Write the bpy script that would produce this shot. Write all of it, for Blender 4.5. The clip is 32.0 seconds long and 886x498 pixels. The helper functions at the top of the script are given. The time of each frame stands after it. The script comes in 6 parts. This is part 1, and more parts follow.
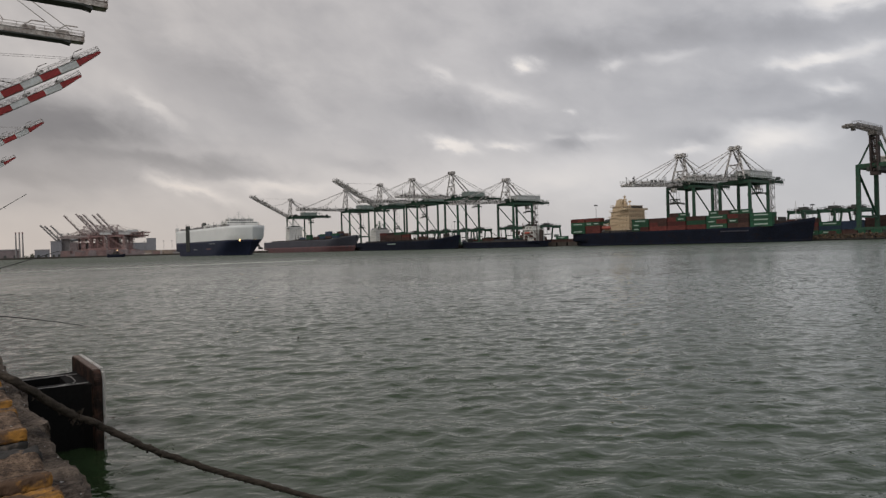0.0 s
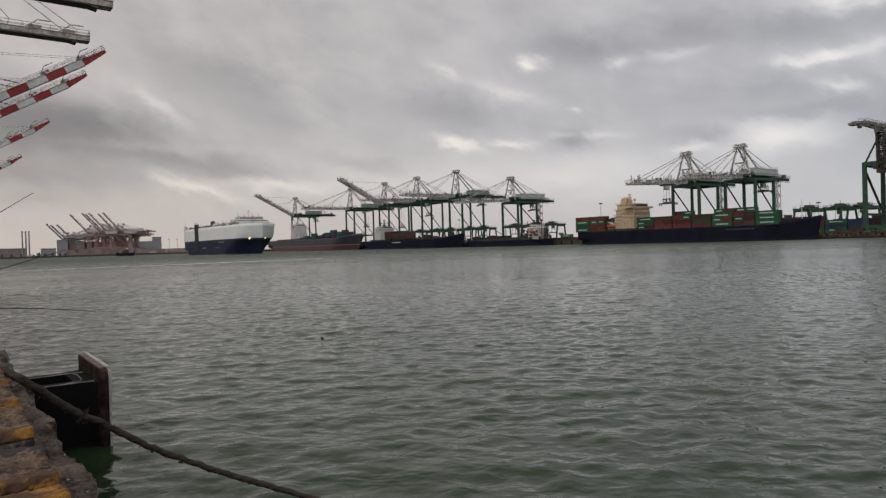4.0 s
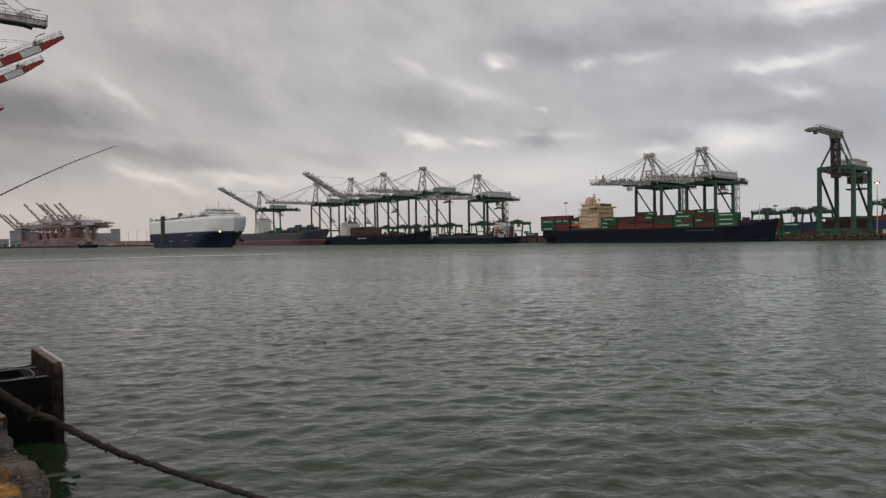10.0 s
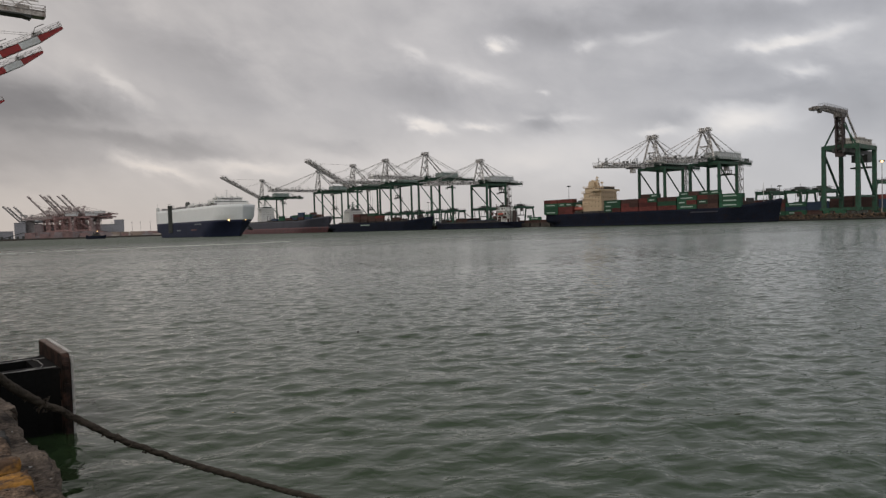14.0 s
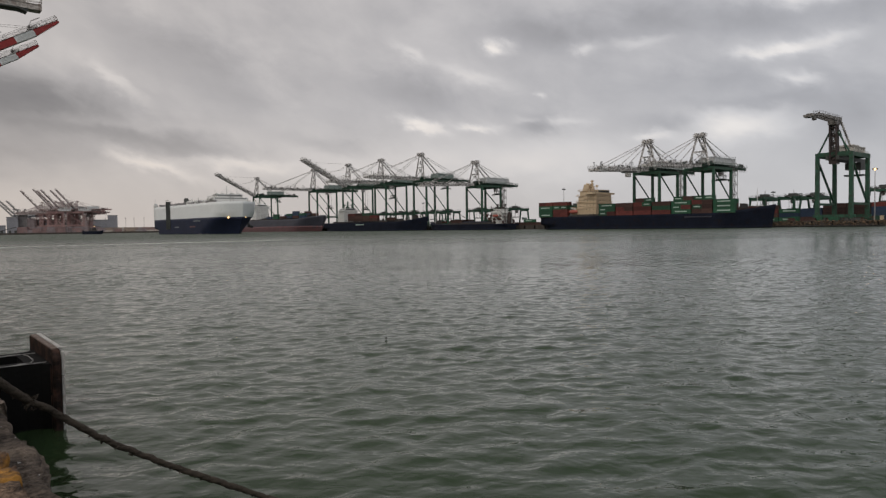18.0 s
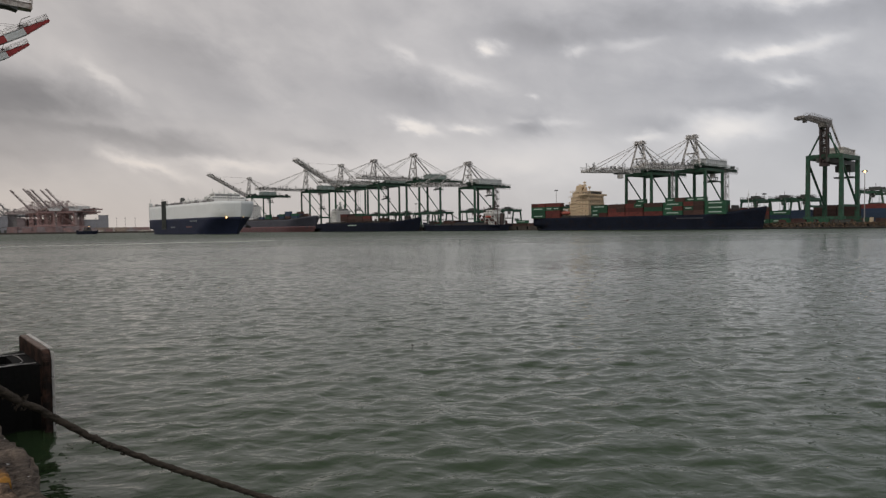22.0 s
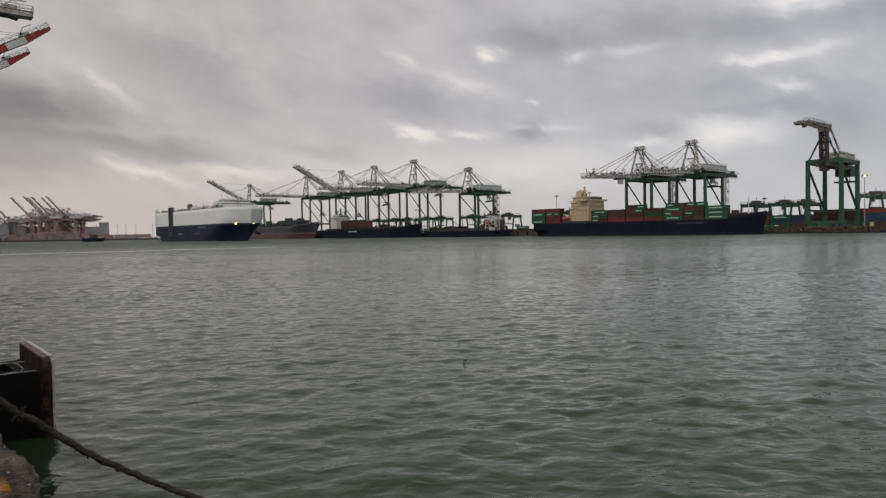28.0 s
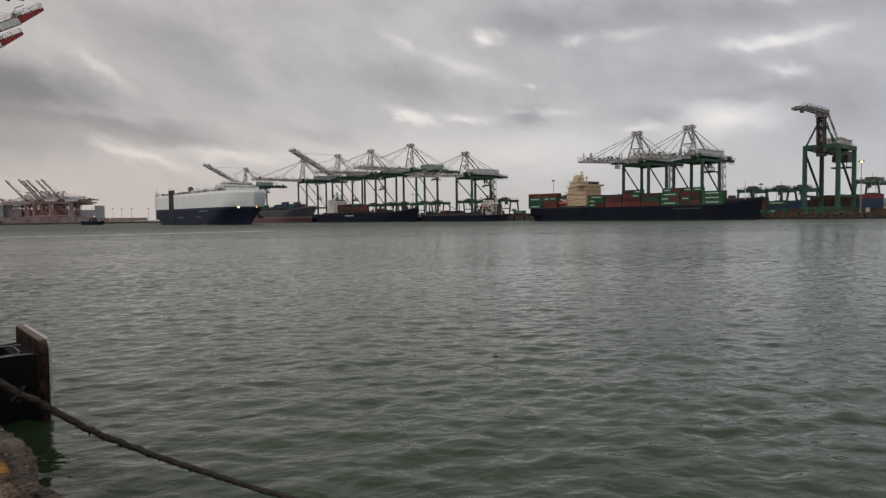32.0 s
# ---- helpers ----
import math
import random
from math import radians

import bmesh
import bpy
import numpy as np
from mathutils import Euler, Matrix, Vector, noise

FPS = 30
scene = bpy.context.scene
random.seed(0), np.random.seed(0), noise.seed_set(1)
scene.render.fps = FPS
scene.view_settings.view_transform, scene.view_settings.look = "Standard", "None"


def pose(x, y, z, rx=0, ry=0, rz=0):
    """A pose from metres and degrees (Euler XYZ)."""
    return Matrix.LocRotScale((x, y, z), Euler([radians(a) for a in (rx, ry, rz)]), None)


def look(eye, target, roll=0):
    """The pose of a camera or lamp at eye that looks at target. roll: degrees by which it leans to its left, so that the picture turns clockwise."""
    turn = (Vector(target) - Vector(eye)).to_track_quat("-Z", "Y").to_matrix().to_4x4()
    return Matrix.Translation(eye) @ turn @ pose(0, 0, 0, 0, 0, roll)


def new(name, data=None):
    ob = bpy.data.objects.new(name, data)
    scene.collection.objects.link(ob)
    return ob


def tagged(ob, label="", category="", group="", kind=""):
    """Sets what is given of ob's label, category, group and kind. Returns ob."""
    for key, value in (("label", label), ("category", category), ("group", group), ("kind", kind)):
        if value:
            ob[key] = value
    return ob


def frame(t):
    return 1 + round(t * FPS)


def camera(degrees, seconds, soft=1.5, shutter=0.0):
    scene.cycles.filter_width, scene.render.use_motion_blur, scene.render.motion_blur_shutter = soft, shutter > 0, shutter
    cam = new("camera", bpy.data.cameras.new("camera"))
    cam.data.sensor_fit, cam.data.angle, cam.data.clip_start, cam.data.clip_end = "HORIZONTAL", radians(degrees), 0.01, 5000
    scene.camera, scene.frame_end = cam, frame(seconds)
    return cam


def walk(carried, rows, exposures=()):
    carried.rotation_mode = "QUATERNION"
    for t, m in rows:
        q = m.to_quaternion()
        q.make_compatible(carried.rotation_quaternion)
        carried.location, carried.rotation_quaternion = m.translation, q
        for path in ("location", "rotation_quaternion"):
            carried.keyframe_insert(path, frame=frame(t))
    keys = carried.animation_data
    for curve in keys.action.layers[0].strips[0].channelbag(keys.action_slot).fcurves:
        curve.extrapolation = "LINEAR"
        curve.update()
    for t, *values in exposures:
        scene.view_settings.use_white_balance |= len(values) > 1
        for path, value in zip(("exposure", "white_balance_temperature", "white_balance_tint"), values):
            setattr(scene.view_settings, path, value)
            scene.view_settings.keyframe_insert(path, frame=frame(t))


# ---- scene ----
# The plan: the channel runs along ALONG (s metres from the camera), ACROSS (a metres) leads over the water to the far quay.
AZ = radians(38)
ALONG = Vector((-math.sin(AZ), math.cos(AZ), 0))
ACROSS = Vector((math.cos(AZ), math.sin(AZ), 0))
EYE = 3.0


def site(s, a, z=0.0):
    return ALONG * s + ACROSS * a + Vector((0, 0, z))


NEAR_AZ = radians(37.4)


def nsite(s, a, z=0.0):
    """As site(), for the near quay, whose edge runs 0.6 degrees off the far one."""
    return Vector((-math.sin(NEAR_AZ) * s + math.cos(NEAR_AZ) * a, math.cos(NEAR_AZ) * s + math.sin(NEAR_AZ) * a, z))


def nstand(s, a, z=0.0, turn=0.0):
    v = nsite(s, a, z)
    return pose(v.x, v.y, v.z, 0, 0, 37.4 + turn)


def stand(s, a, z=0.0, turn=0.0):
    """Pose at a plan place; local x leads along ACROSS, local y along ALONG, turned by turn degrees."""
    v = site(s, a, z)
    return pose(v.x, v.y, v.z, 0, 0, 38 + turn)


# ---- camera ----
cam = camera(67.2, 32.0, soft=1.35)
TURNS = [
    (0, 89.691, 1.661, -0.009), (0.5, 89.872, 1.808, 0.146), (1, 90.120, 1.713, 0.485), (1.5, 90.199, 1.665, 0.632),
    (2, 90.126, 1.457, 0.587), (2.5, 90.077, 1.429, 0.499), (3, 89.908, 1.565, 0.539), (3.5, 89.713, 1.730, 0.581),
    (5.5, 89.361, 1.137, -0.637), (6, 89.334, 0.975, -0.856), (6.5, 89.361, 0.886, -1.269), (7, 89.348, 0.987, -1.606),
    (7.5, 89.338, 1.179, -2.115), (8, 89.121, 1.259, -2.302), (8.5, 89.231, 0.856, -2.527), (9, 89.358, 0.820, -2.727),
    (9.5, 89.399, 0.761, -2.730), (10, 89.231, 0.856, -2.543), (10.5, 88.862, 0.971, -2.357), (11, 88.646, 1.124, -2.174),
    (11.5, 88.528, 1.322, -1.966), (12, 88.312, 1.489, -1.714), (12.5, 88.068, 1.480, -1.863), (13, 87.938, 1.279, -1.961),
    (13.5, 87.889, 1.352, -2.205), (14, 87.996, 1.753, -2.268), (14.5, 88.163, 1.857, -2.270), (16.5, 88.252, 1.221, -3.633),
    (17, 88.263, 0.931, -3.352), (17.5, 88.186, 0.973, -2.925), (18, 88.057, 0.861, -2.725), (18.5, 88.055, 0.637, -2.717),
    (19, 88.132, 0.595, -2.886), (19.5, 88.064, 0.573, -2.935), (20, 87.981, 0.631, -2.961), (20.5, 87.901, 0.554, -3.218),
    (21, 87.971, 0.789, -3.353), (21.5, 88.020, 0.802, -3.406), (22, 88.118, 0.721, -3.351), (22.5, 88.195, 0.685, -3.359),
    (23, 88.288, 0.628, -3.551), (23.5, 88.263, 0.966, -3.264), (24, 88.379, 1.297, -2.722), (24.5, 88.323, 1.224, -2.465),
    (25, 88.208, 1.243, -2.533), (25.5, 88.296, 1.027, -2.733), (27.5, 88.642, 0.933, -3.450), (28, 88.629, 0.938, -3.320),
    (28.5, 88.605, 0.814, -3.377), (29, 88.457, 0.847, -3.346), (29.5, 88.364, 0.818, -3.336), (30, 88.243, 0.787, -3.218),
    (30.5, 88.035, 0.623, -3.361), (31, 87.652, 0.831, -3.409), (31.5, 87.485, 0.824, -3.511), (32, 87.289, 0.745, -3.598),
]

walk(cam, [(t, pose(0, 0, EYE, rx, ry, rz)) for t, rx, ry, rz in TURNS])

# ---- world, sun ----
SUN_UP, SUN_AZ = 42, 205
world = bpy.data.worlds.new("overcast")
scene.world = world
world.use_nodes = True
wn, wl = world.node_tree.nodes, world.node_tree.links
wn.clear()


def wmath(op, a, b=None, clamp=False):
    n = wn.new("ShaderNodeMath")
    n.operation, n.use_clamp = op, clamp
    for i, v in enumerate((a, b)):
        if v is None:
            continue
        if hasattr(v, "is_linked"):
            wl.new(v, n.inputs[i])
        else:
            n.inputs[i].default_value = v
    return n.outputs[0]


def wnoise(vec, scale, detail, rough, distort=0.0):
    n = wn.new("ShaderNodeTexNoise")
    wl.new(vec, n.inputs["Vector"])
    for k, v in (("Scale", scale), ("Detail", detail), ("Roughness", rough), ("Distortion", distort)):
        n.inputs[k].default_value = v
    return n.outputs["Fac"]


def wramp(fac, stops):
    n = wn.new("ShaderNodeValToRGB")
    wl.new(fac, n.inputs[0])
    e = n.color_ramp.elements
    while len(e) < len(stops):
        e.new(0.5)
    for el, (at, c) in zip(e, stops):
        el.position, el.color = at, (*c, 1)
    return n.outputs[0]


def wmix(fac, a, b, blend="MIX"):
    n = wn.new("ShaderNodeMix")
    n.data_type, n.blend_type = "RGBA", blend
    for i, v in ((0, fac), (6, a), (7, b)):
        if hasattr(v, "is_linked"):
            wl.new(v, n.inputs[i])
        else:
            n.inputs[i].default_value = v if i == 0 else (*v, 1)
    return n.outputs[2]


# cloud masses: bearing, height, half widths along and across, fall to the east in degrees, how much lighter or darker
CLOUDS = [(-0.512, 0.172, 0.119, 0.0305, 6, -0.170), (-0.592, 0.156, 0.102, 0.0381, 0, -0.120), (-0.555, 0.102, 0.102, 0.0169, 4, -0.090), (-0.561, 0.071, 0.059, 0.0102, 0, -0.050),
          (-0.314, 0.236, 0.127, 0.0373, 22, -0.100), (-0.313, 0.116, 0.127, 0.0136, 7, -0.085), (-0.457, 0.122, 0.220, 0.0288, 4, -0.055), (0.008, 0.194, 0.097, 0.0220, 12, -0.090),
          (0.196, 0.145, 0.032, 0.0169, 0, -0.140), (0.197, 0.269, 0.081, 0.0203, 6, -0.075), (0.477, 0.266, 0.220, 0.0220, 2, -0.100), (0.427, 0.188, 0.144, 0.0220, 4, -0.060),
          (0.484, 0.161, 0.076, 0.0085, 3, -0.060), (0.386, 0.136, 0.053, 0.0110, 8, -0.080), (0.602, 0.136, 0.076, 0.0339, 0, -0.080), (-0.117, 0.120, 0.059, 0.0102, 10, -0.070)]
BREAKS = [(-0.401, 0.197, 0.037, 0.0085, 36, 0.110), (-0.365, 0.093, 0.056, 0.0076, 19, 0.150), (-0.245, 0.093, 0.072, 0.0068, 3, 0.110), (-0.348, 0.278, 0.029, 0.0254, 30, 0.030),
          (0.005, 0.250, 0.022, 0.0068, 32, 0.110), (0.097, 0.218, 0.049, 0.0076, 20, 0.100), (0.128, 0.255, 0.017, 0.0076, 12, 0.260), (0.018, 0.149, 0.031, 0.0068, 18, 0.210),
          (0.099, 0.144, 0.025, 0.0051, 3, 0.160), (0.258, 0.248, 0.014, 0.0068, 0, 0.140), (0.491, 0.224, 0.031, 0.0068, 4, 0.180), (0.567, 0.225, 0.031, 0.0102, -10, 0.150),
          (0.541, 0.183, 0.025, 0.0076, 22, 0.170), (0.463, 0.129, 0.059, 0.0186, 0, 0.200), (0.345, 0.124, 0.027, 0.0068, 0, 0.120), (0.560, 0.288, 0.059, 0.0136, 0, 0.250)]
GLEAMS = [(0.188, 0.190, 0.008, 0.0042, 20, 0.120), (-0.018, 0.097, 0.280, 0.0288, 0, 0.070), (0.249, 0.096, 0.136, 0.0373, 0, 0.060), (0.233, 0.150, 0.027, 0.0059, 0, 0.100),
          (0.337, 0.252, 0.044, 0.0076, 0, 0.100), (-0.417, 0.144, 0.093, 0.0068, 2, 0.050), (0.176, 0.155, 0.022, 0.0042, 0, 0.080), (0.529, 0.221, 0.014, 0.0051, 0, 0.150)]


def clouds():
    tc = wn.new("ShaderNodeTexCoord")
    sep = wn.new("ShaderNodeSeparateXYZ")
    wl.new(tc.outputs["Generated"], sep.inputs[0])
    up = wmath("MAXIMUM", sep.outputs[2], 0.0)
    az0 = wmath("ARCTAN2", sep.outputs[0], sep.outputs[1])
    hi0 = sep.outputs[2]

    def drawn_out(tilt, stretch):
        """Bearing and height turned by tilt degrees and squeezed across, so that noise runs in streaks."""
        c, s = math.cos(radians(tilt)), math.sin(radians(tilt))
        v = wn.new("ShaderNodeCombineXYZ")
        wl.new(wmath("SUBTRACT", wmath("MULTIPLY", az0, c), wmath("MULTIPLY", hi0, s)), v.inputs[0])
        wl.new(wmath("MULTIPLY", wmath("ADD", wmath("MULTIPLY", az0, s), wmath("MULTIPLY", hi0, c)), stretch), v.inputs[1])
        return v.outputs[0]

    slant, level_run = drawn_out(22, 1.7), drawn_out(5, 2.2)
    big = wnoise(slant, 4.0, 3, 0.5, 0.3)
    mid = wnoise(slant, 9.0, 7, 0.56, 0.4)
    wisp = wnoise(level_run, 12.0, 5, 0.52, 0.5)
    thin = wnoise(slant, 24.0, 5, 0.55, 0.5)
    # bearing and height, with ragged edges
    az = wmath("ADD", az0, wmath("ADD", wmath("MULTIPLY", wmath("SUBTRACT", mid, 0.5), 0.07), wmath("MULTIPLY", wmath("SUBTRACT", thin, 0.5), 0.035)))
    hi = wmath("ADD", hi0, wmath("ADD", wmath("MULTIPLY", wmath("SUBTRACT", wisp, 0.5), 0.028), wmath("MULTIPLY", wmath("SUBTRACT", wnoise(slant, 30.0, 4, 0.5), 0.5), 0.016)))
    # the cloud deck is soft near the horizon and billows higher up
    firm = wmath("ADD", wmath("MULTIPLY", up, 3.0, True), 0.25, True)
    body = wmath("ADD", wmath("MULTIPLY", wmath("SUBTRACT", big, 0.5), 0.16), wmath("MULTIPLY", wmath("SUBTRACT", mid, 0.5), 0.19))
    body = wmath("ADD", body, wmath("MULTIPLY", wmath("SUBTRACT", wisp, 0.5), 0.10))
    body = wmath("MULTIPLY", wmath("ADD", body, wmath("MULTIPLY", wmath("SUBTRACT", thin, 0.5), 0.045)), firm)
    for a0, h0, sa, sh, fall, amp in CLOUDS + BREAKS + GLEAMS:
        c, s = math.cos(radians(fall)), math.sin(radians(fall))
        dx, dy = wmath("SUBTRACT", az, a0), wmath("SUBTRACT", hi, h0)
        x = wmath("DIVIDE", wmath("SUBTRACT", wmath("MULTIPLY", dx, c), wmath("MULTIPLY", dy, s)), sa * 1.1)
        y = wmath("DIVIDE", wmath("ADD", wmath("MULTIPLY", dx, s), wmath("MULTIPLY", dy, c)), sh * 1.1)
        d = wmath("ADD", wmath("MULTIPLY", x, x), wmath("MULTIPLY", y, y))
        body = wmath("ADD", body, wmath("MULTIPLY", wmath("EXPONENT", wmath("MULTIPLY", d, -1.0)), amp * 1.3))
    # paler towards the horizon and towards the hidden sun's side
    glow_low = wmath("MULTIPLY", wmath("SUBTRACT", 1.0, wmath("MULTIPLY", up, 5.0), True), 0.03)
    lean = wmath("MULTIPLY", sep.outputs[0], 0.01)
    level = wmath("ADD", wmath("ADD", body, wmath("ADD", glow_low, lean)), 0.515)
    # unseen zenith darkened so that the near water reflects less light
    level = wmath("SUBTRACT", level, wmath("MULTIPLY", wmath("MULTIPLY", wmath("SUBTRACT", up, 0.34), 2.2, True), 0.09))
    grey = wramp(level, [(0.0, (0.145, 0.139, 0.146)), (0.25, (0.263, 0.254, 0.261)), (0.45, (0.446, 0.431, 0.439)), (0.62, (0.642, 0.614, 0.608)), (0.78, (0.845, 0.787, 0.743)), (1.0, (1.0, 0.935, 0.88))])
    side = wmath("ADD", wmath("MULTIPLY", sep.outputs[0], 0.8), 0.5, True)
    grey = wmix(1.0, grey, wramp(side, [(0.1, (1.03, 1.0, 0.96)), (0.5, (1.0, 1.0, 1.0)), (0.9, (0.96, 0.995, 1.035))]), "MULTIPLY")
    low = wmath("SUBTRACT", 1.0, wmath("MULTIPLY", up, 6.0), True)
    grey = wmix(wmath("MULTIPLY", low, wmath("SUBTRACT", 1.0, side), True), grey, wmix(1.0, grey, (1.04, 0.98, 0.925), "MULTIPLY"))
    sky = wn.new("ShaderNodeTexSky")
    sky.sky_type, sky.sun_disc = "NISHITA", False
    sky.sun_elevation, sky.sun_rotation = radians(SUN_UP), radians(SUN_AZ)
    thinsky = wmix(1.0, sky.outputs[0], (0.07, 0.07, 0.07), "MULTIPLY")
    return wmix(0.95, thinsky, grey)


bg = wn.new("ShaderNodeBackground")
wl.new(clouds(), bg.inputs[0])
bg.inputs[1].default_value = 1.0
wout = wn.new("ShaderNodeOutputWorld")
wl.new(bg.outputs[0], wout.inputs[0])

sun = new("sun", bpy.data.lights.new("sun", "SUN"))
sun.data.energy, sun.data.angle, sun.data.color = 1.15, radians(40), (1, 0.95, 0.88)
sun.matrix_world = look((0, 0, 0), (-math.sin(radians(SUN_AZ)) * math.cos(radians(SUN_UP)), -math.cos(radians(SUN_AZ)) * math.cos(radians(SUN_UP)), -math.sin(radians(SUN_UP))))


# ---- materials ----
def paint(name, color, rough=0.55, metal=0.0, vary=0.12, scale=0.5, rust=0.0, rust_color=(0.16, 0.06, 0.03), bump=0.0, spread=0.0, fine=8.0, spec=0.4, fray=0.08):
    """Painted or bare surface: grain at two scales, stains, rust patches and fine relief, in object space."""
    m = bpy.data.materials.new(name)
    m.use_nodes = True
    n, l = m.node_tree.nodes, m.node_tree.links
    bsdf = n["Principled BSDF"]
    bsdf.inputs["Roughness"].default_value, bsdf.inputs["Metallic"].default_value = rough, metal
    bsdf.inputs["Specular IOR Level"].default_value = spec
    tc = n.new("ShaderNodeTexCoord")
    big, small = n.new("ShaderNodeTexNoise"), n.new("ShaderNodeTexNoise")
    for t, sc, de in ((big, scale, 4), (small, scale * fine, 5)):
        l.new(tc.outputs["Object"], t.inputs["Vector"])
        t.inputs["Scale"].default_value, t.inputs["Detail"].default_value = sc, de
    add = n.new("ShaderNodeMath")
    add.operation = "ADD"
    l.new(big.outputs["Fac"], add.inputs[0])
    l.new(small.outputs["Fac"], add.inputs[1])
    ramp = n.new("ShaderNodeMapRange")
    l.new(add.outputs[0], ramp.inputs["Value"])
    for k, v in (("From Min", 0.7), ("From Max", 1.3), ("To Min", 1 - vary), ("To Max", 1 + vary)):
        ramp.inputs[k].default_value = v
    mul = n.new("ShaderNodeMix")
    mul.data_type, mul.blend_type = "RGBA", "MULTIPLY"
    mul.inputs[0].default_value = 1
    mul.inputs[6].default_value = (*color, 1)
    comb = n.new("ShaderNodeCombineColor")
    for i in range(3):
        l.new(ramp.outputs[0], comb.inputs[i])
    l.new(comb.outputs[0], mul.inputs[7])
    out = mul.outputs[2]
    if spread:
        info = n.new("ShaderNodeObjectInfo")
        hsv = n.new("ShaderNodeHueSaturation")
        mr = n.new("ShaderNodeMapRange")
        l.new(info.outputs["Random"], mr.inputs["Value"])
        mr.inputs["To Min"].default_value, mr.inputs["To Max"].default_value = 1 - spread, 1 + spread
        l.new(mr.outputs[0], hsv.inputs["Value"])
        l.new(out, hsv.inputs["Color"])
        out = hsv.outputs[0]
    if rust:
        rt = n.new("ShaderNodeTexNoise")
        rt.inputs["Scale"].default_value, rt.inputs["Detail"].default_value, rt.inputs["Roughness"].default_value = scale * 2.3, 8, 0.65
        l.new(tc.outputs["Object"], rt.inputs["Vector"])
        rr = n.new("ShaderNodeMapRange")
        l.new(rt.outputs["Fac"], rr.inputs["Value"])
        rr.inputs["From Min"].default_value, rr.inputs["From Max"].default_value = 0.76 - rust * 0.4 - fray / 2, 0.76 - rust * 0.4 + fray / 2
        mx = n.new("ShaderNodeMix")
        mx.data_type = "RGBA"
        l.new(rr.outputs[0], mx.inputs[0])
        l.new(out, mx.inputs[6])
        mx.inputs[7].default_value = (*rust_color, 1)
        out = mx.outputs[2]
    l.new(out, bsdf.inputs["Base Color"])
    if bump:
        b = n.new("ShaderNodeBump")
        b.inputs["Strength"].default_value, b.inputs["Distance"].default_value = 1.0, bump
        l.new(add.outputs[0], b.inputs["Height"])
        l.new(b.outputs[0], bsdf.inputs["Normal"])
    return m


def glow(name, color, strength):
    m = bpy.data.materials.new(name)
    m.use_nodes = True
    b = m.node_tree.nodes["Principled BSDF"]
    b.inputs["Base Color"].default_value = (*color, 1)
    b.inputs["Emission Color"].default_value, b.inputs["Emission Strength"].default_value = (*color, 1), strength
    return m


def sea(name, rough, ripples, rougher=None, reach=(42, 110), gloss=0.5):
    """Murky water with ripples, given as (scale, height, detail)."""
    m = bpy.data.materials.new(name)
    m.use_nodes = True
    n, l = m.node_tree.nodes, m.node_tree.links
    bsdf = n["Principled BSDF"]
    bsdf.inputs["Roughness"].default_value, bsdf.inputs["IOR"].default_value = rough, 1.33
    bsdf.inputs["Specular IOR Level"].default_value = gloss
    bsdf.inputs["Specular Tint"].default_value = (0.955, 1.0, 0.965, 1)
    tc = n.new("ShaderNodeTexCoord")
    if rougher:
        # rougher with distance, for waves too fine to model
        sp, mr = n.new("ShaderNodeSeparateXYZ"), n.new("ShaderNodeMapRange")
        l.new(tc.outputs["Object"], sp.inputs[0])
        l.new(sp.outputs[1], mr.inputs["Value"])
        for k, v in (("From Min", reach[0]), ("From Max", reach[1]), ("To Min", rough), ("To Max", rougher)):
            mr.inputs[k].default_value = v
        l.new(mr.outputs[0], bsdf.inputs["Roughness"])
    mp = n.new("ShaderNodeMapping")
    mp.inputs["Rotation"].default_value = (0, 0, radians(8))
    mp.inputs["Scale"].default_value = (0.7, 1.0, 1.0)
    l.new(tc.outputs["Object"], mp.inputs["Vector"])
    murk = n.new("ShaderNodeTexNoise")
    murk.inputs["Scale"].default_value, murk.inputs["Detail"].default_value = 0.06, 4
    l.new(tc.outputs["Object"], murk.inputs["Vector"])
    mx = n.new("ShaderNodeMix")
    mx.data_type = "RGBA"
    mx.inputs[6].default_value, mx.inputs[7].default_value = (0.021, 0.039, 0.016, 1), (0.028, 0.048, 0.021, 1)
    l.new(murk.outputs["Fac"], mx.inputs[0])
    l.new(mx.outputs[2], bsdf.inputs["Base Color"])
    prev = None
    for sc, dist, det in ripples:
        t = n.new("ShaderNodeTexNoise")
        t.inputs["Scale"].default_value, t.inputs["Detail"].default_value, t.inputs["Distortion"].default_value = sc, det, 0.4
        l.new(mp.outputs[0], t.inputs["Vector"])
        b = n.new("ShaderNodeBump")
        b.inputs["Strength"].default_value, b.inputs["Distance"].default_value = 0.8, dist
        l.new(t.outputs["Fac"], b.inputs["Height"])
        if prev:
            l.new(prev, b.inputs["Normal"])
        prev = b.outputs[0]
    l.new(prev, bsdf.inputs["Normal"])
    return m


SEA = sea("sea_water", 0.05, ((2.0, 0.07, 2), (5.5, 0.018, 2)))
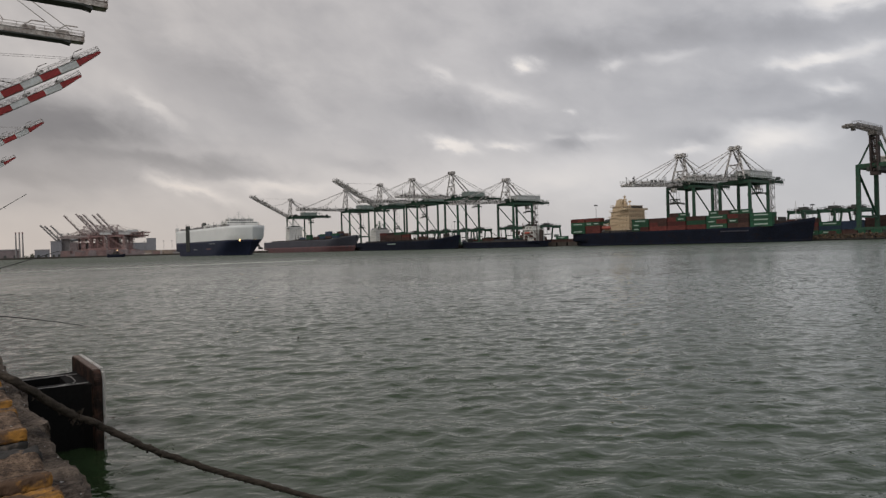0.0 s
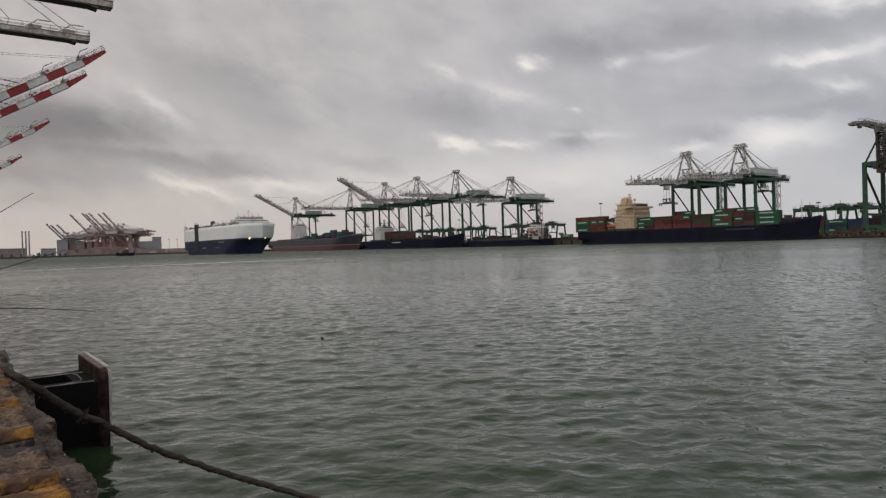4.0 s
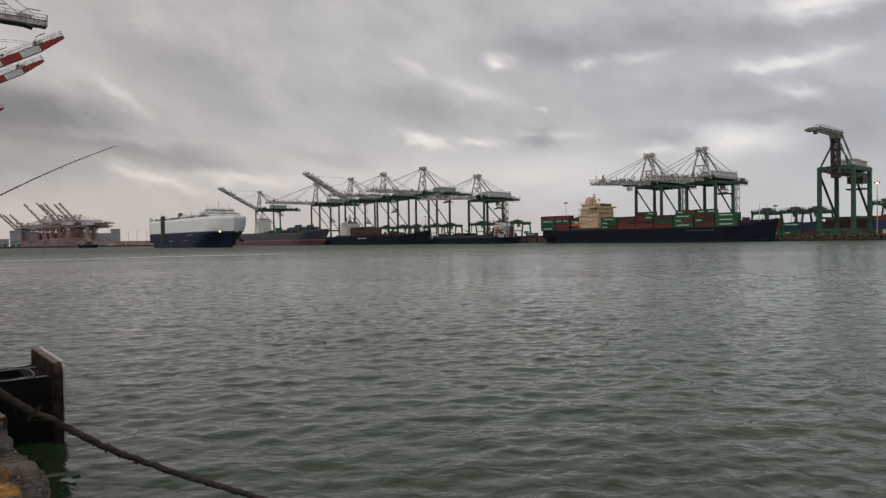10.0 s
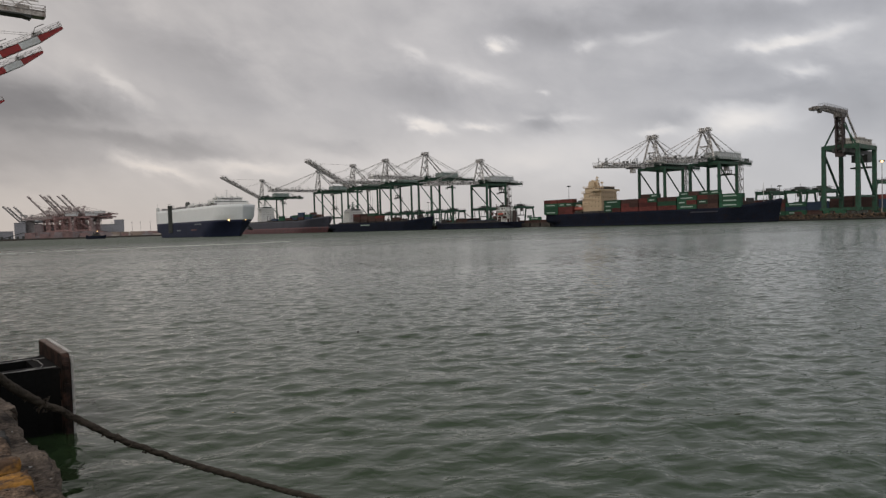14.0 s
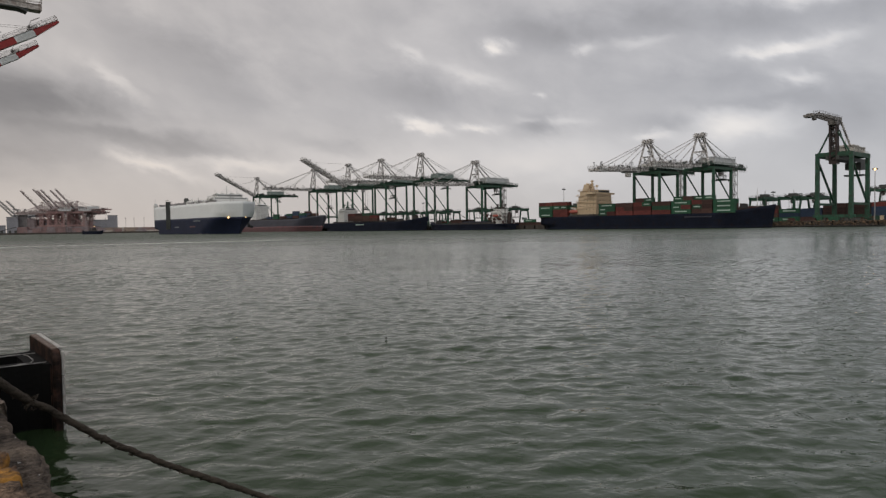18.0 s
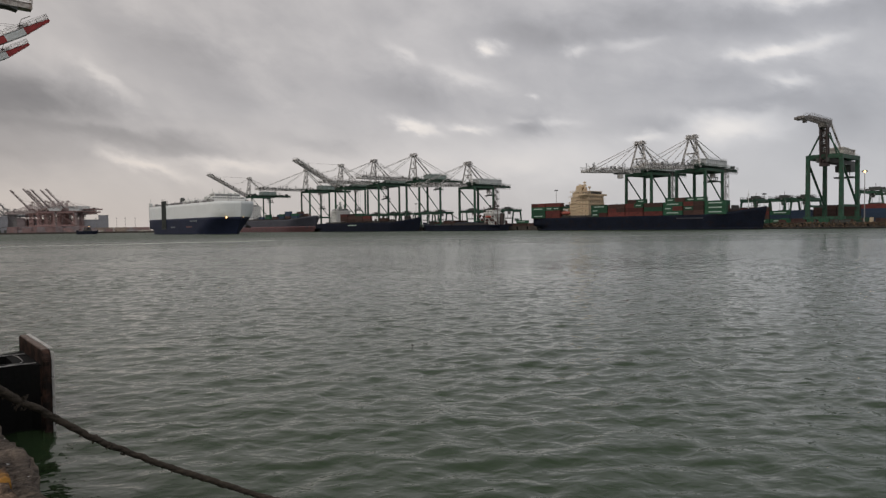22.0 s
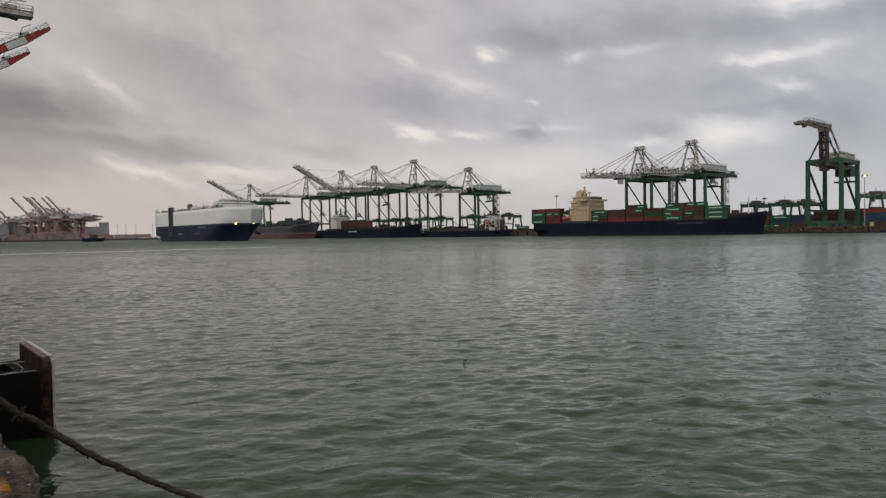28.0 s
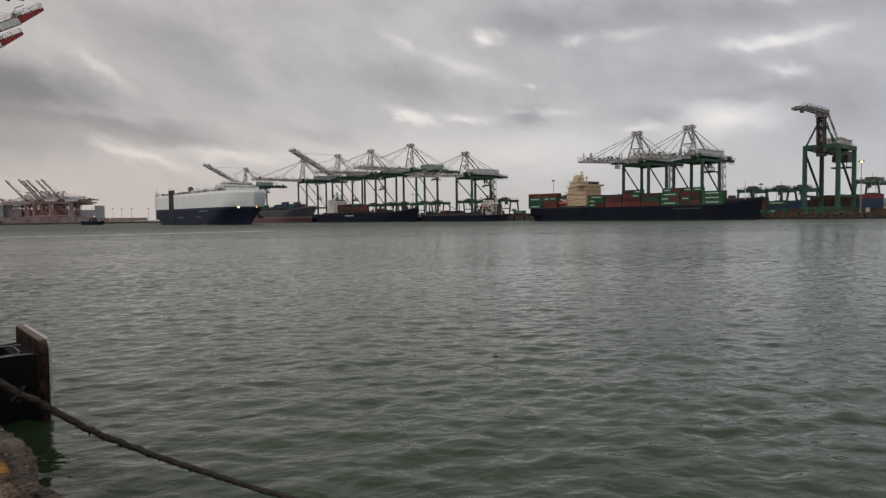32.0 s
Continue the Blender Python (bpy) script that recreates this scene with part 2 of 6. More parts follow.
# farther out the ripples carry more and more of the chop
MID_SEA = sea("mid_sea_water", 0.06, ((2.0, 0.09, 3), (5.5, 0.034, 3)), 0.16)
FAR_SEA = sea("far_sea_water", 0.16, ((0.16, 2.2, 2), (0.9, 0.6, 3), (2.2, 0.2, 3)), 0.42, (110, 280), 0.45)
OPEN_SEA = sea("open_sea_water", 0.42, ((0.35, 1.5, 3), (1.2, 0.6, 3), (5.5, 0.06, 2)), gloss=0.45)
SLICK = paint("wake_foam", (0.56, 0.57, 0.52), 0.7, 0, 0.3, 0.3, 0.5, (0.34, 0.36, 0.31), fray=0.3)
CRANE_GREEN = paint("crane_green", (0.030, 0.082, 0.053), 0.55, 0, 0.35, 0.35, 0.42, (0.05, 0.045, 0.035), fray=0.2, spec=0.25)
CRANE_PALE = paint("crane_pale_grey", (0.70, 0.68, 0.66), 0.55, 0, 0.5, 0.5, 0.62, (0.075, 0.062, 0.055), fray=0.10)
CRANE_DARK = paint("crane_dark", (0.06, 0.065, 0.06), 0.6, 0, 0.2, 0.3, 0.1)
HOUSE_SILVER = paint("machinery_silver", (0.52, 0.54, 0.54), 0.45, 0.1, 0.25, 0.4, 0.4, (0.2, 0.2, 0.19), fray=0.2)
HOUSE_WORN = paint("machinery_worn_cream", (0.52, 0.50, 0.46), 0.6, 0, 0.35, 0.4, 0.5, (0.11, 0.09, 0.075), fray=0.2)
LETTER_DIM = paint("letter_faded", (0.16, 0.18, 0.19), 0.6, 0, 0.2, 0.5)
# boom tone lightened towards haze in its base colour
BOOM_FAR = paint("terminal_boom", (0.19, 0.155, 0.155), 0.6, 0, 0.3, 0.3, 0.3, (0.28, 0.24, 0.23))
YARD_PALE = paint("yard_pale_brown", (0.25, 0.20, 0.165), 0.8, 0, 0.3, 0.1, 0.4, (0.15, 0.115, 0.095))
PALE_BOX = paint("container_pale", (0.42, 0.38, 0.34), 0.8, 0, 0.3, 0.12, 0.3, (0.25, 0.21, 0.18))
# haze over the far terminal is mixed into these two colours
BOX_HAZE_ROSE = paint("container_haze_rose", (0.235, 0.155, 0.148), 0.8, 0, 0.3, 0.12, 0.4, (0.20, 0.17, 0.17))
BOX_HAZE = paint("container_haze_grey", (0.235, 0.195, 0.20), 0.8, 0, 0.3, 0.12, 0.4, (0.17, 0.14, 0.14))
STRIPE_RED = paint("stripe_red", (0.27, 0.026, 0.026), 0.55, 0, 0.3, 0.4, 0.3, (0.16, 0.03, 0.025), fray=0.25)
STRIPE_WHITE = paint("stripe_white", (0.56, 0.59, 0.59), 0.5, 0, 0.25, 0.4, 0.35, (0.36, 0.35, 0.31), fray=0.3)
BOOM_BEIGE = paint("boom_beige", (0.50, 0.47, 0.44), 0.6, 0, 0.35, 0.3, 0.48, (0.17, 0.11, 0.08), fray=0.25)
DARK_RED = paint("dark_red_steel", (0.045, 0.032, 0.030), 0.6, 0, 0.3, 0.5, 0.3, (0.03, 0.025, 0.022))
# distant crane colours, paled by haze painted into them
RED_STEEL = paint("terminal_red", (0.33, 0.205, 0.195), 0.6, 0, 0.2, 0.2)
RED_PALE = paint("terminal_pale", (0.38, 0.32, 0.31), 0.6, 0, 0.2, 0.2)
HULL_NAVY = paint("hull_navy", (0.016, 0.021, 0.044), 0.6, 0, 0.2, 0.15, 0.0, spec=0.15)
HULL_WHITE = paint("hull_white", (0.70, 0.72, 0.72), 0.45, 0, 0.06, 0.12, 0.05, (0.4, 0.34, 0.28))
HULL_BLACK = paint("hull_black", (0.010, 0.013, 0.023), 0.65, 0, 0.3, 0.15, 0.3, (0.018, 0.012, 0.012), fray=0.2, spec=0.08)
HULL_BLUE = paint("hull_blue", (0.02, 0.03, 0.06), 0.6, 0, 0.25, 0.15, 0.1, spec=0.2)
HULL_GREY = paint("hull_grey", (0.045, 0.046, 0.062), 0.5, 0, 0.25, 0.1, 0.12)
BOOT_RED = paint("boot_red", (0.115, 0.050, 0.053), 0.6, 0, 0.3, 0.12, 0.45, (0.06, 0.05, 0.058), fray=0.3)
SHIP_WHITE = paint("ship_white", (0.62, 0.62, 0.60), 0.5, 0, 0.1, 0.2, 0.1)
SHIP_YELLOW = paint("ship_cream", (0.56, 0.44, 0.30), 0.55, 0, 0.1, 0.3, 0.15)
LIFEBOAT = paint("lifeboat_red", (0.34, 0.10, 0.075), 0.5, 0, 0.2, 0.6, 0.2, (0.2, 0.08, 0.06))
DECK_DARK = paint("deck_dark", (0.05, 0.045, 0.042), 0.7, 0, 0.3, 0.2, 0.2)
HOUSE_GREEN = paint("machinery_green", (0.24, 0.29, 0.27), 0.5, 0.1, 0.3, 0.5, 0.3, (0.05, 0.06, 0.055))
GLASS_DARK = paint("window_dark", (0.02, 0.025, 0.03), 0.15, 0, 0.1, 1.0)
BOX_GREEN = paint("container_green", (0.016, 0.078, 0.04), 0.6, 0, 0.35, 0.35, 0.4, (0.028, 0.05, 0.034), spread=0.4, fray=0.25)
BOX_RED = paint("container_red", (0.115, 0.027, 0.023), 0.65, 0, 0.35, 0.35, 0.4, (0.05, 0.02, 0.016), spread=0.5, fray=0.25)
BOX_BROWN = paint("container_brown", (0.058, 0.028, 0.023), 0.65, 0, 0.35, 0.35, 0.4, (0.035, 0.022, 0.018), spread=0.5, fray=0.25)
BOX_BLUE = paint("container_blue", (0.022, 0.04, 0.075), 0.55, 0, 0.15, 0.4, 0.05, spread=0.25)
BOX_GREY = paint("container_grey", (0.22, 0.24, 0.24), 0.55, 0, 0.15, 0.4, 0.05, spread=0.25)
BAR_WHITE = paint("letter_white", (0.42, 0.52, 0.46), 0.6, 0, 0.1, 0.5)
CONCRETE = paint("quay_concrete", (0.185, 0.148, 0.118), 0.9, 0, 0.75, 3.0, 0.50, (0.028, 0.023, 0.02), 0.05, fine=16.0, spec=0.25, fray=0.25)
KERB_YELLOW = paint("kerb_yellow", (0.29, 0.145, 0.033), 0.85, 0, 0.6, 4.0, 0.74, (0.10, 0.062, 0.04), 0.025, fine=6.0, spec=0.2, fray=0.14)
KERB_GREY = paint("kerb_worn_top", (0.23, 0.16, 0.112), 0.9, 0, 0.8, 5.0, 0.58, (0.032, 0.021, 0.016), 0.035, fine=14.0, spec=0.25, fray=0.25)
KERB_BLACK = paint("kerb_black", (0.03, 0.028, 0.026), 0.85, 0, 0.3, 3.0, 0.35, (0.12, 0.10, 0.085), 0.012)
RUBBER = paint("black_rubber", (0.008, 0.008, 0.008), 0.7, 0, 0.3, 2.0, 0.15, (0.03, 0.025, 0.02), spec=0.08)
PANEL_BROWN = paint("fender_steel", (0.062, 0.034, 0.026), 0.75, 0, 0.6, 2.2, 0.72, (0.011, 0.008, 0.007), 0.006, fray=0.2, spec=0.15)
# paler than the panel: wear plus light from above put into the colour
PANEL_TOP = paint("fender_worn_lit_top", (0.17, 0.13, 0.11), 0.8, 0, 0.5, 4.0, 0.5, (0.07, 0.045, 0.035), 0.004, fray=0.2)
# grey painted for the highlight on the rubber's rims
RIM_GREY = paint("rubber_rim_light", (0.30, 0.29, 0.28), 0.75, 0, 0.4, 5.0, 0.4, (0.05, 0.05, 0.05), fray=0.2)
PAD_WHITE = paint("fender_pad", (0.42, 0.41, 0.39), 0.6, 0, 0.3, 5.0, 0.35, (0.2, 0.16, 0.12))
ROPE = paint("rope_fibre", (0.05, 0.04, 0.03), 0.95, 0, 0.35, 6.0, 0.2, (0.03, 0.03, 0.02), 0.01)
ROD = paint("rod_carbon", (0.02, 0.02, 0.022), 0.4, 0, 0.1, 4.0)
LAND = paint("yard_paving", (0.06, 0.052, 0.045), 0.85, 0, 0.25, 0.05)
RUBBLE = paint("quay_rubble", (0.115, 0.074, 0.046), 0.9, 0, 0.6, 0.5, 0.5, (0.03, 0.03, 0.02), fray=0.2)
BOOM_WORN = paint("boom_worn_grey", (0.30, 0.285, 0.27), 0.6, 0, 0.5, 0.5, 0.66, (0.06, 0.05, 0.045), fray=0.15)
# blue greyed towards the haze, in the colour itself
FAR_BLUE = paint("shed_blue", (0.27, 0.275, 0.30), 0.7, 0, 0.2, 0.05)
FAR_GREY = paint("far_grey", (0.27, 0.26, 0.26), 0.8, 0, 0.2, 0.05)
SCRUB = paint("scrub", (0.05, 0.06, 0.035), 0.9, 0, 0.35, 0.1)
LAMP_WARM = glow("lamp_warm", (1.0, 0.62, 0.25), 3.5)


# ---- mesh helpers ----
def part(name, bm, material, parent=None, label=""):
    me = bpy.data.meshes.new(name)
    bm.to_mesh(me)
    bm.free()
    for m in (material if isinstance(material, (list, tuple)) else (material,)):
        me.materials.append(m)
    ob = new(name, me)
    if parent:
        ob.parent = parent
    if label:
        ob["label"] = label
    return ob


def thing(name, m, label, category, group="", kind=""):
    e = new(name)
    e.empty_display_size = 0.5
    e.matrix_world = m
    return tagged(e, label, category, group, kind)


def box(bm, x0, y0, z0, x1, y1, z1, mi=0):
    v = [bm.verts.new(c) for c in ((x0, y0, z0), (x1, y0, z0), (x1, y1, z0), (x0, y1, z0), (x0, y0, z1), (x1, y0, z1), (x1, y1, z1), (x0, y1, z1))]
    for f in ((0, 3, 2, 1), (4, 5, 6, 7), (0, 1, 5, 4), (1, 2, 6, 5), (2, 3, 7, 6), (3, 0, 4, 7)):
        bm.faces.new([v[i] for i in f]).material_index = mi
    return v


def beam(bm, p0, p1, w, h=None, w1=None, h1=None, mi=0, sides=4):
    """A straight member from p0 to p1, w wide and h high, tapering to w1, h1; round with more sides."""
    h = h or w
    w1, h1 = w1 or w, h1 or h
    p0, p1 = Vector(p0), Vector(p1)
    ax = (p1 - p0).normalized()
    up = Vector((0, 0, 1)) if abs(ax.z) < 0.95 else Vector((1, 0, 0))
    side = ax.cross(up).normalized()
    up = side.cross(ax).normalized()
    rings = []
    for p, ww, hh in ((p0, w, h), (p1, w1, h1)):
        if sides == 4:
            cs = ((-1, -1), (1, -1), (1, 1), (-1, 1))
        else:
            cs = [(math.cos(2 * math.pi * i / sides), math.sin(2 * math.pi * i / sides)) for i in range(sides)]
        rings.append([bm.verts.new(p + side * (cx * ww / 2) + up * (cy * hh / 2)) for cx, cy in cs])
    k = len(rings[0])
    for i in range(k):
        j = (i + 1) % k
        bm.faces.new((rings[0][i], rings[0][j], rings[1][j], rings[1][i])).material_index = mi
    bm.faces.new(rings[0][::-1]).material_index = mi
    bm.faces.new(rings[1]).material_index = mi


def tube(bm, pts, r, sides=8, mi=0, close=True):
    """A bent round member through points; r is a number or one radius a point."""
    pts = [Vector(p) for p in pts]
    rings = []
    for i, p in enumerate(pts):
        ax = (pts[min(i + 1, len(pts) - 1)] - pts[max(i - 1, 0)]).normalized()
        up = Vector((0, 0, 1)) if abs(ax.z) < 0.95 else Vector((1, 0, 0))
        side = ax.cross(up).normalized()
        up = side.cross(ax)
        rr = r[i] if isinstance(r, (list, tuple)) else r
        rings.append([bm.verts.new(p + side * (rr * math.cos(2 * math.pi * k / sides)) + up * (rr * math.sin(2 * math.pi * k / sides))) for k in range(sides)])
    for a, b in zip(rings, rings[1:]):
        for k in range(sides):
            j = (k + 1) % sides
            bm.faces.new((a[k], a[j], b[j], b[k])).material_index = mi
    if close:
        bm.faces.new(rings[0][::-1]).material_index = mi
        bm.faces.new(rings[-1]).material_index = mi


def rail(bm, pts, high=1.1, post=3.0, r=0.05):
    """A handrail of posts and two bars along points."""
    for p0, p1 in zip(pts, pts[1:]):
        p0, p1 = Vector(p0), Vector(p1)
        n = max(1, int((p1 - p0).length / post))
        for i in range(n + 1):
            q = p0.lerp(p1, i / n)
            beam(bm, q, q + Vector((0, 0, high)), r)
        for hh in (high, high * 0.5):
            beam(bm, p0 + Vector((0, 0, hh)), p1 + Vector((0, 0, hh)), r)


# ---- water ----
def build_water():
    """One sheet: a fine patch of wavelets near the quay, a broader one beyond it, flat to the horizon."""
    rng = np.random.default_rng(4)
    wind = radians(-80)
    waves = []
    for i in range(72):
        length = 0.30 * 1.034 ** i
        waves.append((length, wind + rng.normal(0, 0.72), 0.0037 * length ** 0.5 * min(1.0, 1.15 / length) * rng.uniform(0.5, 1.2), rng.uniform(0, 6.28)))

    def patch(x0, x1, y0, y1, step, shortest, lower, cut, fade_short, fade_all):
        nx, ny = int(round((x1 - x0) / step)) + 1, int(round((y1 - y0) / step)) + 1
        gx, gy = np.meshgrid(np.linspace(x0, x1, nx), np.linspace(y0, y1, ny))
        px, py, pz = gx.copy(), gy.copy(), np.full_like(gx, lower)
        edge = np.minimum(np.minimum(gx - x0, x1 - gx), y1 - gy)
        short, every = np.clip(edge / fade_short, 0, 1), np.clip(edge / fade_all, 0, 1)
        gusts = 0.8 + 0.35 * np.sin(gx * 0.11 + 1.3 * np.sin(gy * 0.05)) * np.sin(gy * 0.083 + 0.7)
        for length, ang, amp, ph0 in waves:
            if length < shortest:
                continue
            k = 2 * np.pi / length
            ph = k * (gx * np.cos(ang) + gy * np.sin(ang)) + ph0
            w = amp * gusts * (short if length < cut else every)
            pz += w * np.cos(ph)
            px -= 0.85 * w * np.cos(ang) * np.sin(ph)
            py -= 0.85 * w * np.sin(ang) * np.sin(ph)
        return np.stack([px.ravel(), py.ravel(), pz.ravel()], 1), nx, ny

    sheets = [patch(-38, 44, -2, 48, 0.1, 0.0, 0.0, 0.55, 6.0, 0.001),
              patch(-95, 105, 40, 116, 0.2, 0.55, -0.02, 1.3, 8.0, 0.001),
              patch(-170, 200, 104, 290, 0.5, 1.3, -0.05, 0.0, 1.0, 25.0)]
    far = np.array([(-4000, -1500, -0.35), (4000, -1500, -0.35), (4000, 4600, -0.35), (-4000, 4600, -0.35)], float)
    co = np.concatenate([sheet[0] for sheet in sheets] + [far])
    quads, slots, base = [], [], 0
    for k, (pts, w, h) in enumerate(sheets):
        idx = base + np.arange(w * h).reshape(h, w)
        quads.append(np.stack([idx[:-1, :-1], idx[:-1, 1:], idx[1:, 1:], idx[1:, :-1]], -1).reshape(-1, 4))
        slots.append(np.full(len(quads[-1]), k, dtype=np.int32))
        base += len(pts)
    quads = np.concatenate(quads + [np.array([(base, base + 1, base + 2, base + 3)])])
    slots = np.concatenate(slots + [np.array([3], dtype=np.int32)])
    me = bpy.data.meshes.new("water")
    me.vertices.add(len(co))
    me.vertices.foreach_set("co", co.ravel())
    me.loops.add(quads.size)
    me.loops.foreach_set("vertex_index", quads.ravel().astype(np.int32))
    me.polygons.add(len(quads))
    me.polygons.foreach_set("loop_start", np.arange(0, quads.size, 4, dtype=np.int32))
    me.polygons.foreach_set("use_smooth", np.ones(len(quads), dtype=bool))
    me.update()
    me.validate()
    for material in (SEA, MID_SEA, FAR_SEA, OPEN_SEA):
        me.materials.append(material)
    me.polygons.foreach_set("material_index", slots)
    return tagged(new("water", me), "choppy grey-green harbour water", "water", kind="structure")


water = build_water()


# ---- ground ----
def slab(name, pts, z0, z1, material, label, category):
    bm = bmesh.new()
    lo = [bm.verts.new((p.x, p.y, z0)) for p in pts]
    hi = [bm.verts.new((p.x, p.y, z1)) for p in pts]
    bm.faces.new(hi)
    bm.faces.new(lo[::-1])
    for i in range(len(pts)):
        j = (i + 1) % len(pts)
        bm.faces.new((lo[i], lo[j], hi[j], hi[i]))
    bmesh.ops.recalc_face_normals(bm, faces=bm.faces)
    return tagged(part(name, bm, material), label, category, kind="structure")


FAR_EDGE, FAR_Z = 390.0, 3.0
slab("ground", [site(-900, FAR_EDGE), site(1250, FAR_EDGE), site(1250, FAR_EDGE + 900), site(3800, 1500), site(2500, 3600), site(-900, 3600)], -4, FAR_Z, LAND, "grey paved container yard behind the far quay", "ground")
slab("ground", [site(1345, 20), site(1300, 385), site(1345, 900), site(4200, 2200), site(4200, -900), site(1500, -300)], -4, 2.5, LAND, "hazy flat terminal ground at the channel's end", "ground")
QUAY_Z = 1.93
slab("quay", [nsite(-60, 0.30), nsite(700, 0.30), nsite(700, -300), nsite(-60, -300)], -4, QUAY_Z - 0.02, CONCRETE, "worn grey concrete quay deck", "quay")


# ---- quay cranes ----
def quay_crane(m, label, group, steel, upper, apex=67.0, deck=44.0, reach=58.0, back=34.0, gauge=26.0, wide=19.0, lift=0.0, stripes=None, house=None, depth=2.6, stairs=True, single=0.0, trolley=None, drop=5.0, boom_mat=None, house_at=(-12.0, 8.0)):
    """Ship-to-shore gantry crane; local x leads out over the water from the front rail, y along the quay."""
    g = thing("gantry_crane", m, label, "crane", group)
    h = wide / 2
    for sx, sy in ((0, -h), (0, h), (-gauge, -h), (-gauge, h)):
        bm = bmesh.new()
        beam(bm, (sx, sy, 1.9), (sx, sy, deck), 1.7, 1.5, 1.5, 1.3)
        part("leg", bm, steel, g)
        bm = bmesh.new()
        for k in (-2.6, 0, 2.6):
            box(bm, sx - 0.5, sy + k - 1.0, 0.35, sx + 0.5, sy + k + 1.0, 1.2)
            for w in (-0.6, 0.6):
                beam(bm, (sx - 0.3, sy + k + w, 0.35), (sx + 0.3, sy + k + w, 0.35), 0.7, sides=10)
        box(bm, sx - 0.45, sy - 3.2, 1.2, sx + 0.45, sy + 3.2, 1.9)
        part("bogie", bm, CRANE_DARK, g)
    for sx in (0, -gauge):
        bm = bmesh.new()
        beam(bm, (sx, -h - 2.5, 2.6), (sx, h + 2.5, 2.6), 1.3, 1.5)
        part("sill_beam", bm, steel, g)
        bm = bmesh.new()
        beam(bm, (sx, -h, deck - 0.9), (sx, h, deck - 0.9), 1.5, 2.0)
        part("cross_beam", bm, steel, g)
    for sy in (-h, h):
        bm = bmesh.new()
        beam(bm, (0, sy, 13.0), (-gauge, sy, 13.0), 1.2, 1.7)
        part("portal_beam", bm, steel, g)
        bm = bmesh.new()
        beam(bm, (-0.4, sy, deck - 2), (-gauge + 0.6, sy, 14.0), 0.9, sides=8)
        part("brace", bm, steel, g)
        bm = bmesh.new()
        beam(bm, (0, sy, deck - 0.6), (-gauge, sy, deck - 0.6), 1.1, 1.5)
        part("top_tie", bm, steel, g)
    for sy in (-3.2, 3.2):
        bm = bmesh.new()
        beam(bm, (2.5, sy, deck + 1.0), (-gauge - back, sy, deck + 1.0), 1.3, depth)
        part("girder", bm, steel, g)
    bm = bmesh.new()
    for i in range(9):
        x = 1 - (gauge + back) * i / 8
        beam(bm, (x, -3.2, deck + 1.2), (x, 3.2, deck + 1.2), 0.6, 0.9)
    rail(bm, [(2, -4.6, deck + 2), (-gauge - back, -4.6, deck + 2), (-gauge - back, 4.6, deck + 2), (2, 4.6, deck + 2)], 1.2, 4.0, 0.09)
    for sy in (-4.4, 4.4):
        beam(bm, (2, sy, deck + 1.95), (-gauge - back, sy, deck + 1.95), 1.1, 0.12)
    part("walkway", bm, steel, g)
    # boom, hinged before the front legs
    hinge = Vector((3.0, 0, deck + 1.0))
    turn = Matrix.Translation(hinge) @ Matrix.Rotation(-radians(lift), 4, "Y")
    if stripes:
        n = 9
        for i in range(n):
            a, b = max(0, i - 0.35) / n, (i + 0.65 if i < n - 1 else n) / n
            bm = bmesh.new()
            if i < n - 1:
                beam(bm, (reach * a, 0, 0), (reach * b, 0, 0), single, depth)
            else:
                beam(bm, (reach * a, 0, 0), (reach * b, 0, 0.3 * depth), single, depth, single * 0.9, depth * 0.35)
            bm.transform(turn)
            part("boom_section", bm, stripes[(i + 1) % 2], g, ("white", "red")[i % 2] + " painted boom section" if i % 2 else "")
    for sy in (() if stripes else (0,) if single else (-3.2, 3.2)):
        bm = bmesh.new()
        beam(bm, (0, sy, 0), (reach, sy, 0), single or 1.3, depth * 1.15, single or 1.3, depth)
        bm.transform(turn)
        part("boom", bm, boom_mat or upper, g)
        if single:
            # dark strip for the shade on the boom's underside
            bm = bmesh.new()
            beam(bm, (0, sy, -depth * 0.64), (reach * 0.86, sy, -depth * 0.64), single * 1.1, 0.32)
            beam(bm, (reach * 0.86, sy, -depth * 0.6), (reach * 0.91, sy, -depth * 0.9), single * 0.9, 0.6)
            bm.transform(turn)
            part("underside_shade", bm, CRANE_DARK, g)
            for i in range(7):
                bm = bmesh.new()
                beam(bm, (reach * (0.12 + 0.13 * i), sy, -depth * 0.5), (reach * (0.12 + 0.13 * i), sy, depth * 0.52), single * 1.06, 0.18)
                bm.transform(turn)
                part("stiffener", bm, upper, g)
    bm = bmesh.new()
    for i in range(9):
        x = reach * (0.02 + 0.97 * i / 8)
        if single:
            continue
        beam(bm, (x, -3.2, 0.3), (x, 3.2, 0.3), 0.6, 0.9)
        if i < 8:
            beam(bm, (x, -3.2, 0.6), (x + reach * 0.12, 3.2, 0.6), 0.3)
    by = single / 2 if single else 4.2
    bz = depth / 2 + 0.15 if single else 1.3
    rail(bm, [(1, by, bz), (reach, by, bz), (reach, -by, bz), (1, -by, bz)], 1.2, 2.5, 0.1)
    for sy in ((-by, by) if not single else (-by + 0.3, by - 0.3)):
        beam(bm, (1, sy, bz), (reach, sy, bz), 0.8, 0.12)
    for x in (0.64, 0.86):
        box(bm, reach * x - 1.2, -by * 0.6, bz, reach * x + 1.2, by * 0.6, bz + 1.0)
        beam(bm, (reach * x - 2, -by * 0.7, bz), (reach * x + 0.5, -by * 0.7, bz + 2.1), 0.22)
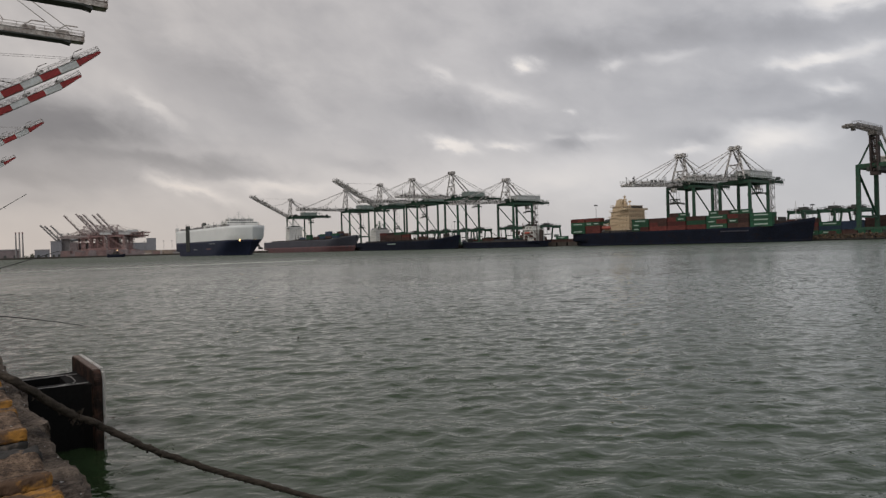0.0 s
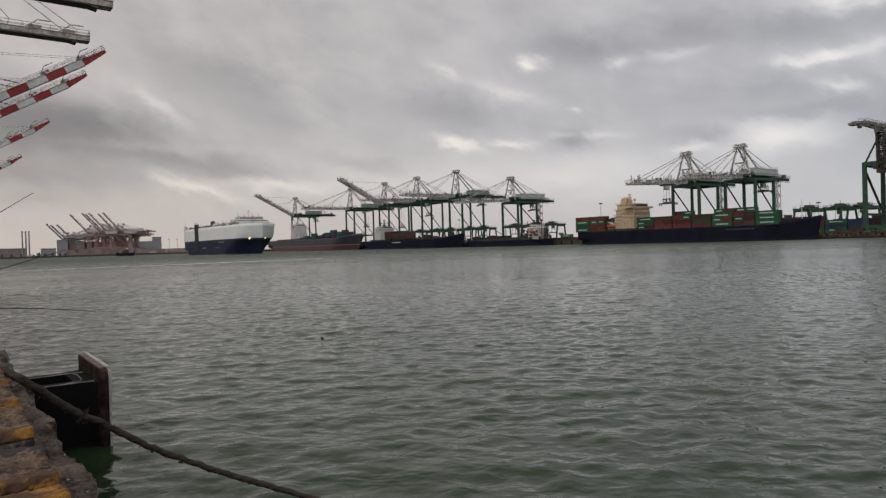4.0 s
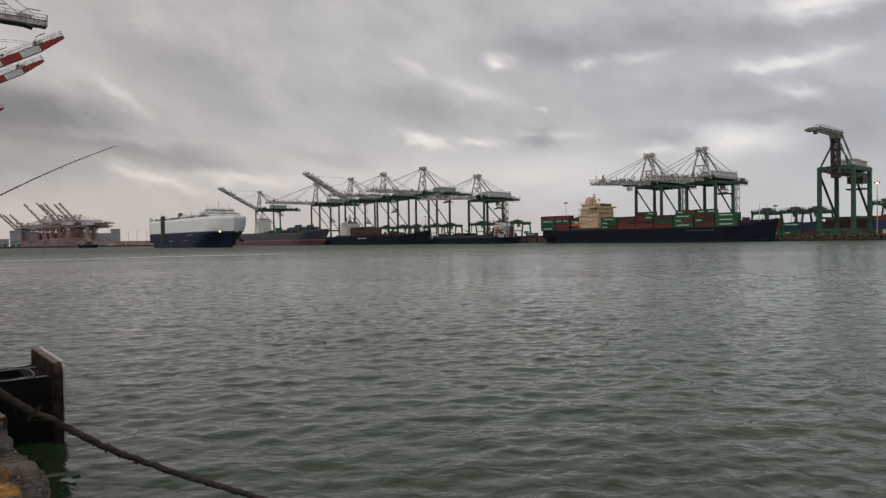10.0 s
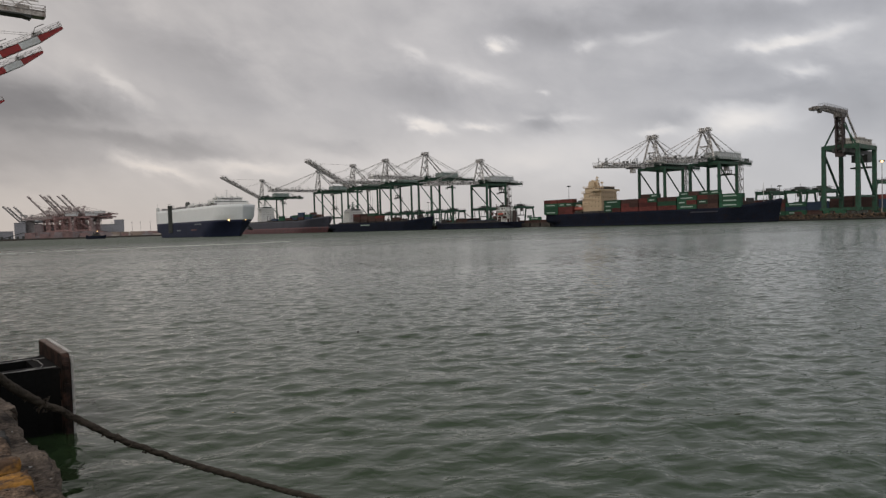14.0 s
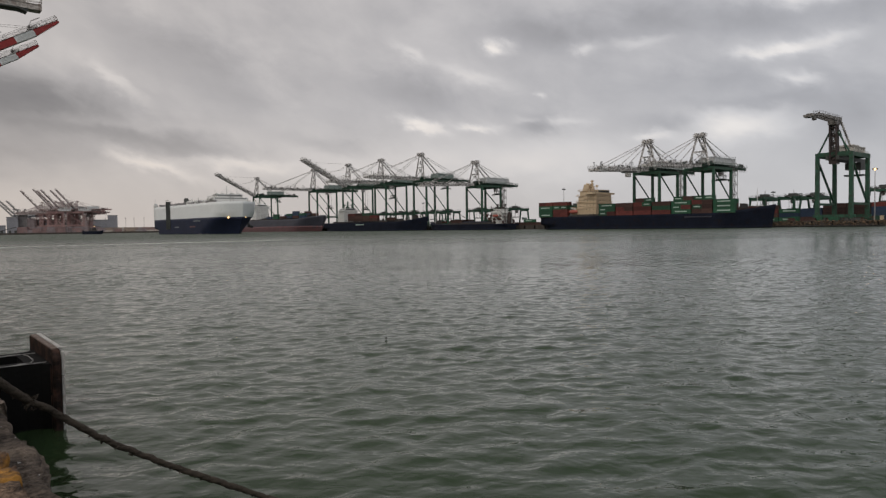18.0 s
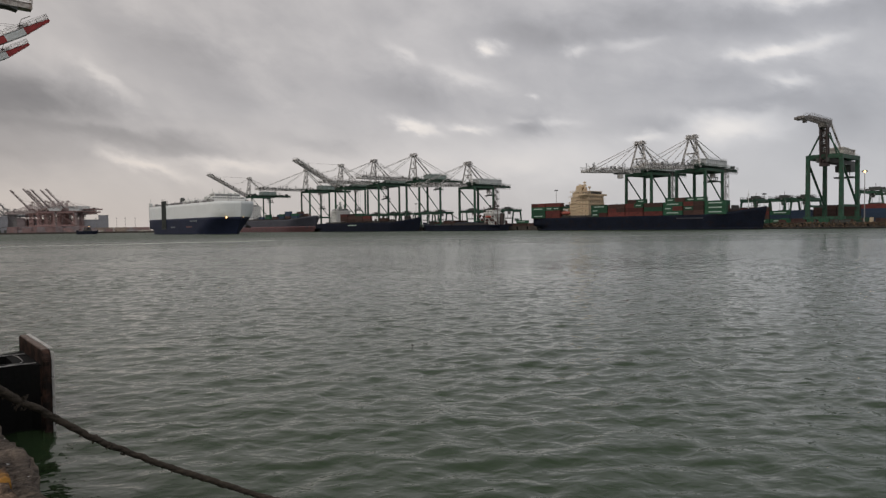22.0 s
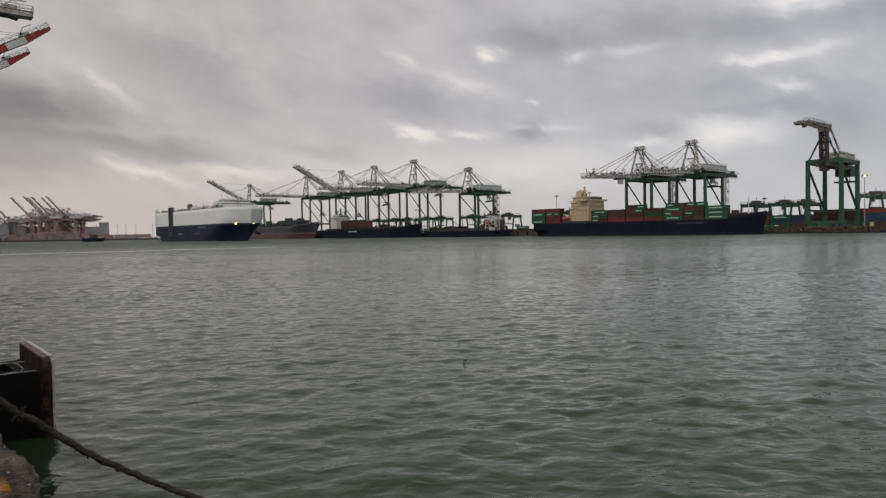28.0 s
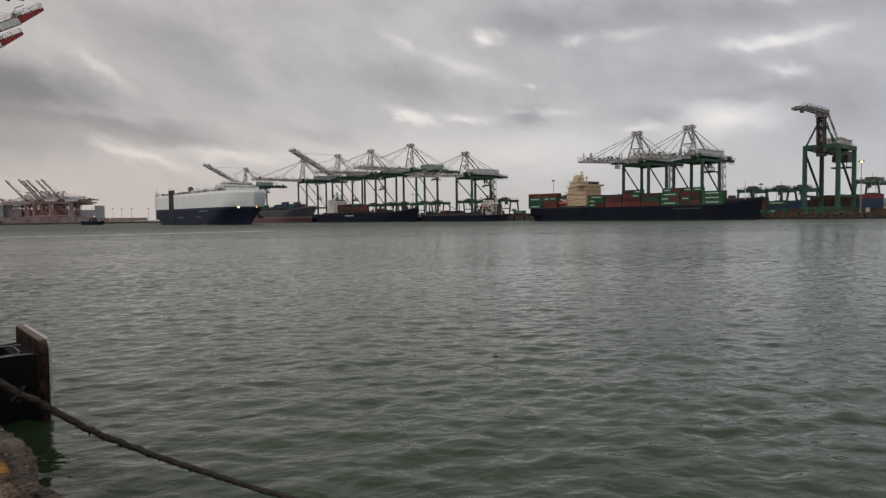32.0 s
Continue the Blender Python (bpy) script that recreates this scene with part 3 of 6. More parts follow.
        beam(bm, (reach * x + 0.5, -by * 0.7, bz + 2.1), (reach * x + 3.0, -by * 0.7, bz + 2.1), 0.22)
    bm.transform(turn)
    part("boom_walkway", bm, upper if not stripes else CRANE_PALE, g)
    # A-frame
    top = Vector((-1.5, 0, apex))
    for sy in (-1, 1):
        bm = bmesh.new()
        beam(bm, (0, sy * (h * 0.7), deck + 1), (top.x, sy * 2.0, apex), 1.0, 1.0, 0.8, 0.8)
        part("mast_leg", bm, upper, g)
        bm = bmesh.new()
        beam(bm, (-gauge, sy * 3.2, deck + 2), (top.x - 0.5, sy * 1.6, apex - 0.6), 0.8)
        part("mast_stay", bm, upper, g)
        bm = bmesh.new()
        beam(bm, (-gauge - back * 0.85, sy * 3.2, deck + 2), (top.x - 0.7, sy * 1.4, apex), 0.42, sides=6)
        part("back_stay", bm, upper, g)
    bm = bmesh.new()
    box(bm, top.x - 2.6, -3.4, apex - 0.4, top.x + 2.4, 3.4, apex + 0.2)
    for x in (-1.6, 0, 1.6):
        for sy in (-1.6, 1.6):
            beam(bm, (top.x + x, sy - 0.3, apex + 1.0), (top.x + x, sy + 0.3, apex + 1.0), 1.7, sides=12)
    box(bm, top.x - 2.2, -2.6, apex + 0.2, top.x + 2.0, -2.3, apex + 1.9)
    box(bm, top.x - 2.2, 2.3, apex + 0.2, top.x + 2.0, 2.6, apex + 1.9)
    rail(bm, [(top.x - 2.6, -3.4, apex + 0.2), (top.x + 2.4, -3.4, apex + 0.2), (top.x + 2.4, 3.4, apex + 0.2), (top.x - 2.6, 3.4, apex + 0.2), (top.x - 2.6, -3.4, apex + 0.2)], 1.2, 1.6, 0.08)
    part("sheave_platform", bm, upper, g)
    bm = bmesh.new()
    mz = (deck + apex) / 2
    beam(bm, (-0.7, -h * 0.42, mz), (-0.7, h * 0.42, mz), 0.7, 0.8)
    beam(bm, (-0.1, -h * 0.66, deck + 2.5), (-1.0, h * 0.36, mz), 0.4)
    beam(bm, (-0.1, h * 0.66, deck + 2.5), (-1.0, -h * 0.36, mz), 0.4)
    for i in range(6):
        z0 = deck + 2 + (apex - deck - 3) * i / 6
        z1 = deck + 2 + (apex - deck - 3) * (i + 1) / 6
        sgn = 1 if i % 2 else -1
        for y in (2.3, 3.7):
            beam(bm, (0.2 - 1.3 * sgn, y, z0), (0.2 + 1.3 * sgn, y, z1), 0.12, 0.5)
            beam(bm, (0.2 - 1.3 * sgn, y, z0 + 1.1), (0.2 + 1.3 * sgn, y, z1 + 1.1), 0.1)
        box(bm, 0.2 + 1.3 * sgn - 0.8, 2.0, z1 - 0.1, 0.2 + 1.3 * sgn + 0.8, 4.0, z1 + 0.1)
        rail(bm, [(0.2 + 2.1 * sgn, 2.0, z1), (0.2 + 2.1 * sgn, 4.0, z1)], 1.1, 1.0, 0.1)
    part("mast_ladder", bm, upper, g)
    for sy in (-1, 1):
        bm = bmesh.new()
        for f in (0.48, 0.9):
            e = turn @ Vector((reach * f, sy * 3.2, 1.2))
            if lift < 15:
                beam(bm, (top.x + 0.5, sy * 1.6, apex), e, 0.18 if single else 0.42, sides=6)
            elif f == 0.48:
                q = (top + e) / 2 + Vector((-4, sy * 2.0, 6 if lift > 50 else -1))
                beam(bm, (top.x + 0.5, sy * 1.6, apex), q, 0.34, sides=6)
                beam(bm, q, e, 0.34, sides=6)
            else:
                beam(bm, (top.x + 0.5, sy * 0.8, apex + 1), turn @ Vector((reach * 0.86, sy * 1.2, 1.4)), 0.12, sides=5)
        part("fore_stay", bm, upper, g)
    # machinery house, trolley and cab
    bm = bmesh.new()
    h0, h1 = -gauge + house_at[0], -gauge + house_at[1]
    hz1 = deck + 6.6
    box(bm, h0, -5, deck + 2.4, h1, 5, hz1)
    box(bm, h0 - 0.4, -5.4, hz1, h1 + 0.4, 5.4, hz1 + 0.3)
    for i in range(11):
        for sy in (-5.06, 5.06):
            beam(bm, (h0 + (h1 - h0) * i / 10, sy, deck + 2.4), (h0 + (h1 - h0) * i / 10, sy, hz1), 0.18)
    for i in range(3):
        x = h0 + (h1 - h0) * (0.2 + 0.3 * i)
        box(bm, x - 0.9, -1.2, hz1 + 0.3, x + 0.9, 1.2, hz1 + 1.2)
    rail(bm, [(h1, -5.3, hz1 + 0.3), (h0, -5.3, hz1 + 0.3), (h0, 5.3, hz1 + 0.3), (h1, 5.3, hz1 + 0.3)], 1.2, 2.5, 0.09)
    part("machinery_house", bm, house or HOUSE_SILVER, g)
    if not stripes and not single:
        # service platforms round the house and over the hinge
        bm = bmesh.new()
        for x0, x1 in ((h0 - 3, h1 + 5), (-3.5, 6.0)):
            for sy in (-1, 1):
                box(bm, x0, sy * 6.2 - 1.0, deck + 2.1, x1, sy * 6.2 + 1.0, deck + 2.3)
                rail(bm, [(x0, sy * 7.1, deck + 2.3), (x1, sy * 7.1, deck + 2.3)], 1.2, 2.0, 0.12)
                for k in range(int((x1 - x0) / 3)):
                    beam(bm, (x0 + 3 * k, sy * 6.2, deck + 2.1), (x0 + 3 * k + 1.5, sy * 5.2, deck - 0.4), 0.25)
        part("service_platform", bm, steel, g)
    bm = bmesh.new()
    tx = -gauge - 6 if trolley is None else trolley
    box(bm, tx - 3, -4, deck - 1.4, tx + 3, 4, deck - 0.4)
    part("trolley", bm, CRANE_DARK, g)
    bm = bmesh.new()
    box(bm, tx + 3.0, 1.0, deck - 4.4, tx + 6.0, 3.4, deck - 1.4)
    part("cab", bm, CRANE_PALE, g)
    bm = bmesh.new()
    hz = deck - 1.5 - drop
    box(bm, tx - 1.3, -6, hz - 0.7, tx + 1.3, 6, hz)
    box(bm, tx - 1.6, -2.5, hz, tx + 1.6, 2.5, hz + 0.6)
    for cx in (-1.4, 1.4):
        for sy in (-2.6, 0, 2.6):
            beam(bm, (tx + cx, sy, hz), (tx + cx, sy, hz + 2.6), 0.3)
    box(bm, tx - 1.7, -2.9, hz + 2.3, tx + 1.7, 2.9, hz + 2.7)
    for cx in (-1.1, 1.1):
        for sy in (-5.6, 5.6):
            box(bm, tx + cx - 0.15, sy - 0.3, hz - 1.6, tx + cx + 0.15, sy + 0.3, hz - 0.6)
    for cx in (-1, 1):
        for sy in (-2, 2):
            beam(bm, (tx + cx * 2, sy, deck - 1.4), (tx + cx, sy, hz + 1), 0.12)
    part("spreader", bm, CRANE_DARK, g)
    # festoon cables, switch boxes and lamps along the girder
    bm = bmesh.new()
    for i in range(22):
        x = 1 - (gauge + back - 2) * i / 21
        tube(bm, [(x, 4.2, deck + 0.6), (x - 0.6, 4.2, deck - 0.9), (x - 1.4, 4.2, deck - 1.2), (x - 2.2, 4.2, deck - 0.9), (x - 2.7, 4.2, deck + 0.6)], 0.09, 4)
    part("festoon_cable", bm, CRANE_DARK, g)
    clutter = random.Random(int(apex * 10 + m.translation.x))
    bm = bmesh.new()
    for i in range(15):
        x, y, l = 1 - (gauge + back - 4) * clutter.random(), clutter.choice((-4.3, 4.3, 0)), clutter.uniform(0.5, 2.2)
        box(bm, x - l, y - 0.5, deck + 1.9, x + l, y + 0.5, deck + 2.3 + clutter.uniform(0.4, 2.2))
    for i in range(0 if single else 9):
        x, y = reach * clutter.uniform(0.05, 0.95), clutter.choice((-3.6, 3.6))
        q = turn @ Vector((x, y if not single else y * 0.3, 1.1))
        box(bm, q.x - 0.7, q.y - 0.4, q.z, q.x + 0.7, q.y + 0.4, q.z + clutter.uniform(0.6, 1.9))
    for i in range(0 if single else 26):
        if i % 2:
            q = turn @ Vector((reach * clutter.uniform(0.05, 0.97), clutter.choice((-3.9, 3.9)), 1.2))
        else:
            q = Vector((1 - (gauge + back - 2) * clutter.random(), clutter.choice((-4.4, 4.4)), deck + 2.0))
        hh = clutter.uniform(1.6, 3.8)
        beam(bm, q, q + Vector((0, 0, hh)), 0.24)
        if i % 3 == 0:
            beam(bm, q + Vector((-0.6, 0, hh)), q + Vector((0.6, 0, hh)), 0.3, 0.4)
    tagged(part("switch_boxes", bm, CRANE_DARK, g), kind="stuff")
    if stairs:
        bm = bmesh.new()
        cx, cy = -gauge - 2.9, h + 0.6
        for px, py in ((-2.3, -1.1), (2.3, -1.1), (-2.3, 1.1), (2.3, 1.1)):
            beam(bm, (cx + px, cy + py, 2), (cx + px, cy + py, deck + 1), 0.22)
        flights = int(deck / 3.4)
        for i in range(flights):
            z0, z1 = 2.5 + (deck - 4) * i / flights, 2.5 + (deck - 4) * (i + 1) / flights
            sgn = 1 if i % 2 else -1
            for y in (-0.75, 0.75):
                beam(bm, (cx - 1.6 * sgn, cy + y, z0), (cx + 1.6 * sgn, cy + y, z1), 0.14, 0.45)
                beam(bm, (cx - 1.6 * sgn, cy + y, z0 + 1.1), (cx + 1.6 * sgn, cy + y, z1 + 1.1), 0.12)
            box(bm, cx + 1.6 * sgn - 0.9, cy - 1.2, z1 - 0.12, cx + 1.6 * sgn + 0.9, cy + 1.2, z1 + 0.12)
            rail(bm, [(cx + 2.5 * sgn, cy - 1.2, z1), (cx + 2.5 * sgn, cy + 1.2, z1)], 1.1, 1.2, 0.12)
            if i % 3 == 1:
                beam(bm, (cx, cy - 1, z1), (-gauge, h, z1), 0.3)
        part("stairway", bm, BOOM_WORN if steel is CRANE_GREEN else upper, g)
    return g


FAR_RAIL = 394.0
for s, lift, at, drop in ((839, 27, None, 5), (689, 0, -22, 18), (615, 27, -23, 22), (554, 0, -16, 12), (490, 0, None, 5)):
    quay_crane(stand(s, FAR_RAIL, FAR_Z, 180), "tall green and grey quay crane, its boom " + ("raised" if lift else "lowered"), "tall green quay cranes", CRANE_GREEN, CRANE_PALE, apex=67.5, deck=43.5, lift=lift, depth=1.9, stairs=False, house=HOUSE_GREEN, trolley=at, drop=drop)
small_cranes = []
for s, at, drop, back in ((416, None, 5, 28), (249, 0, 10.5, 33), (212, None, 5, 33)):
    small_cranes.append(quay_crane(stand(s, FAR_RAIL, FAR_Z, 180), "green quay crane with pale boom lowered over a ship", "smaller green quay cranes", CRANE_GREEN, CRANE_PALE, apex=54.0, deck=34.2, reach=55, back=back, gauge=22.5, lift=-2.3, depth=1.6, trolley=at, drop=drop, house_at=(-15.0, 12.5)))
for s in (220.3, 252, 348, 476.6):
    quay_crane(nstand(s, -4.0, QUAY_Z), "quay crane with a raised boom striped red and white", "striped quay cranes", STRIPE_WHITE, CRANE_PALE, apex=55, deck=34.8, reach=49.5, lift=31, stripes=[STRIPE_WHITE, STRIPE_RED], depth=1.8, single=2.4)
for s in (147, 173):
    quay_crane(nstand(s, -4.0, QUAY_Z), "weathered beige quay crane with its boom lowered", "beige quay cranes", BOOM_BEIGE, BOOM_BEIGE, apex=74, deck=49.85, reach=30.0, depth=1.05, single=2.8)


# ---- ships ----
def loft(bm, length, beamw, z0, z1, stern=0.12, bow=0.24, flare=0.35, rake=0.28, sheer=0.0, nu=40, nz=5, square=0.86, plumb=99.0):
    """Hull skin between two heights; local x from the stern to the bow, y across."""
    rows = []
    for iz in range(nz + 1):
        z = z0 + (z1 - z0) * iz / nz
        zr = max(0.0, z) / 12.0
        row = []
        for iu in range(nu + 1):
            u = iu / nu
            u = 1 - (1 - u) ** 1.6 if u > 0.5 else u * (1 - 0.5 ** 1.6) / 0.5
            b = 1.0
            if u < stern:
                b = square + (1 - square) * math.sin(u / stern * math.pi / 2)
                if z < 3:
                    b *= 0.55 + 0.45 * math.sin(u / stern * math.pi / 2)
            ent = bow * (1.0 - flare * min(1.2, zr))
            if u > 1 - ent:
                q = (u - 1 + ent) / ent
                b = max(0.012, (1 - q ** (2.0 + zr)))
            zz = z + sheer * max(0.0, (u - 0.8) / 0.2) ** 2 * (iz / nz)
            row.append((u * length + rake * (min(z, plumb) + 0.3 * max(0.0, z - plumb)) * max(0.0, (u - 0.5) * 2) ** 3, b * beamw / 2, zz))
        rows.append(row)
    for sgn in (-1, 1):
        g = [[bm.verts.new((x, sgn * y, z)) for x, y, z in row] for row in rows]
        for a, b in zip(g, g[1:]):
            for i in range(nu):
                q = (a[i], a[i + 1], b[i + 1], b[i])
                f = bm.faces.new(q if sgn < 0 else q[::-1])
                f.smooth = True
        if sgn < 0:
            left = g
    for a, b, c, d in zip(left, left[1:], g, g[1:]):
        bm.faces.new((a[0], b[0], d[0], c[0]))
        bm.faces.new((a[-1], c[-1], d[-1], b[-1]))
    for i in range(nu):
        bm.faces.new((left[-1][i], left[-1][i + 1], g[-1][i + 1], g[-1][i]))
    return rows[-1]


PANES = {}


def panes(parent, x0, x1, y, z, n, w, h, face):
    """A row of small panes standing 4 cm proud of a wall across y (face y) or across x (face x)."""
    key = (round(w, 2), round(h, 2), face)
    if key not in PANES:
        bm = bmesh.new()
        a, b = (w / 2, 0.04) if face == "y" else (0.04, w / 2)
        box(bm, -a, -b, 0, a, b, h)
        me = bpy.data.meshes.new("window_pane")
        bm.to_mesh(me)
        bm.free()
        me.materials.append(GLASS_DARK)
        PANES[key] = me
    for i in range(n):
        c = x0 + (x1 - x0) * (i + 0.5) / n
        ob = new("window_pane", PANES[key])
        ob.parent = parent
        ob.location = (c, y, z) if face == "y" else (y, c, z)


def deckhouse(ship, x0, x1, wide, z0, tiers, material, step=2.8, shrink=0.4, wing=0.0, seen=-1, mast_mat=None, mast_at=0.5):
    for t in range(tiers):
        bm = bmesh.new()
        k = shrink * t
        za = z0 + step * t
        box(bm, x0 + k, -wide / 2 + k * 0.3, za, x1 - k * 0.2, wide / 2 - k * 0.3, za + step - 0.15)
        box(bm, x0 + k - 0.8, -wide / 2 - 0.25, za + step - 0.15, x1 + 0.15, wide / 2 + 0.25, za + step)
        rail(bm, [(x1 + 0.4, -wide / 2 - 0.5, za + step), (x0 + k - 0.7, -wide / 2 - 0.5, za + step)], 1.1, 2.5, 0.08)
        rail(bm, [(x1 + 0.4, wide / 2 + 0.5, za + step), (x0 + k - 0.7, wide / 2 + 0.5, za + step)], 1.1, 2.5, 0.08)
        tier = part("house_tier", bm, material, ship)
        panes(tier, x0 + k + 0.8, x1 - 1, seen * (wide / 2 - k * 0.3), za + 1.2, max(2, int((x1 - x0) / 3.2)), 0.5, 0.55, "y")
        panes(tier, -wide / 2 + 1.5, wide / 2 - 1.5, x1 - k * 0.2, za + 1.2, max(3, int(wide / 3.0)), 0.5, 0.55, "x")
    zb = z0 + step * tiers
    bm = bmesh.new()
    box(bm, x0 + (x1 - x0) * 0.3, -wide * 0.36, zb, x1 - 0.3, wide * 0.36, zb + 2.7)
    box(bm, x0 + (x1 - x0) * 0.45, -wide / 2 - wing, zb, x1 - 0.2, wide / 2 + wing, zb + 1.15)
    box(bm, x0 + (x1 - x0) * 0.25, -wide * 0.38, zb + 2.7, x1, wide * 0.38, zb + 2.95)
    b = part("bridge", bm, material, ship)
    panes(b, -wide * 0.34, wide * 0.34, x1 - 0.3, zb + 1.2, 12, wide * 0.05, 1.1, "x")
    panes(b, x0 + (x1 - x0) * 0.35, x1 - 0.6, seen * wide * 0.36, zb + 1.2, 4, 0.9, 1.1, "y")
    bm = bmesh.new()
    mx = x0 + (x1 - x0) * mast_at
    beam(bm, (mx, 0, zb + 2.9), (mx, 0, zb + 10.5), 1.3, 1.3, 0.4, 0.4, sides=8)
    box(bm, mx - 1.4, -1.4, zb + 2.9, mx + 1.4, 1.4, zb + 4.6)
    for y in (-4.5, 4.2):
        beam(bm, (mx + 1, y, zb + 2.9), (mx + 1, y, zb + 6.0), 0.35)
        beam(bm, (mx + 1, y - 0.8, zb + 6.2), (mx + 1, y + 0.8, zb + 6.2), 1.3, sides=10)
    for zz, w in ((5.6, 3.5), (7.4, 2.6), (9.2, 1.6)):
        beam(bm, (mx, -w, zb + zz), (mx, w, zb + zz), 0.35)
        beam(bm, (mx - 0.6, -0.3, zb + zz + 0.3), (mx + 1.2, 0.3, zb + zz + 0.3), 0.5)
    for w in (-2.5, 2.5):
        beam(bm, (mx, w, zb + 5.6), (mx, w * 0.2, zb + 9.0), 0.1)
    part("mast", bm, mast_mat or material, ship)


def funnel(ship, x, y, z0, z1, material, l=5.0, w=3.6):
    bm = bmesh.new()
    n = 14
    for za, zb, k in ((z0, z1, 1.0), (z1, z1 + 0.8, 0.7)):
        lo = [bm.verts.new((x + l / 2 * k * math.cos(2 * math.pi * i / n), y + w / 2 * k * math.sin(2 * math.pi * i / n), za)) for i in range(n)]
        hi = [bm.verts.new((v.co.x - 0.06 * (zb - za), v.co.y, zb)) for v in lo]
        for i in range(n):
            bm.faces.new((lo[i], lo[(i + 1) % n], hi[(i + 1) % n], hi[i]))
        bm.faces.new(hi)
    part("funnel", bm, material, ship)


def ship_pose(s_stern, a):
    """Bow towards smaller s."""
    return stand(s_stern, a, 0.0, -90)


# car carrier, steaming up the channel
def car_carrier(m):
    g = thing("car_carrier", m, "blue and white slab-sided car carrier under way, lamps lit", "ship")
    bm = bmesh.new()
    loft(bm, 158, 31, -3, 12.8, bow=0.30, flare=0.56, rake=0.56, nz=8, square=0.9, plumb=12.8)
    part("hull", bm, HULL_NAVY, g, "dark navy blue lower hull")
    bm = bmesh.new()
    loft(bm, 158, 31, 12.8, 24.6, bow=0.30, flare=0.56, rake=0.56, nz=5, square=0.92, plumb=12.8)
    part("upper_hull", bm, HULL_WHITE, g, "white upper hull sides")
    bm = bmesh.new()
    for x in range(6, 148, 6):
        box(bm, x, -14.5, 24.6, x + 0.3, -14.2, 26.0)
        box(bm, x, 14.2, 24.6, x + 0.3, 14.5, 26.0)
    for sy in (-14.4, 14.4):
        beam(bm, (4, sy, 26.0), (149, sy, 26.0), 0.16)
        beam(bm, (4, sy, 25.4), (149, sy, 25.4), 0.12)
    for x in range(14, 126, 9):
        for y in (-11, 0, 11):
            box(bm, x, y - 1.1, 24.6, x + 2.6, y + 1.1, 26.4 + 0.5 * ((x + y) % 3))
    part("deck_vent", bm, FAR_GREY, g)
    bm = bmesh.new()
    box(bm, 129.5, -13, 24.6, 145.5, 13, 26.4)
    box(bm, 131, -14, 26.4, 144, 14, 28.6)
    box(bm, 136, -16.2, 26.9, 142, 16.2, 27.8)
    box(bm, 133, -10.5, 28.6, 142.5, 10.5, 30.9)
    box(bm, 132.6, -11, 30.9, 143, 11, 31.2)
    for y in (-9, -4, 4, 9):
        beam(bm, (135, y, 31.2), (135, y, 33.4 + 0.2 * abs(y)), 0.35)
        box(bm, 137, y - 0.8, 31.2, 139, y + 0.8, 32.2)
    rail(bm, [(144, -14, 28.6), (131, -14, 28.6), (131, 14, 28.6)], 1.1, 2.0, 0.12)
    beam(bm, (136, 0, 31.0), (136, 0, 38), 0.9, 0.9, 0.35, 0.35, sides=8)
    for zz, w in ((33.2, 3.5), (35.2, 2.4), (37.0, 1.4)):
        beam(bm, (136, -w, zz), (136, w, zz), 0.25)
    for x in (133, 140):
        beam(bm, (x, -6, 28.6), (x, -6, 32), 0.18)
    b = part("bridge", bm, SHIP_WHITE, g)
    panes(b, -13, 13, 144, 27.45, 16, 1.1, 0.75, "x")
    panes(b, -10, 10, 142.5, 29.6, 14, 1.1, 0.8, "x")
    panes(b, 133.5, 142, -10.5, 29.6, 5, 1.1, 0.8, "y")
    panes(b, 132, 143, -14.0, 27.45, 6, 1.1, 0.75, "y")
    bm = bmesh.new()
    box(bm, 54, -9, 24.6, 72, 5, 26.9)
    box(bm, 76, -12, 24.6, 122, 9, 26.2)
    box(bm, 20, -12, 24.6, 50, -4, 26.0)
    for k in range(7):
        box(bm, 78 + 6 * k, -11, 26.2, 80.4 + 6 * k, -8, 27.6)
    beam(bm, (66, -8, 26.8), (82, -8, 29.4), 0.5)
    beam(bm, (82, -8, 26.0), (82, -8, 29.8), 0.6)
    part("deck_house", bm, SHIP_WHITE, g)
    funnel(g, 60, -5.0, 26.8, 30.4, CRANE_DARK, 6, 4)
    for x in (92, 104):
        bm = bmesh.new()
        tube(bm, [(x - 3.6, 0, 0), (x - 2.8, 0, 0), (x, 0, 0), (x + 2.8, 0, 0), (x + 3.6, 0, 0)], [0.2, 1.0, 1.25, 1.0, 0.2], 10)
        bm.transform(Matrix.Translation((0, -12.8, 26.6)))
        part("lifeboat", bm, SHIP_WHITE, g, "white covered lifeboat")
    for x0, x1, za, zb, dy in ((41, 49, 4.0, 28.6, 0.9),):
        bm = bmesh.new()
        for sy in (-1,):
            box(bm, x0, sy * (15.4 + dy), za, x1, sy * 14.9, zb)
            for k in range(6):
                box(bm, x0 + 1.3 * k, sy * (15.8 + dy), za, x0 + 1.3 * k + 0.3, sy * (15.4 + dy), zb)
            for k in range(9):
                box(bm, x0, sy * (15.7 + dy), za + 3.2 * k, x1, sy * (15.4 + dy), za + 3.2 * k + 0.3)
        part("quarter_ramp", bm, CRANE_DARK, g, "folded dark steel quarter ramp")
    bm = bmesh.new()
    box(bm, 3, -15.2, 24.6, 6, -12.6, 28)
    beam(bm, (4.5, -14, 28), (4.5, -14, 32), 0.3)
    part("ramp_post", bm, SHIP_WHITE, g)
    bm = bmesh.new()
    box(bm, 60, -15.66, 5.2, 70, -15.52, 6.2)
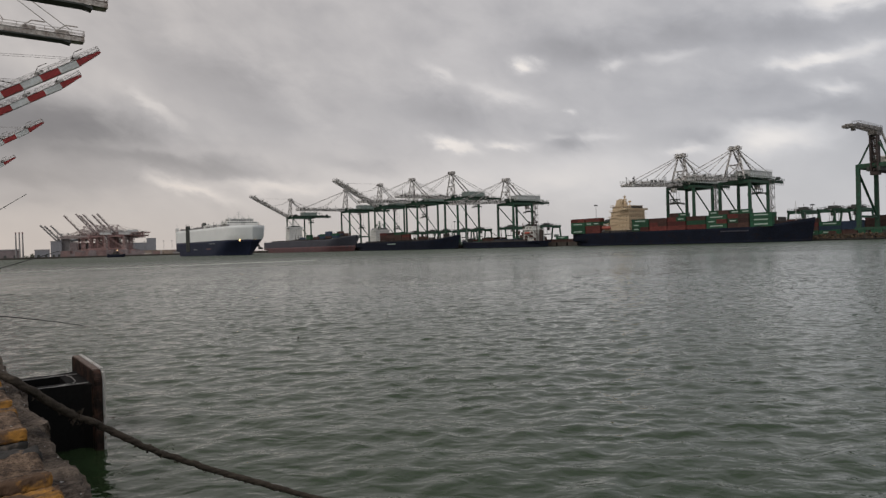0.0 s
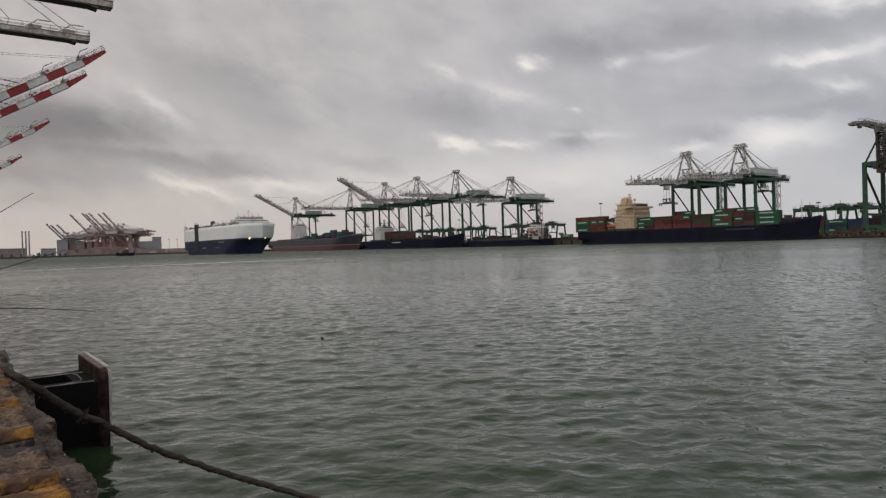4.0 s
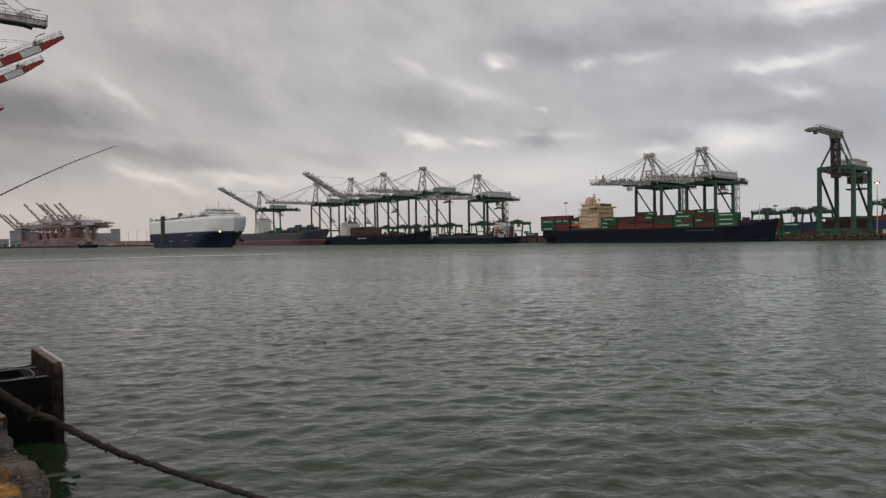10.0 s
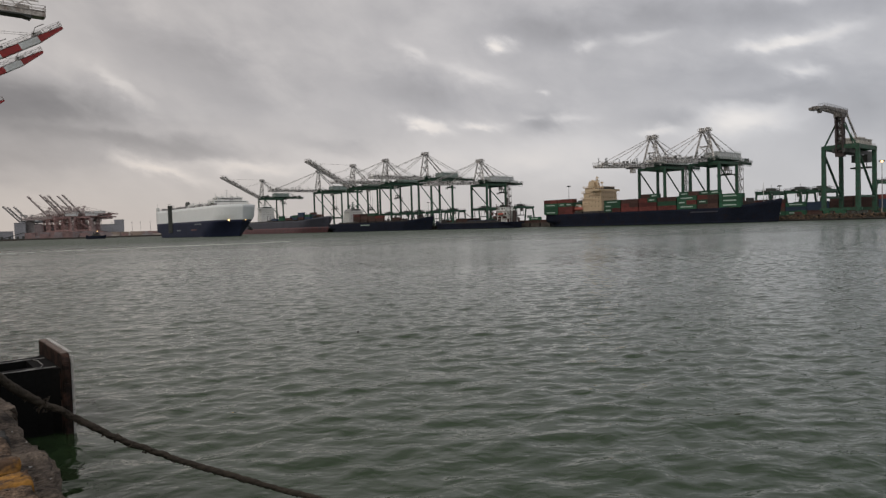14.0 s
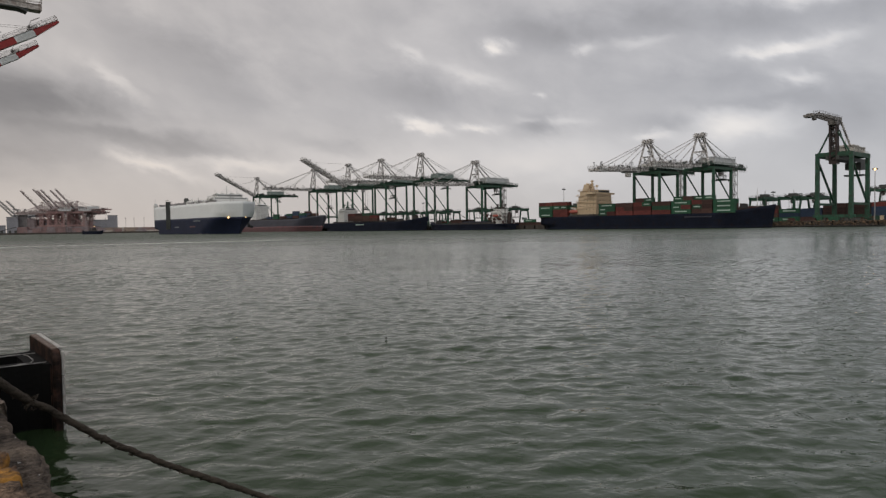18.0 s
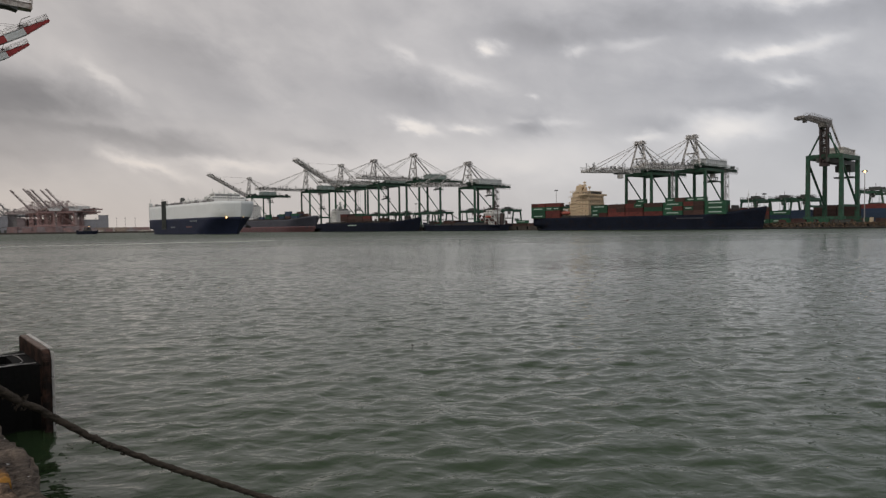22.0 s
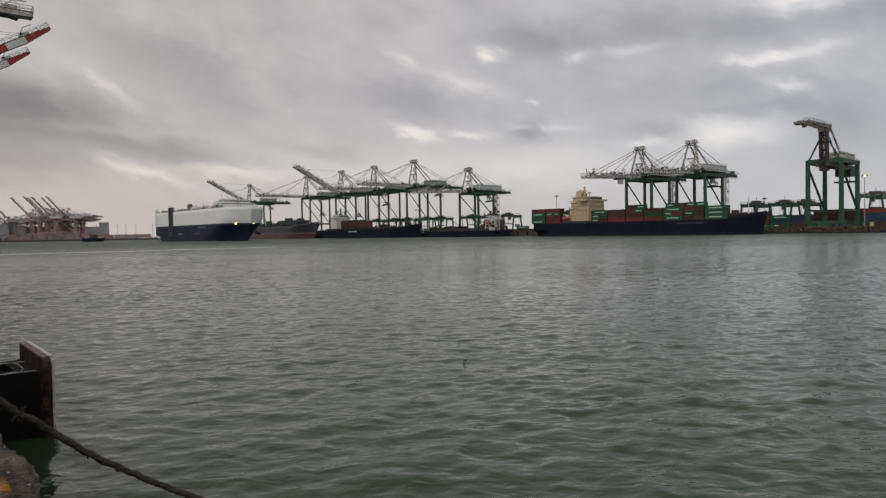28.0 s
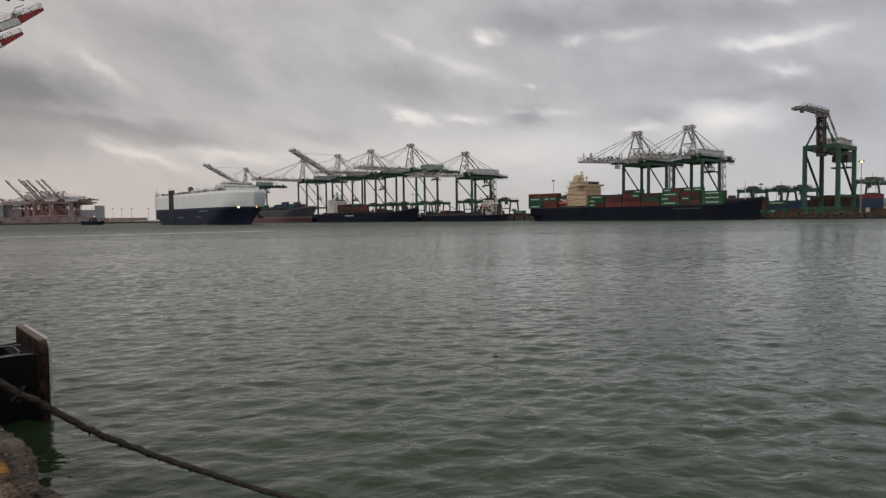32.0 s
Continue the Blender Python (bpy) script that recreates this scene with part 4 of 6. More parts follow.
    part("side_lettering", bm, LETTER_DIM, g)
    bm = bmesh.new()
    box(bm, 96, -15.66, 5.2, 108, -15.52, 6.4)
    part("side_lettering", bm, BOOT_RED, g, "dull red lettering bar")
    bm = bmesh.new()
    for i in range(9):
        box(bm, 104 + i * 1.7, -15.66, 9.9, 105.2 + i * 1.7, -15.4, 10.9)
    part("bow_lettering", bm, LETTER_DIM, g)
    for x, y, z, r in ((159.9, -9.0, 12.3, 0.6), (163.6, 3.1, 12.5, 0.34)):
        bm = bmesh.new()
        bmesh.ops.create_icosphere(bm, subdivisions=2, radius=r)
        bm.transform(Matrix.Translation((x, y, z)))
        part("bow_lamp", bm, LAMP_WARM, g, "glowing warm bow lamp")
    bm = bmesh.new()
    box(bm, 139, 11.0, 6.6, 144, 14.6, 9.4)
    beam(bm, (142, 14.2, 8.6), (143, 16.6, 5.2), 1.2)
    beam(bm, (141.4, 15.2, 5.4), (144.4, 17.4, 5.0), 1.6)
    part("anchor", bm, CRANE_DARK, g)
    bm = bmesh.new()
    r = random.Random(8)
    for i in range(60):
        x, y = r.uniform(6, 150), r.choice((-13.2, -12.0, -9, -4, 3))
        hgt = r.uniform(0.8, 2.6)
        box(bm, x, y - 0.8, 24.6, x + r.uniform(0.8, 3.5), y + 0.8, 24.6 + hgt)
        if i % 3 == 0:
            beam(bm, (x, y, 24.6), (x, y, 27 + r.uniform(0, 3.5)), 0.3)
    for x in (148, 153):
        beam(bm, (x, -2, 24.6), (x, -2, 31.5), 0.35)
        beam(bm, (x, -3.4, 29), (x, -0.6, 29), 0.2)
    tagged(part("deck_fittings", bm, FAR_GREY, g), kind="stuff")
    bm = bmesh.new()
    tube(bm, [(151.5, -2.2, -0.3), (146, -5.6, -0.15), (140, -8.8, -0.15), (128, -13.4, -0.2), (112, -16.2, -0.35)], [0.2, 0.55, 0.45, 0.3, 0.08], 8)
    part("bow_wave", bm, PAD_WHITE, g, "white foam of the bow wave")
    return g


carrier = car_carrier(ship_pose(705, 219))


# ---- moored ships and their cargo ----
def container_mesh(name, material, length=12.2, bars=0):
    """A corrugated box: frame posts and rails round ribbed panels; origin at the middle of its floor."""
    bm = bmesh.new()
    l, w, h = length / 2, 1.22, 2.55
    box(bm, -l + 0.06, -w + 0.06, 0.12, l - 0.06, w - 0.06, h - 0.06)
    for sx in (-1, 1):
        for sy in (-1, 1):
            box(bm, sx * l - 0.1, sy * w - 0.1, 0, sx * l + 0.1, sy * w + 0.1, h)
    for sy in (-1, 1):
        box(bm, -l, sy * w - 0.08, 0, l, sy * w + 0.08, 0.18)
        box(bm, -l, sy * w - 0.08, h - 0.14, l, sy * w + 0.08, h)
        n = int(length / 0.9)
        for i in range(n):
            x = -l + length * (i + 0.5) / n
            box(bm, x - 0.22, sy * (w - 0.02) - 0.03, 0.18, x + 0.22, sy * (w - 0.02) + 0.03, h - 0.14)
    for sx in (-1, 1):
        box(bm, sx * l - 0.08, -w, 0, sx * l + 0.08, w, 0.18)
        box(bm, sx * l - 0.08, -w, h - 0.14, sx * l + 0.08, w, h)
    if bars:
        for sy in (-1, 1):
            box(bm, -l * 0.62, sy * (w + 0.075) - 0.01, 1.0, l * 0.62, sy * (w + 0.075) + 0.01, 1.6, mi=1)
    me = bpy.data.meshes.new(name)
    bm.to_mesh(me)
    bm.free()
    me.materials.append(material)
    if bars:
        me.materials.append(BAR_WHITE)
    return me


BOXES = {
    "green": (container_mesh("container_g", BOX_GREEN, bars=1), "green shipping container with a pale lettering band"),
    "plain": (container_mesh("container_p", BOX_GREEN), "plain green steel shipping container"),
    "red": (container_mesh("container_r", BOX_RED), "dark red steel shipping container"),
    "brown": (container_mesh("container_b", BOX_BROWN), "rust brown steel shipping container"),
    "blue": (container_mesh("container_u", BOX_BLUE), "dark blue steel shipping container"),
    "grey": (container_mesh("container_y", BOX_GREY), "pale grey steel shipping container"),
}
SHORT = {k: container_mesh("container_short", m, 5.98, b) for k, m, b in (("green", BOX_GREEN, 1), ("plain", BOX_GREEN, 0), ("red", BOX_RED, 0), ("brown", BOX_BROWN, 0), ("blue", BOX_BLUE, 0), ("grey", BOX_GREY, 0))}
dice = random.Random(11)


def container(kind, s, a, z, group, turn=90.0, short=False):
    me, label = BOXES[kind]
    if short:
        me, label = SHORT[kind], "short " + label
    ob = new("container", me)
    ob.matrix_world = stand(s, a, z, turn)
    return tagged(ob, label, "container", group)


def pick(weights):
    ks = list(weights)
    return dice.choices(ks, [weights[k] for k in ks])[0]


MIX_SHIP = {"green": 3, "plain": 2, "red": 7, "brown": 2}
MIX_YARD = {"green": 0.6, "plain": 4, "red": 2, "brown": 5, "blue": 2, "grey": 0.3}


def hull_parts(g, length, beamw, draft, deck, hull_mat, boot_mat, boot=1.2, bow_rise=3.0, flip=1, **kw):
    bm = bmesh.new()
    loft(bm, length, beamw, -2.5, boot, **kw)
    part("boot_topping", bm, boot_mat, g, "dull red boot topping")
    bm = bmesh.new()
    loft(bm, length, beamw, boot, deck, sheer=bow_rise, nz=6, **kw)
    part("hull", bm, hull_mat, g)
    bm = bmesh.new()
    fx = length * 0.90
    box(bm, fx, -beamw * 0.16, deck + 0.5, fx + 0.6, beamw * 0.16, deck + bow_rise + 0.9)
    rail(bm, [(fx, -beamw * 0.3, deck + bow_rise * 0.3), (length * 0.985, -beamw * 0.06, deck + bow_rise * 0.9)], 1.1, 2.0, 0.09)
    rail(bm, [(fx, beamw * 0.3, deck + bow_rise * 0.3), (length * 0.985, beamw * 0.06, deck + bow_rise * 0.9)], 1.1, 2.0, 0.09)
    part("breakwater", bm, DECK_DARK, g)
    bm = bmesh.new()
    beam(bm, (length * 0.95, 0, deck + bow_rise * 0.4), (length * 0.95, 0, deck + bow_rise + 9), 0.5, 0.5, 0.2, 0.2, sides=8)
    beam(bm, (length * 0.95, -1.5, deck + bow_rise + 6.5), (length * 0.95, 1.5, deck + bow_rise + 6.5), 0.18)
    part("fore_mast", bm, SHIP_WHITE, g)
    bm = bmesh.new()
    for sy in (-1, 1):
        rail(bm, [(3, sy * (beamw / 2 - 0.4), deck), (length * 0.80, sy * (beamw / 2 - 0.4), deck)], 1.1, 4.0, 0.08)
    part("deck_rail", bm, DECK_DARK, g)
    for i in range(int(length * 0.7 / 14)):
        x = length * 0.12 + i * 14
        bm = bmesh.new()
        box(bm, x, -beamw * 0.42, deck - 0.2, x + 12.6, beamw * 0.42, deck + 1.3)
        part("hatch_cover", bm, DECK_DARK, g)


# feeder with the cream house, beside the two right-hand cranes
feeder = thing("container_ship", ship_pose(316, 376), "black container ship with cream house and stacked deck containers", "ship", "moored ships")
hull_parts(feeder, 156, 27, 8, 8.3, HULL_BLACK, HULL_BLACK, 0.8, 4.2, rake=0.28, flare=0.2, bow=0.2)
deckhouse(feeder, 35.5, 46, 18, 8.5, 5, SHIP_YELLOW, step=2.9, wing=3.2, mast_mat=SHIP_YELLOW, mast_at=0.06)
# stepped engine casing with galleries, ending in the raked funnel
bm = bmesh.new()
for x0, x1, y0, y1, z0, z1 in ((26.0, 36.4, -8.6, 8.6, 7.6, 13.5), (29.2, 36.4, -7.4, 7.4, 13.5, 18.0), (29.6, 36.4, -6.6, 6.6, 18.0, 22.2), (30.2, 36.2, -5.6, 5.6, 22.2, 25.6)):
    box(bm, x0, y0, z0, x1, y1, z1)
    box(bm, x0 - 1.3, y0 - 0.7, z1 - 0.16, x1, y1 + 0.7, z1)
    rail(bm, [(x1, y0 - 0.6, z1), (x0 - 1.2, y0 - 0.6, z1), (x0 - 1.2, y1 + 0.6, z1)], 1.1, 1.8, 0.09)
casing = part("engine_casing", bm, SHIP_YELLOW, feeder, "cream engine casing")
for z in (9.4, 15.0, 19.2):
    panes(casing, 30.2, 35.4, -8.6 + (z > 14) * 1.2 + (z > 18) * 0.8, z, 4, 0.5, 0.6, "y")
bm = bmesh.new()
for k in range(7):
    za, zb = 25.6 + 0.66 * k, 25.6 + 0.66 * (k + 1)
    half = math.sqrt(max(0.04, 1 - (k / 7.5) ** 2)) if k > 3 else 1.0
    box(bm, 30.6 + 0.2 * k, -3.2, za, 30.8 + 0.2 * k + 4.4 * half, 3.2, zb)
for y in (-1.4, 0, 1.4):
    beam(bm, (33.0, y, 29.8), (32.6, y, 31.1), 0.7, sides=8)
part("funnel", bm, SHIP_YELLOW, feeder, "cream funnel with a rounded top")
bm = bmesh.new()
for y in (-9.4, 9.4):
    beam(bm, (24.6, y, 7.6), (24.6, y, 14.6), 0.5)
    beam(bm, (24.6, y, 14.6), (30.5, y, 12.4), 0.4)
box(bm, 21.0, -9.8, 7.6, 26.0, 9.8, 10.4)
part("davit", bm, SHIP_WHITE, feeder, "white davits over a pale deck block")
bm = bmesh.new()
for i in range(14):
    box(bm, 112 + i * 1.2, -13.75, 6.0, 112.9 + i * 1.2, -12.8, 6.8)
part("bow_lettering", bm, HULL_GREY, feeder)
bm = bmesh.new()
tube(bm, [(25, -11, 11.6), (26, -11, 11.6), (29, -11, 11.6), (31.5, -11, 11.6), (32.3, -11, 11.6)], [0.3, 1.1, 1.3, 1.1, 0.3], 10)
part("lifeboat", bm, LIFEBOAT, feeder, "orange-red covered lifeboat")
feeder_bays = [(310, 4, {"red": 1, "green": 5, "plain": 2}), (297, 4, {"red": 1, "green": 5, "plain": 2})]
feeder_bays += [(s, h, MIX_SHIP) for s, h in ((258.5, 3), (245.5, 3), (232.5, 3.6), (219.5, 3))]
feeder_bays += [(s, h, {"green": 6, "red": 2, "brown": 2}) for s, h in ((206.5, 3.6), (193.5, 3.6), (180.5, 3))]
for s, h, mix in feeder_bays:
    for row in range(2):
        tiers = int(h) + (1 if row == 1 and h > int(h) else 0)
        for t in range(tiers):
            if row and t < tiers - 2:
                continue
            k = "red" if (s > 290 and t == tiers - 1) else pick(mix)
            if dice.random() < 0.4:
                container(k, s + 3.06, 363.9 + row * 2.5, 8.4 + 2.55 * t, "containers on the feeder ship", short=True)
                container(k if s > 290 else pick(mix), s - 3.06, 363.9 + row * 2.5, 8.4 + 2.55 * t, "containers on the feeder ship", short=True)
            else:
                container(k, s, 363.9 + row * 2.5, 8.4 + 2.55 * t, "containers on the feeder ship")
# what carries the inner rows
for s, h, mix in feeder_bays:
    x = 316 - s
    bm = bmesh.new()
    box(bm, x - 5.8, -13.3, 8.2, x + 5.8, 10.6, 8.4)
    box(bm, x - 5.8, -10.6, 8.4, x + 5.8, 8.5, 8.4 + 2.55 * ((int(h) - 1) if h > int(h) else int(h) - 2))
    part("hold_cargo", bm, BOX_BROWN, feeder, "brown inner cargo block")

# long grey ship in ballast, red boot topping showing
ballast = thing("container_ship", ship_pose(858, 377), "half-empty grey container ship showing its red boot topping", "ship", "moored ships")
hull_parts(ballast, 216, 30, 8, 13.5, HULL_GREY, BOOT_RED, 5.8, 4.0, rake=0.5)
deckhouse(ballast, 60, 71, 18, 14, 6, SHIP_WHITE, wing=3)
funnel(ballast, 54, 0, 16, 31, HULL_NAVY, 7, 6)
for s, h in ((742, 1), (724, 2), (706, 1), (690, 2), (676, 3), (661, 2)):
    for row in (0, 6):
        for t in range(h):
            container(pick({"blue": 1.4, "brown": 3, "plain": 1}), s, 364.4 + row * 2.5, 14.9 + 2.55 * t, "containers on the half-empty ship")

# dark ship with the white house
coaster = thing("container_ship", ship_pose(622, 377), "dark container ship with white house and red deck containers", "ship", "moored ships")
hull_parts(coaster, 161, 22, 6, 8.0, HULL_BLACK, HULL_BLACK, 1.0, 4.5, rake=0.5)
deckhouse(coaster, 27, 39, 17, 9, 4, SHIP_WHITE, wing=2, mast_mat=CRANE_GREEN)
funnel(coaster, 22, 0, 12, 22, HULL_BLUE, 6, 5)
bm = bmesh.new()
for i in range(10):
    box(bm, 64 + i * 1.5, -11.1, 5.3, 65.1 + i * 1.5, -10.95, 6.3)
part("side_lettering", bm, BAR_WHITE, coaster)
for s, h in ((566, 3), (553, 3), (540, 3), (527, 2), (500, 1)):
    for row in (0,):
        for t in range(h):
            container(pick({"red": 1, "brown": 6, "plain": 1.2}), s, 367.6 + row * 2.5, 9.4 + 2.55 * t, "containers on the dark ship")

# fittings on the decks of the two dark ships
for ship, x0, x1, z, wide in ((coaster, 48, 158, 8.2, 9.6), (ballast, 84, 206, 13.7, 13.6)):
    r = random.Random(int(x1))
    bm = bmesh.new()
    for i in range(70):
        x, y, hh = r.uniform(x0, x1), -r.uniform(0.55, 0.98) * wide * (1 if i % 2 else 0.8), r.uniform(0.6, 3.2)
        y *= min(1.0, (x1 + 12 - x) / 40)
        box(bm, x, y, z, x + r.uniform(0.5, 3.0), y + 1.2, z + hh)
        if i % 4 == 0:
            beam(bm, (x, y, z), (x, y, z + r.uniform(3, 8)), 0.3)
    tagged(part("deck_fittings", bm, DECK_DARK, ship), kind="stuff")

# low cargo ship, house towards the bend
low = thing("cargo_ship", stand(357, 378, 0, 90), "low dark cargo ship with a cluttered white house aft", "ship", "moored ships")
hull_parts(low, 97, 19, 4, 4.4, HULL_BLACK, HULL_BLACK, 1.1, 3.0, rake=0.5)
deckhouse(low, 5, 16, 12, 4.6, 3, SHIP_WHITE, wing=1.0, seen=1, mast_mat=DARK_RED)
bm = bmesh.new()
clut = random.Random(21)
for i in range(22):
    x, y, z = clut.uniform(2, 20), clut.choice((-7, 6.6, 7.2)), 4.4 + clut.choice((0, 2.8, 5.6))
    box(bm, x, y - 0.7, z, x + clut.uniform(0.6, 2.2), y + 0.7, z + clut.uniform(0.6, 2.4))
for x in (3.5, 12, 18.5):
    beam(bm, (x, 4, 4.4), (x, 4, 15 + x * 0.2), 0.4)
    beam(bm, (x, 4, 9), (x + 4, 5, 14), 0.25)
tagged(part("deck_clutter", bm, BOX_BROWN, low), kind="stuff")
bm = bmesh.new()
tube(bm, [(8, 7.2, 10.6), (8.6, 7.2, 10.6), (11, 7.2, 10.6), (13.2, 7.2, 10.6), (13.9, 7.2, 10.6)], [0.2, 0.9, 1.1, 0.9, 0.2], 10)
part("lifeboat", bm, LIFEBOAT, low, "faded orange-red covered lifeboat")
funnel(low, 3, 0, 4.6, 12.5, DARK_RED, 3.5, 3)
bm = bmesh.new()
box(bm, 50, -7, 4.2, 64, 7, 8.0)
box(bm, 48.0, -7.3, 8.0, 64.5, 7.3, 8.3)
for i in range(9):
    box(bm, 50 + 1.7 * i, 7.0, 4.4, 50.3 + 1.7 * i, 7.2, 8.0)
    box(bm, 50 + 1.7 * i, -7.2, 4.4, 50.3 + 1.7 * i, -7.0, 8.0)
part("cargo_block", bm, BOX_BROWN, low, "rust brown deck cargo block")
bm = bmesh.new()
for i in range(3):
    box(bm, 22 + 9.2 * i, -7.5, 4.4, 30.6 + 9.2 * i, 7.5, 6.2)
    beam(bm, (26.3 + 9.2 * i, -7.5, 6.2), (26.3 + 9.2 * i, 7.5, 6.2), 6.0, 1.0)
part("hatch", bm, HULL_GREY, low, "pale grey hatch covers")
for x in (21.5, 48):
    bm = bmesh.new()
    beam(bm, (x, 0, 4.4), (x, 0, 17), 0.8, 0.8, 0.4, 0.4, sides=8)
    beam(bm, (x, 0, 7), (x + 12, 2, 14), 0.4)
    part("derrick", bm, DARK_RED, low)


# tug following the carrier
def tug(m):
    g = thing("tugboat", m, "small dark tugboat with a lit mast lamp", "boat")
    bm = bmesh.new()
    loft(bm, 22, 7.5, -1, 3.6, bow=0.4, sheer=1.2, nz=4, rake=0.4)
    box(bm, 0.1, -3.0, 3.4, 2.2, 3.0, 4.6)
    part("hull", bm, HULL_BLACK, g)
    bm = bmesh.new()
    box(bm, 7, -2.8, 3, 16.5, 2.8, 5.2)
    box(bm, 10.5, -2.2, 5.2, 15.4, 2.2, 7.2)
    box(bm, 10.1, -2.5, 7.2, 15.8, 2.5, 7.45)
    w = part("wheelhouse", bm, DECK_DARK, g)
    panes(w, -2, 2, 15.4, 5.8, 5, 0.6, 0.9, "x")
    panes(w, 11.2, 15.0, -2.2, 5.8, 4, 0.7, 0.9, "y")
    bm = bmesh.new()
    beam(bm, (13, 0, 7.4), (13, 0, 11.2), 0.3, 0.3, 0.15, 0.15, sides=6)
    beam(bm, (13, -1, 10), (13, 1, 10), 0.15)
    part("mast", bm, CRANE_DARK, g)
    funnel(g, 9, 0, 4.6, 7.6, CRANE_DARK, 1.8, 1.6)
    bm = bmesh.new()
    bmesh.ops.create_icosphere(bm, subdivisions=2, radius=0.4)
    bm.transform(Matrix.Translation((13.2, 0, 9.4)))
    part("mast_lamp", bm, LAMP_WARM, g, "glowing warm mast lamp")
    return g


boat = tug(Matrix())


# ---- the old crane with its boom folded up, at the far quay's near end ----
def folded_crane(m):
    g = thing("gantry_crane", m, "old green quay crane with its dark red boom folded up", "crane")
    deck, gauge, h = 36.5, 25.0, 8.3
    for sx in (0, -gauge):
        for sy in (-h, h):
            bm = bmesh.new()
            beam(bm, (sx, sy, 1.2), (sx, sy, deck), 2.1, 1.9, 1.8, 1.7)
            part("leg", bm, CRANE_GREEN, g)
            bm = bmesh.new()
            for k in (-2, 0.7, 3.2):
                box(bm, sx - 0.6, sy + k - 1.1, 0.0, sx + 0.6, sy + k + 1.1, 1.3)
            part("bogie", bm, CRANE_DARK, g)
        bm = bmesh.new()
        beam(bm, (sx, -h, deck - 1), (sx, h, deck - 1), 1.8, 2.4)
        part("cross_beam", bm, CRANE_GREEN, g)
        bm = bmesh.new()
        beam(bm, (sx, -h - 2, 2.4), (sx, h + 2, 2.4), 1.5, 1.6)
        part("sill_beam", bm, CRANE_GREEN, g)
    for sy in (-h, h):
        bm = bmesh.new()
        beam(bm, (0, sy, deck - 1.2), (-gauge - 2, sy, deck - 1.2), 1.4, 2.2)
        part("top_tie", bm, CRANE_GREEN, g)
        bm = bmesh.new()
        beam(bm, (-0.5, sy, deck - 4), (-gauge + 1, sy, 10), 1.3, sides=8)
        part("brace", bm, CRANE_GREEN, g)
        bm = bmesh.new()
        beam(bm, (0, sy, 9), (-gauge, sy, 9), 1.0, 1.2)
        part("portal_beam", bm, CRANE_GREEN, g)
    for sy in (-2.6, 2.6):
        bm = bmesh.new()
        beam(bm, (3, sy, deck - 3.0), (-gauge - 14, sy, deck - 3.0), 1.2, 2.2)
        part("girder", bm, CRANE_DARK, g)
    # upright lattice boom with its outer part folded level over the water
    bm = bmesh.new()
    for sx, sy in ((-1.4, -1.6), (-1.4, 1.6), (1.4, -1.6), (1.4, 1.6)):
        beam(bm, (sx, sy, deck - 5), (sx + 0.9, sy, deck + 17.0), 0.75)
    for i in range(9):
        z0, z1 = deck - 5 + 2.44 * i, deck - 5 + 2.44 * (i + 1)
        e0, e1 = 0.9 * i / 9, 0.9 * (i + 1) / 9
        for sy in (-1.6, 1.6):
            beam(bm, (e0 - 1.4, sy, z0), (e1 + 1.4, sy, z1), 0.5)
            beam(bm, (e0 + 1.4, sy, z0), (e1 - 1.4, sy, z1), 0.4)
            beam(bm, (e0 - 1.4, sy, z0), (e0 + 1.4, sy, z0), 0.5)
        for sx in (-1.4, 1.4):
            beam(bm, (e0 + sx, -1.6, z0), (e1 + sx, 1.6, z1), 0.35)
    box(bm, -1.9, -2.0, deck - 6.2, 2.0, 2.0, deck - 4.5)
    for i in range(5):
        box(bm, -0.4, -0.8, deck - 4 + 4.1 * i, 0.9, 0.8, deck - 2.8 + 4.1 * i)
    part("inner_boom", bm, DARK_RED, g, "dark red lattice boom standing upright")
    bm = bmesh.new()
    crown = [(-4, 17.4), (2, 17.5), (12, 17.6), (24, 17.7), (30, 17.2), (35, 16.4)]
    for sy in (-2, 2):
        for (xa, za), (xb, zb) in zip(crown, crown[1:]):
            beam(bm, (xa, sy, deck + za), (xb, sy, deck + zb), 0.8, 2.3 - 0.036 * (xa + 4), 0.8, 2.3 - 0.036 * (xb + 4))
    for xa, za in crown:
        beam(bm, (xa, -2, deck + za), (xa, 2, deck + za), 0.7)
    rail(bm, [(xa, 2.4, deck + za + 0.8) for xa, za in crown], 1.1, 2.2, 0.1)
    box(bm, 30, -1.6, deck + 16.0, 33, 1.6, deck + 17.6)
    box(bm, 33, -1.2, deck + 15.2, 38, 1.2, deck + 15.9)
    box(bm, 26.4, -0.8, deck + 14.7, 28.4, 0.8, deck + 17.2)
    box(bm, -2.6, -2.1, deck + 14.6, 3.4, 2.1, deck + 17.2)
    for i in range(7):
        box(bm, -2 + 4.6 * i, 1.6, deck + 17.0 + 0.1 * i, -0.6 + 4.6 * i, 2.2, deck + 18.3 + 0.05 * i)
    part("outer_boom", bm, BOOM_WORN, g, "pale grey outer boom folded level")
    for sy in (-1, 1):
        bm = bmesh.new()
        beam(bm, (0.4, sy * h * 0.9, deck), (0.8, sy * 1.9, deck + 11), 0.7)
        part("mast_leg", bm, CRANE_GREEN, g)
        bm = bmesh.new()
        beam(bm, (-3.5, sy * 2, deck + 16.6), (-15, sy * 4, deck + 1), 0.8)
        part("mast_stay", bm, CRANE_PALE, g)
        bm = bmesh.new()
        beam(bm, (-1.5, sy * 2, deck + 12), (-9, sy * 3, deck + 1), 0.45)
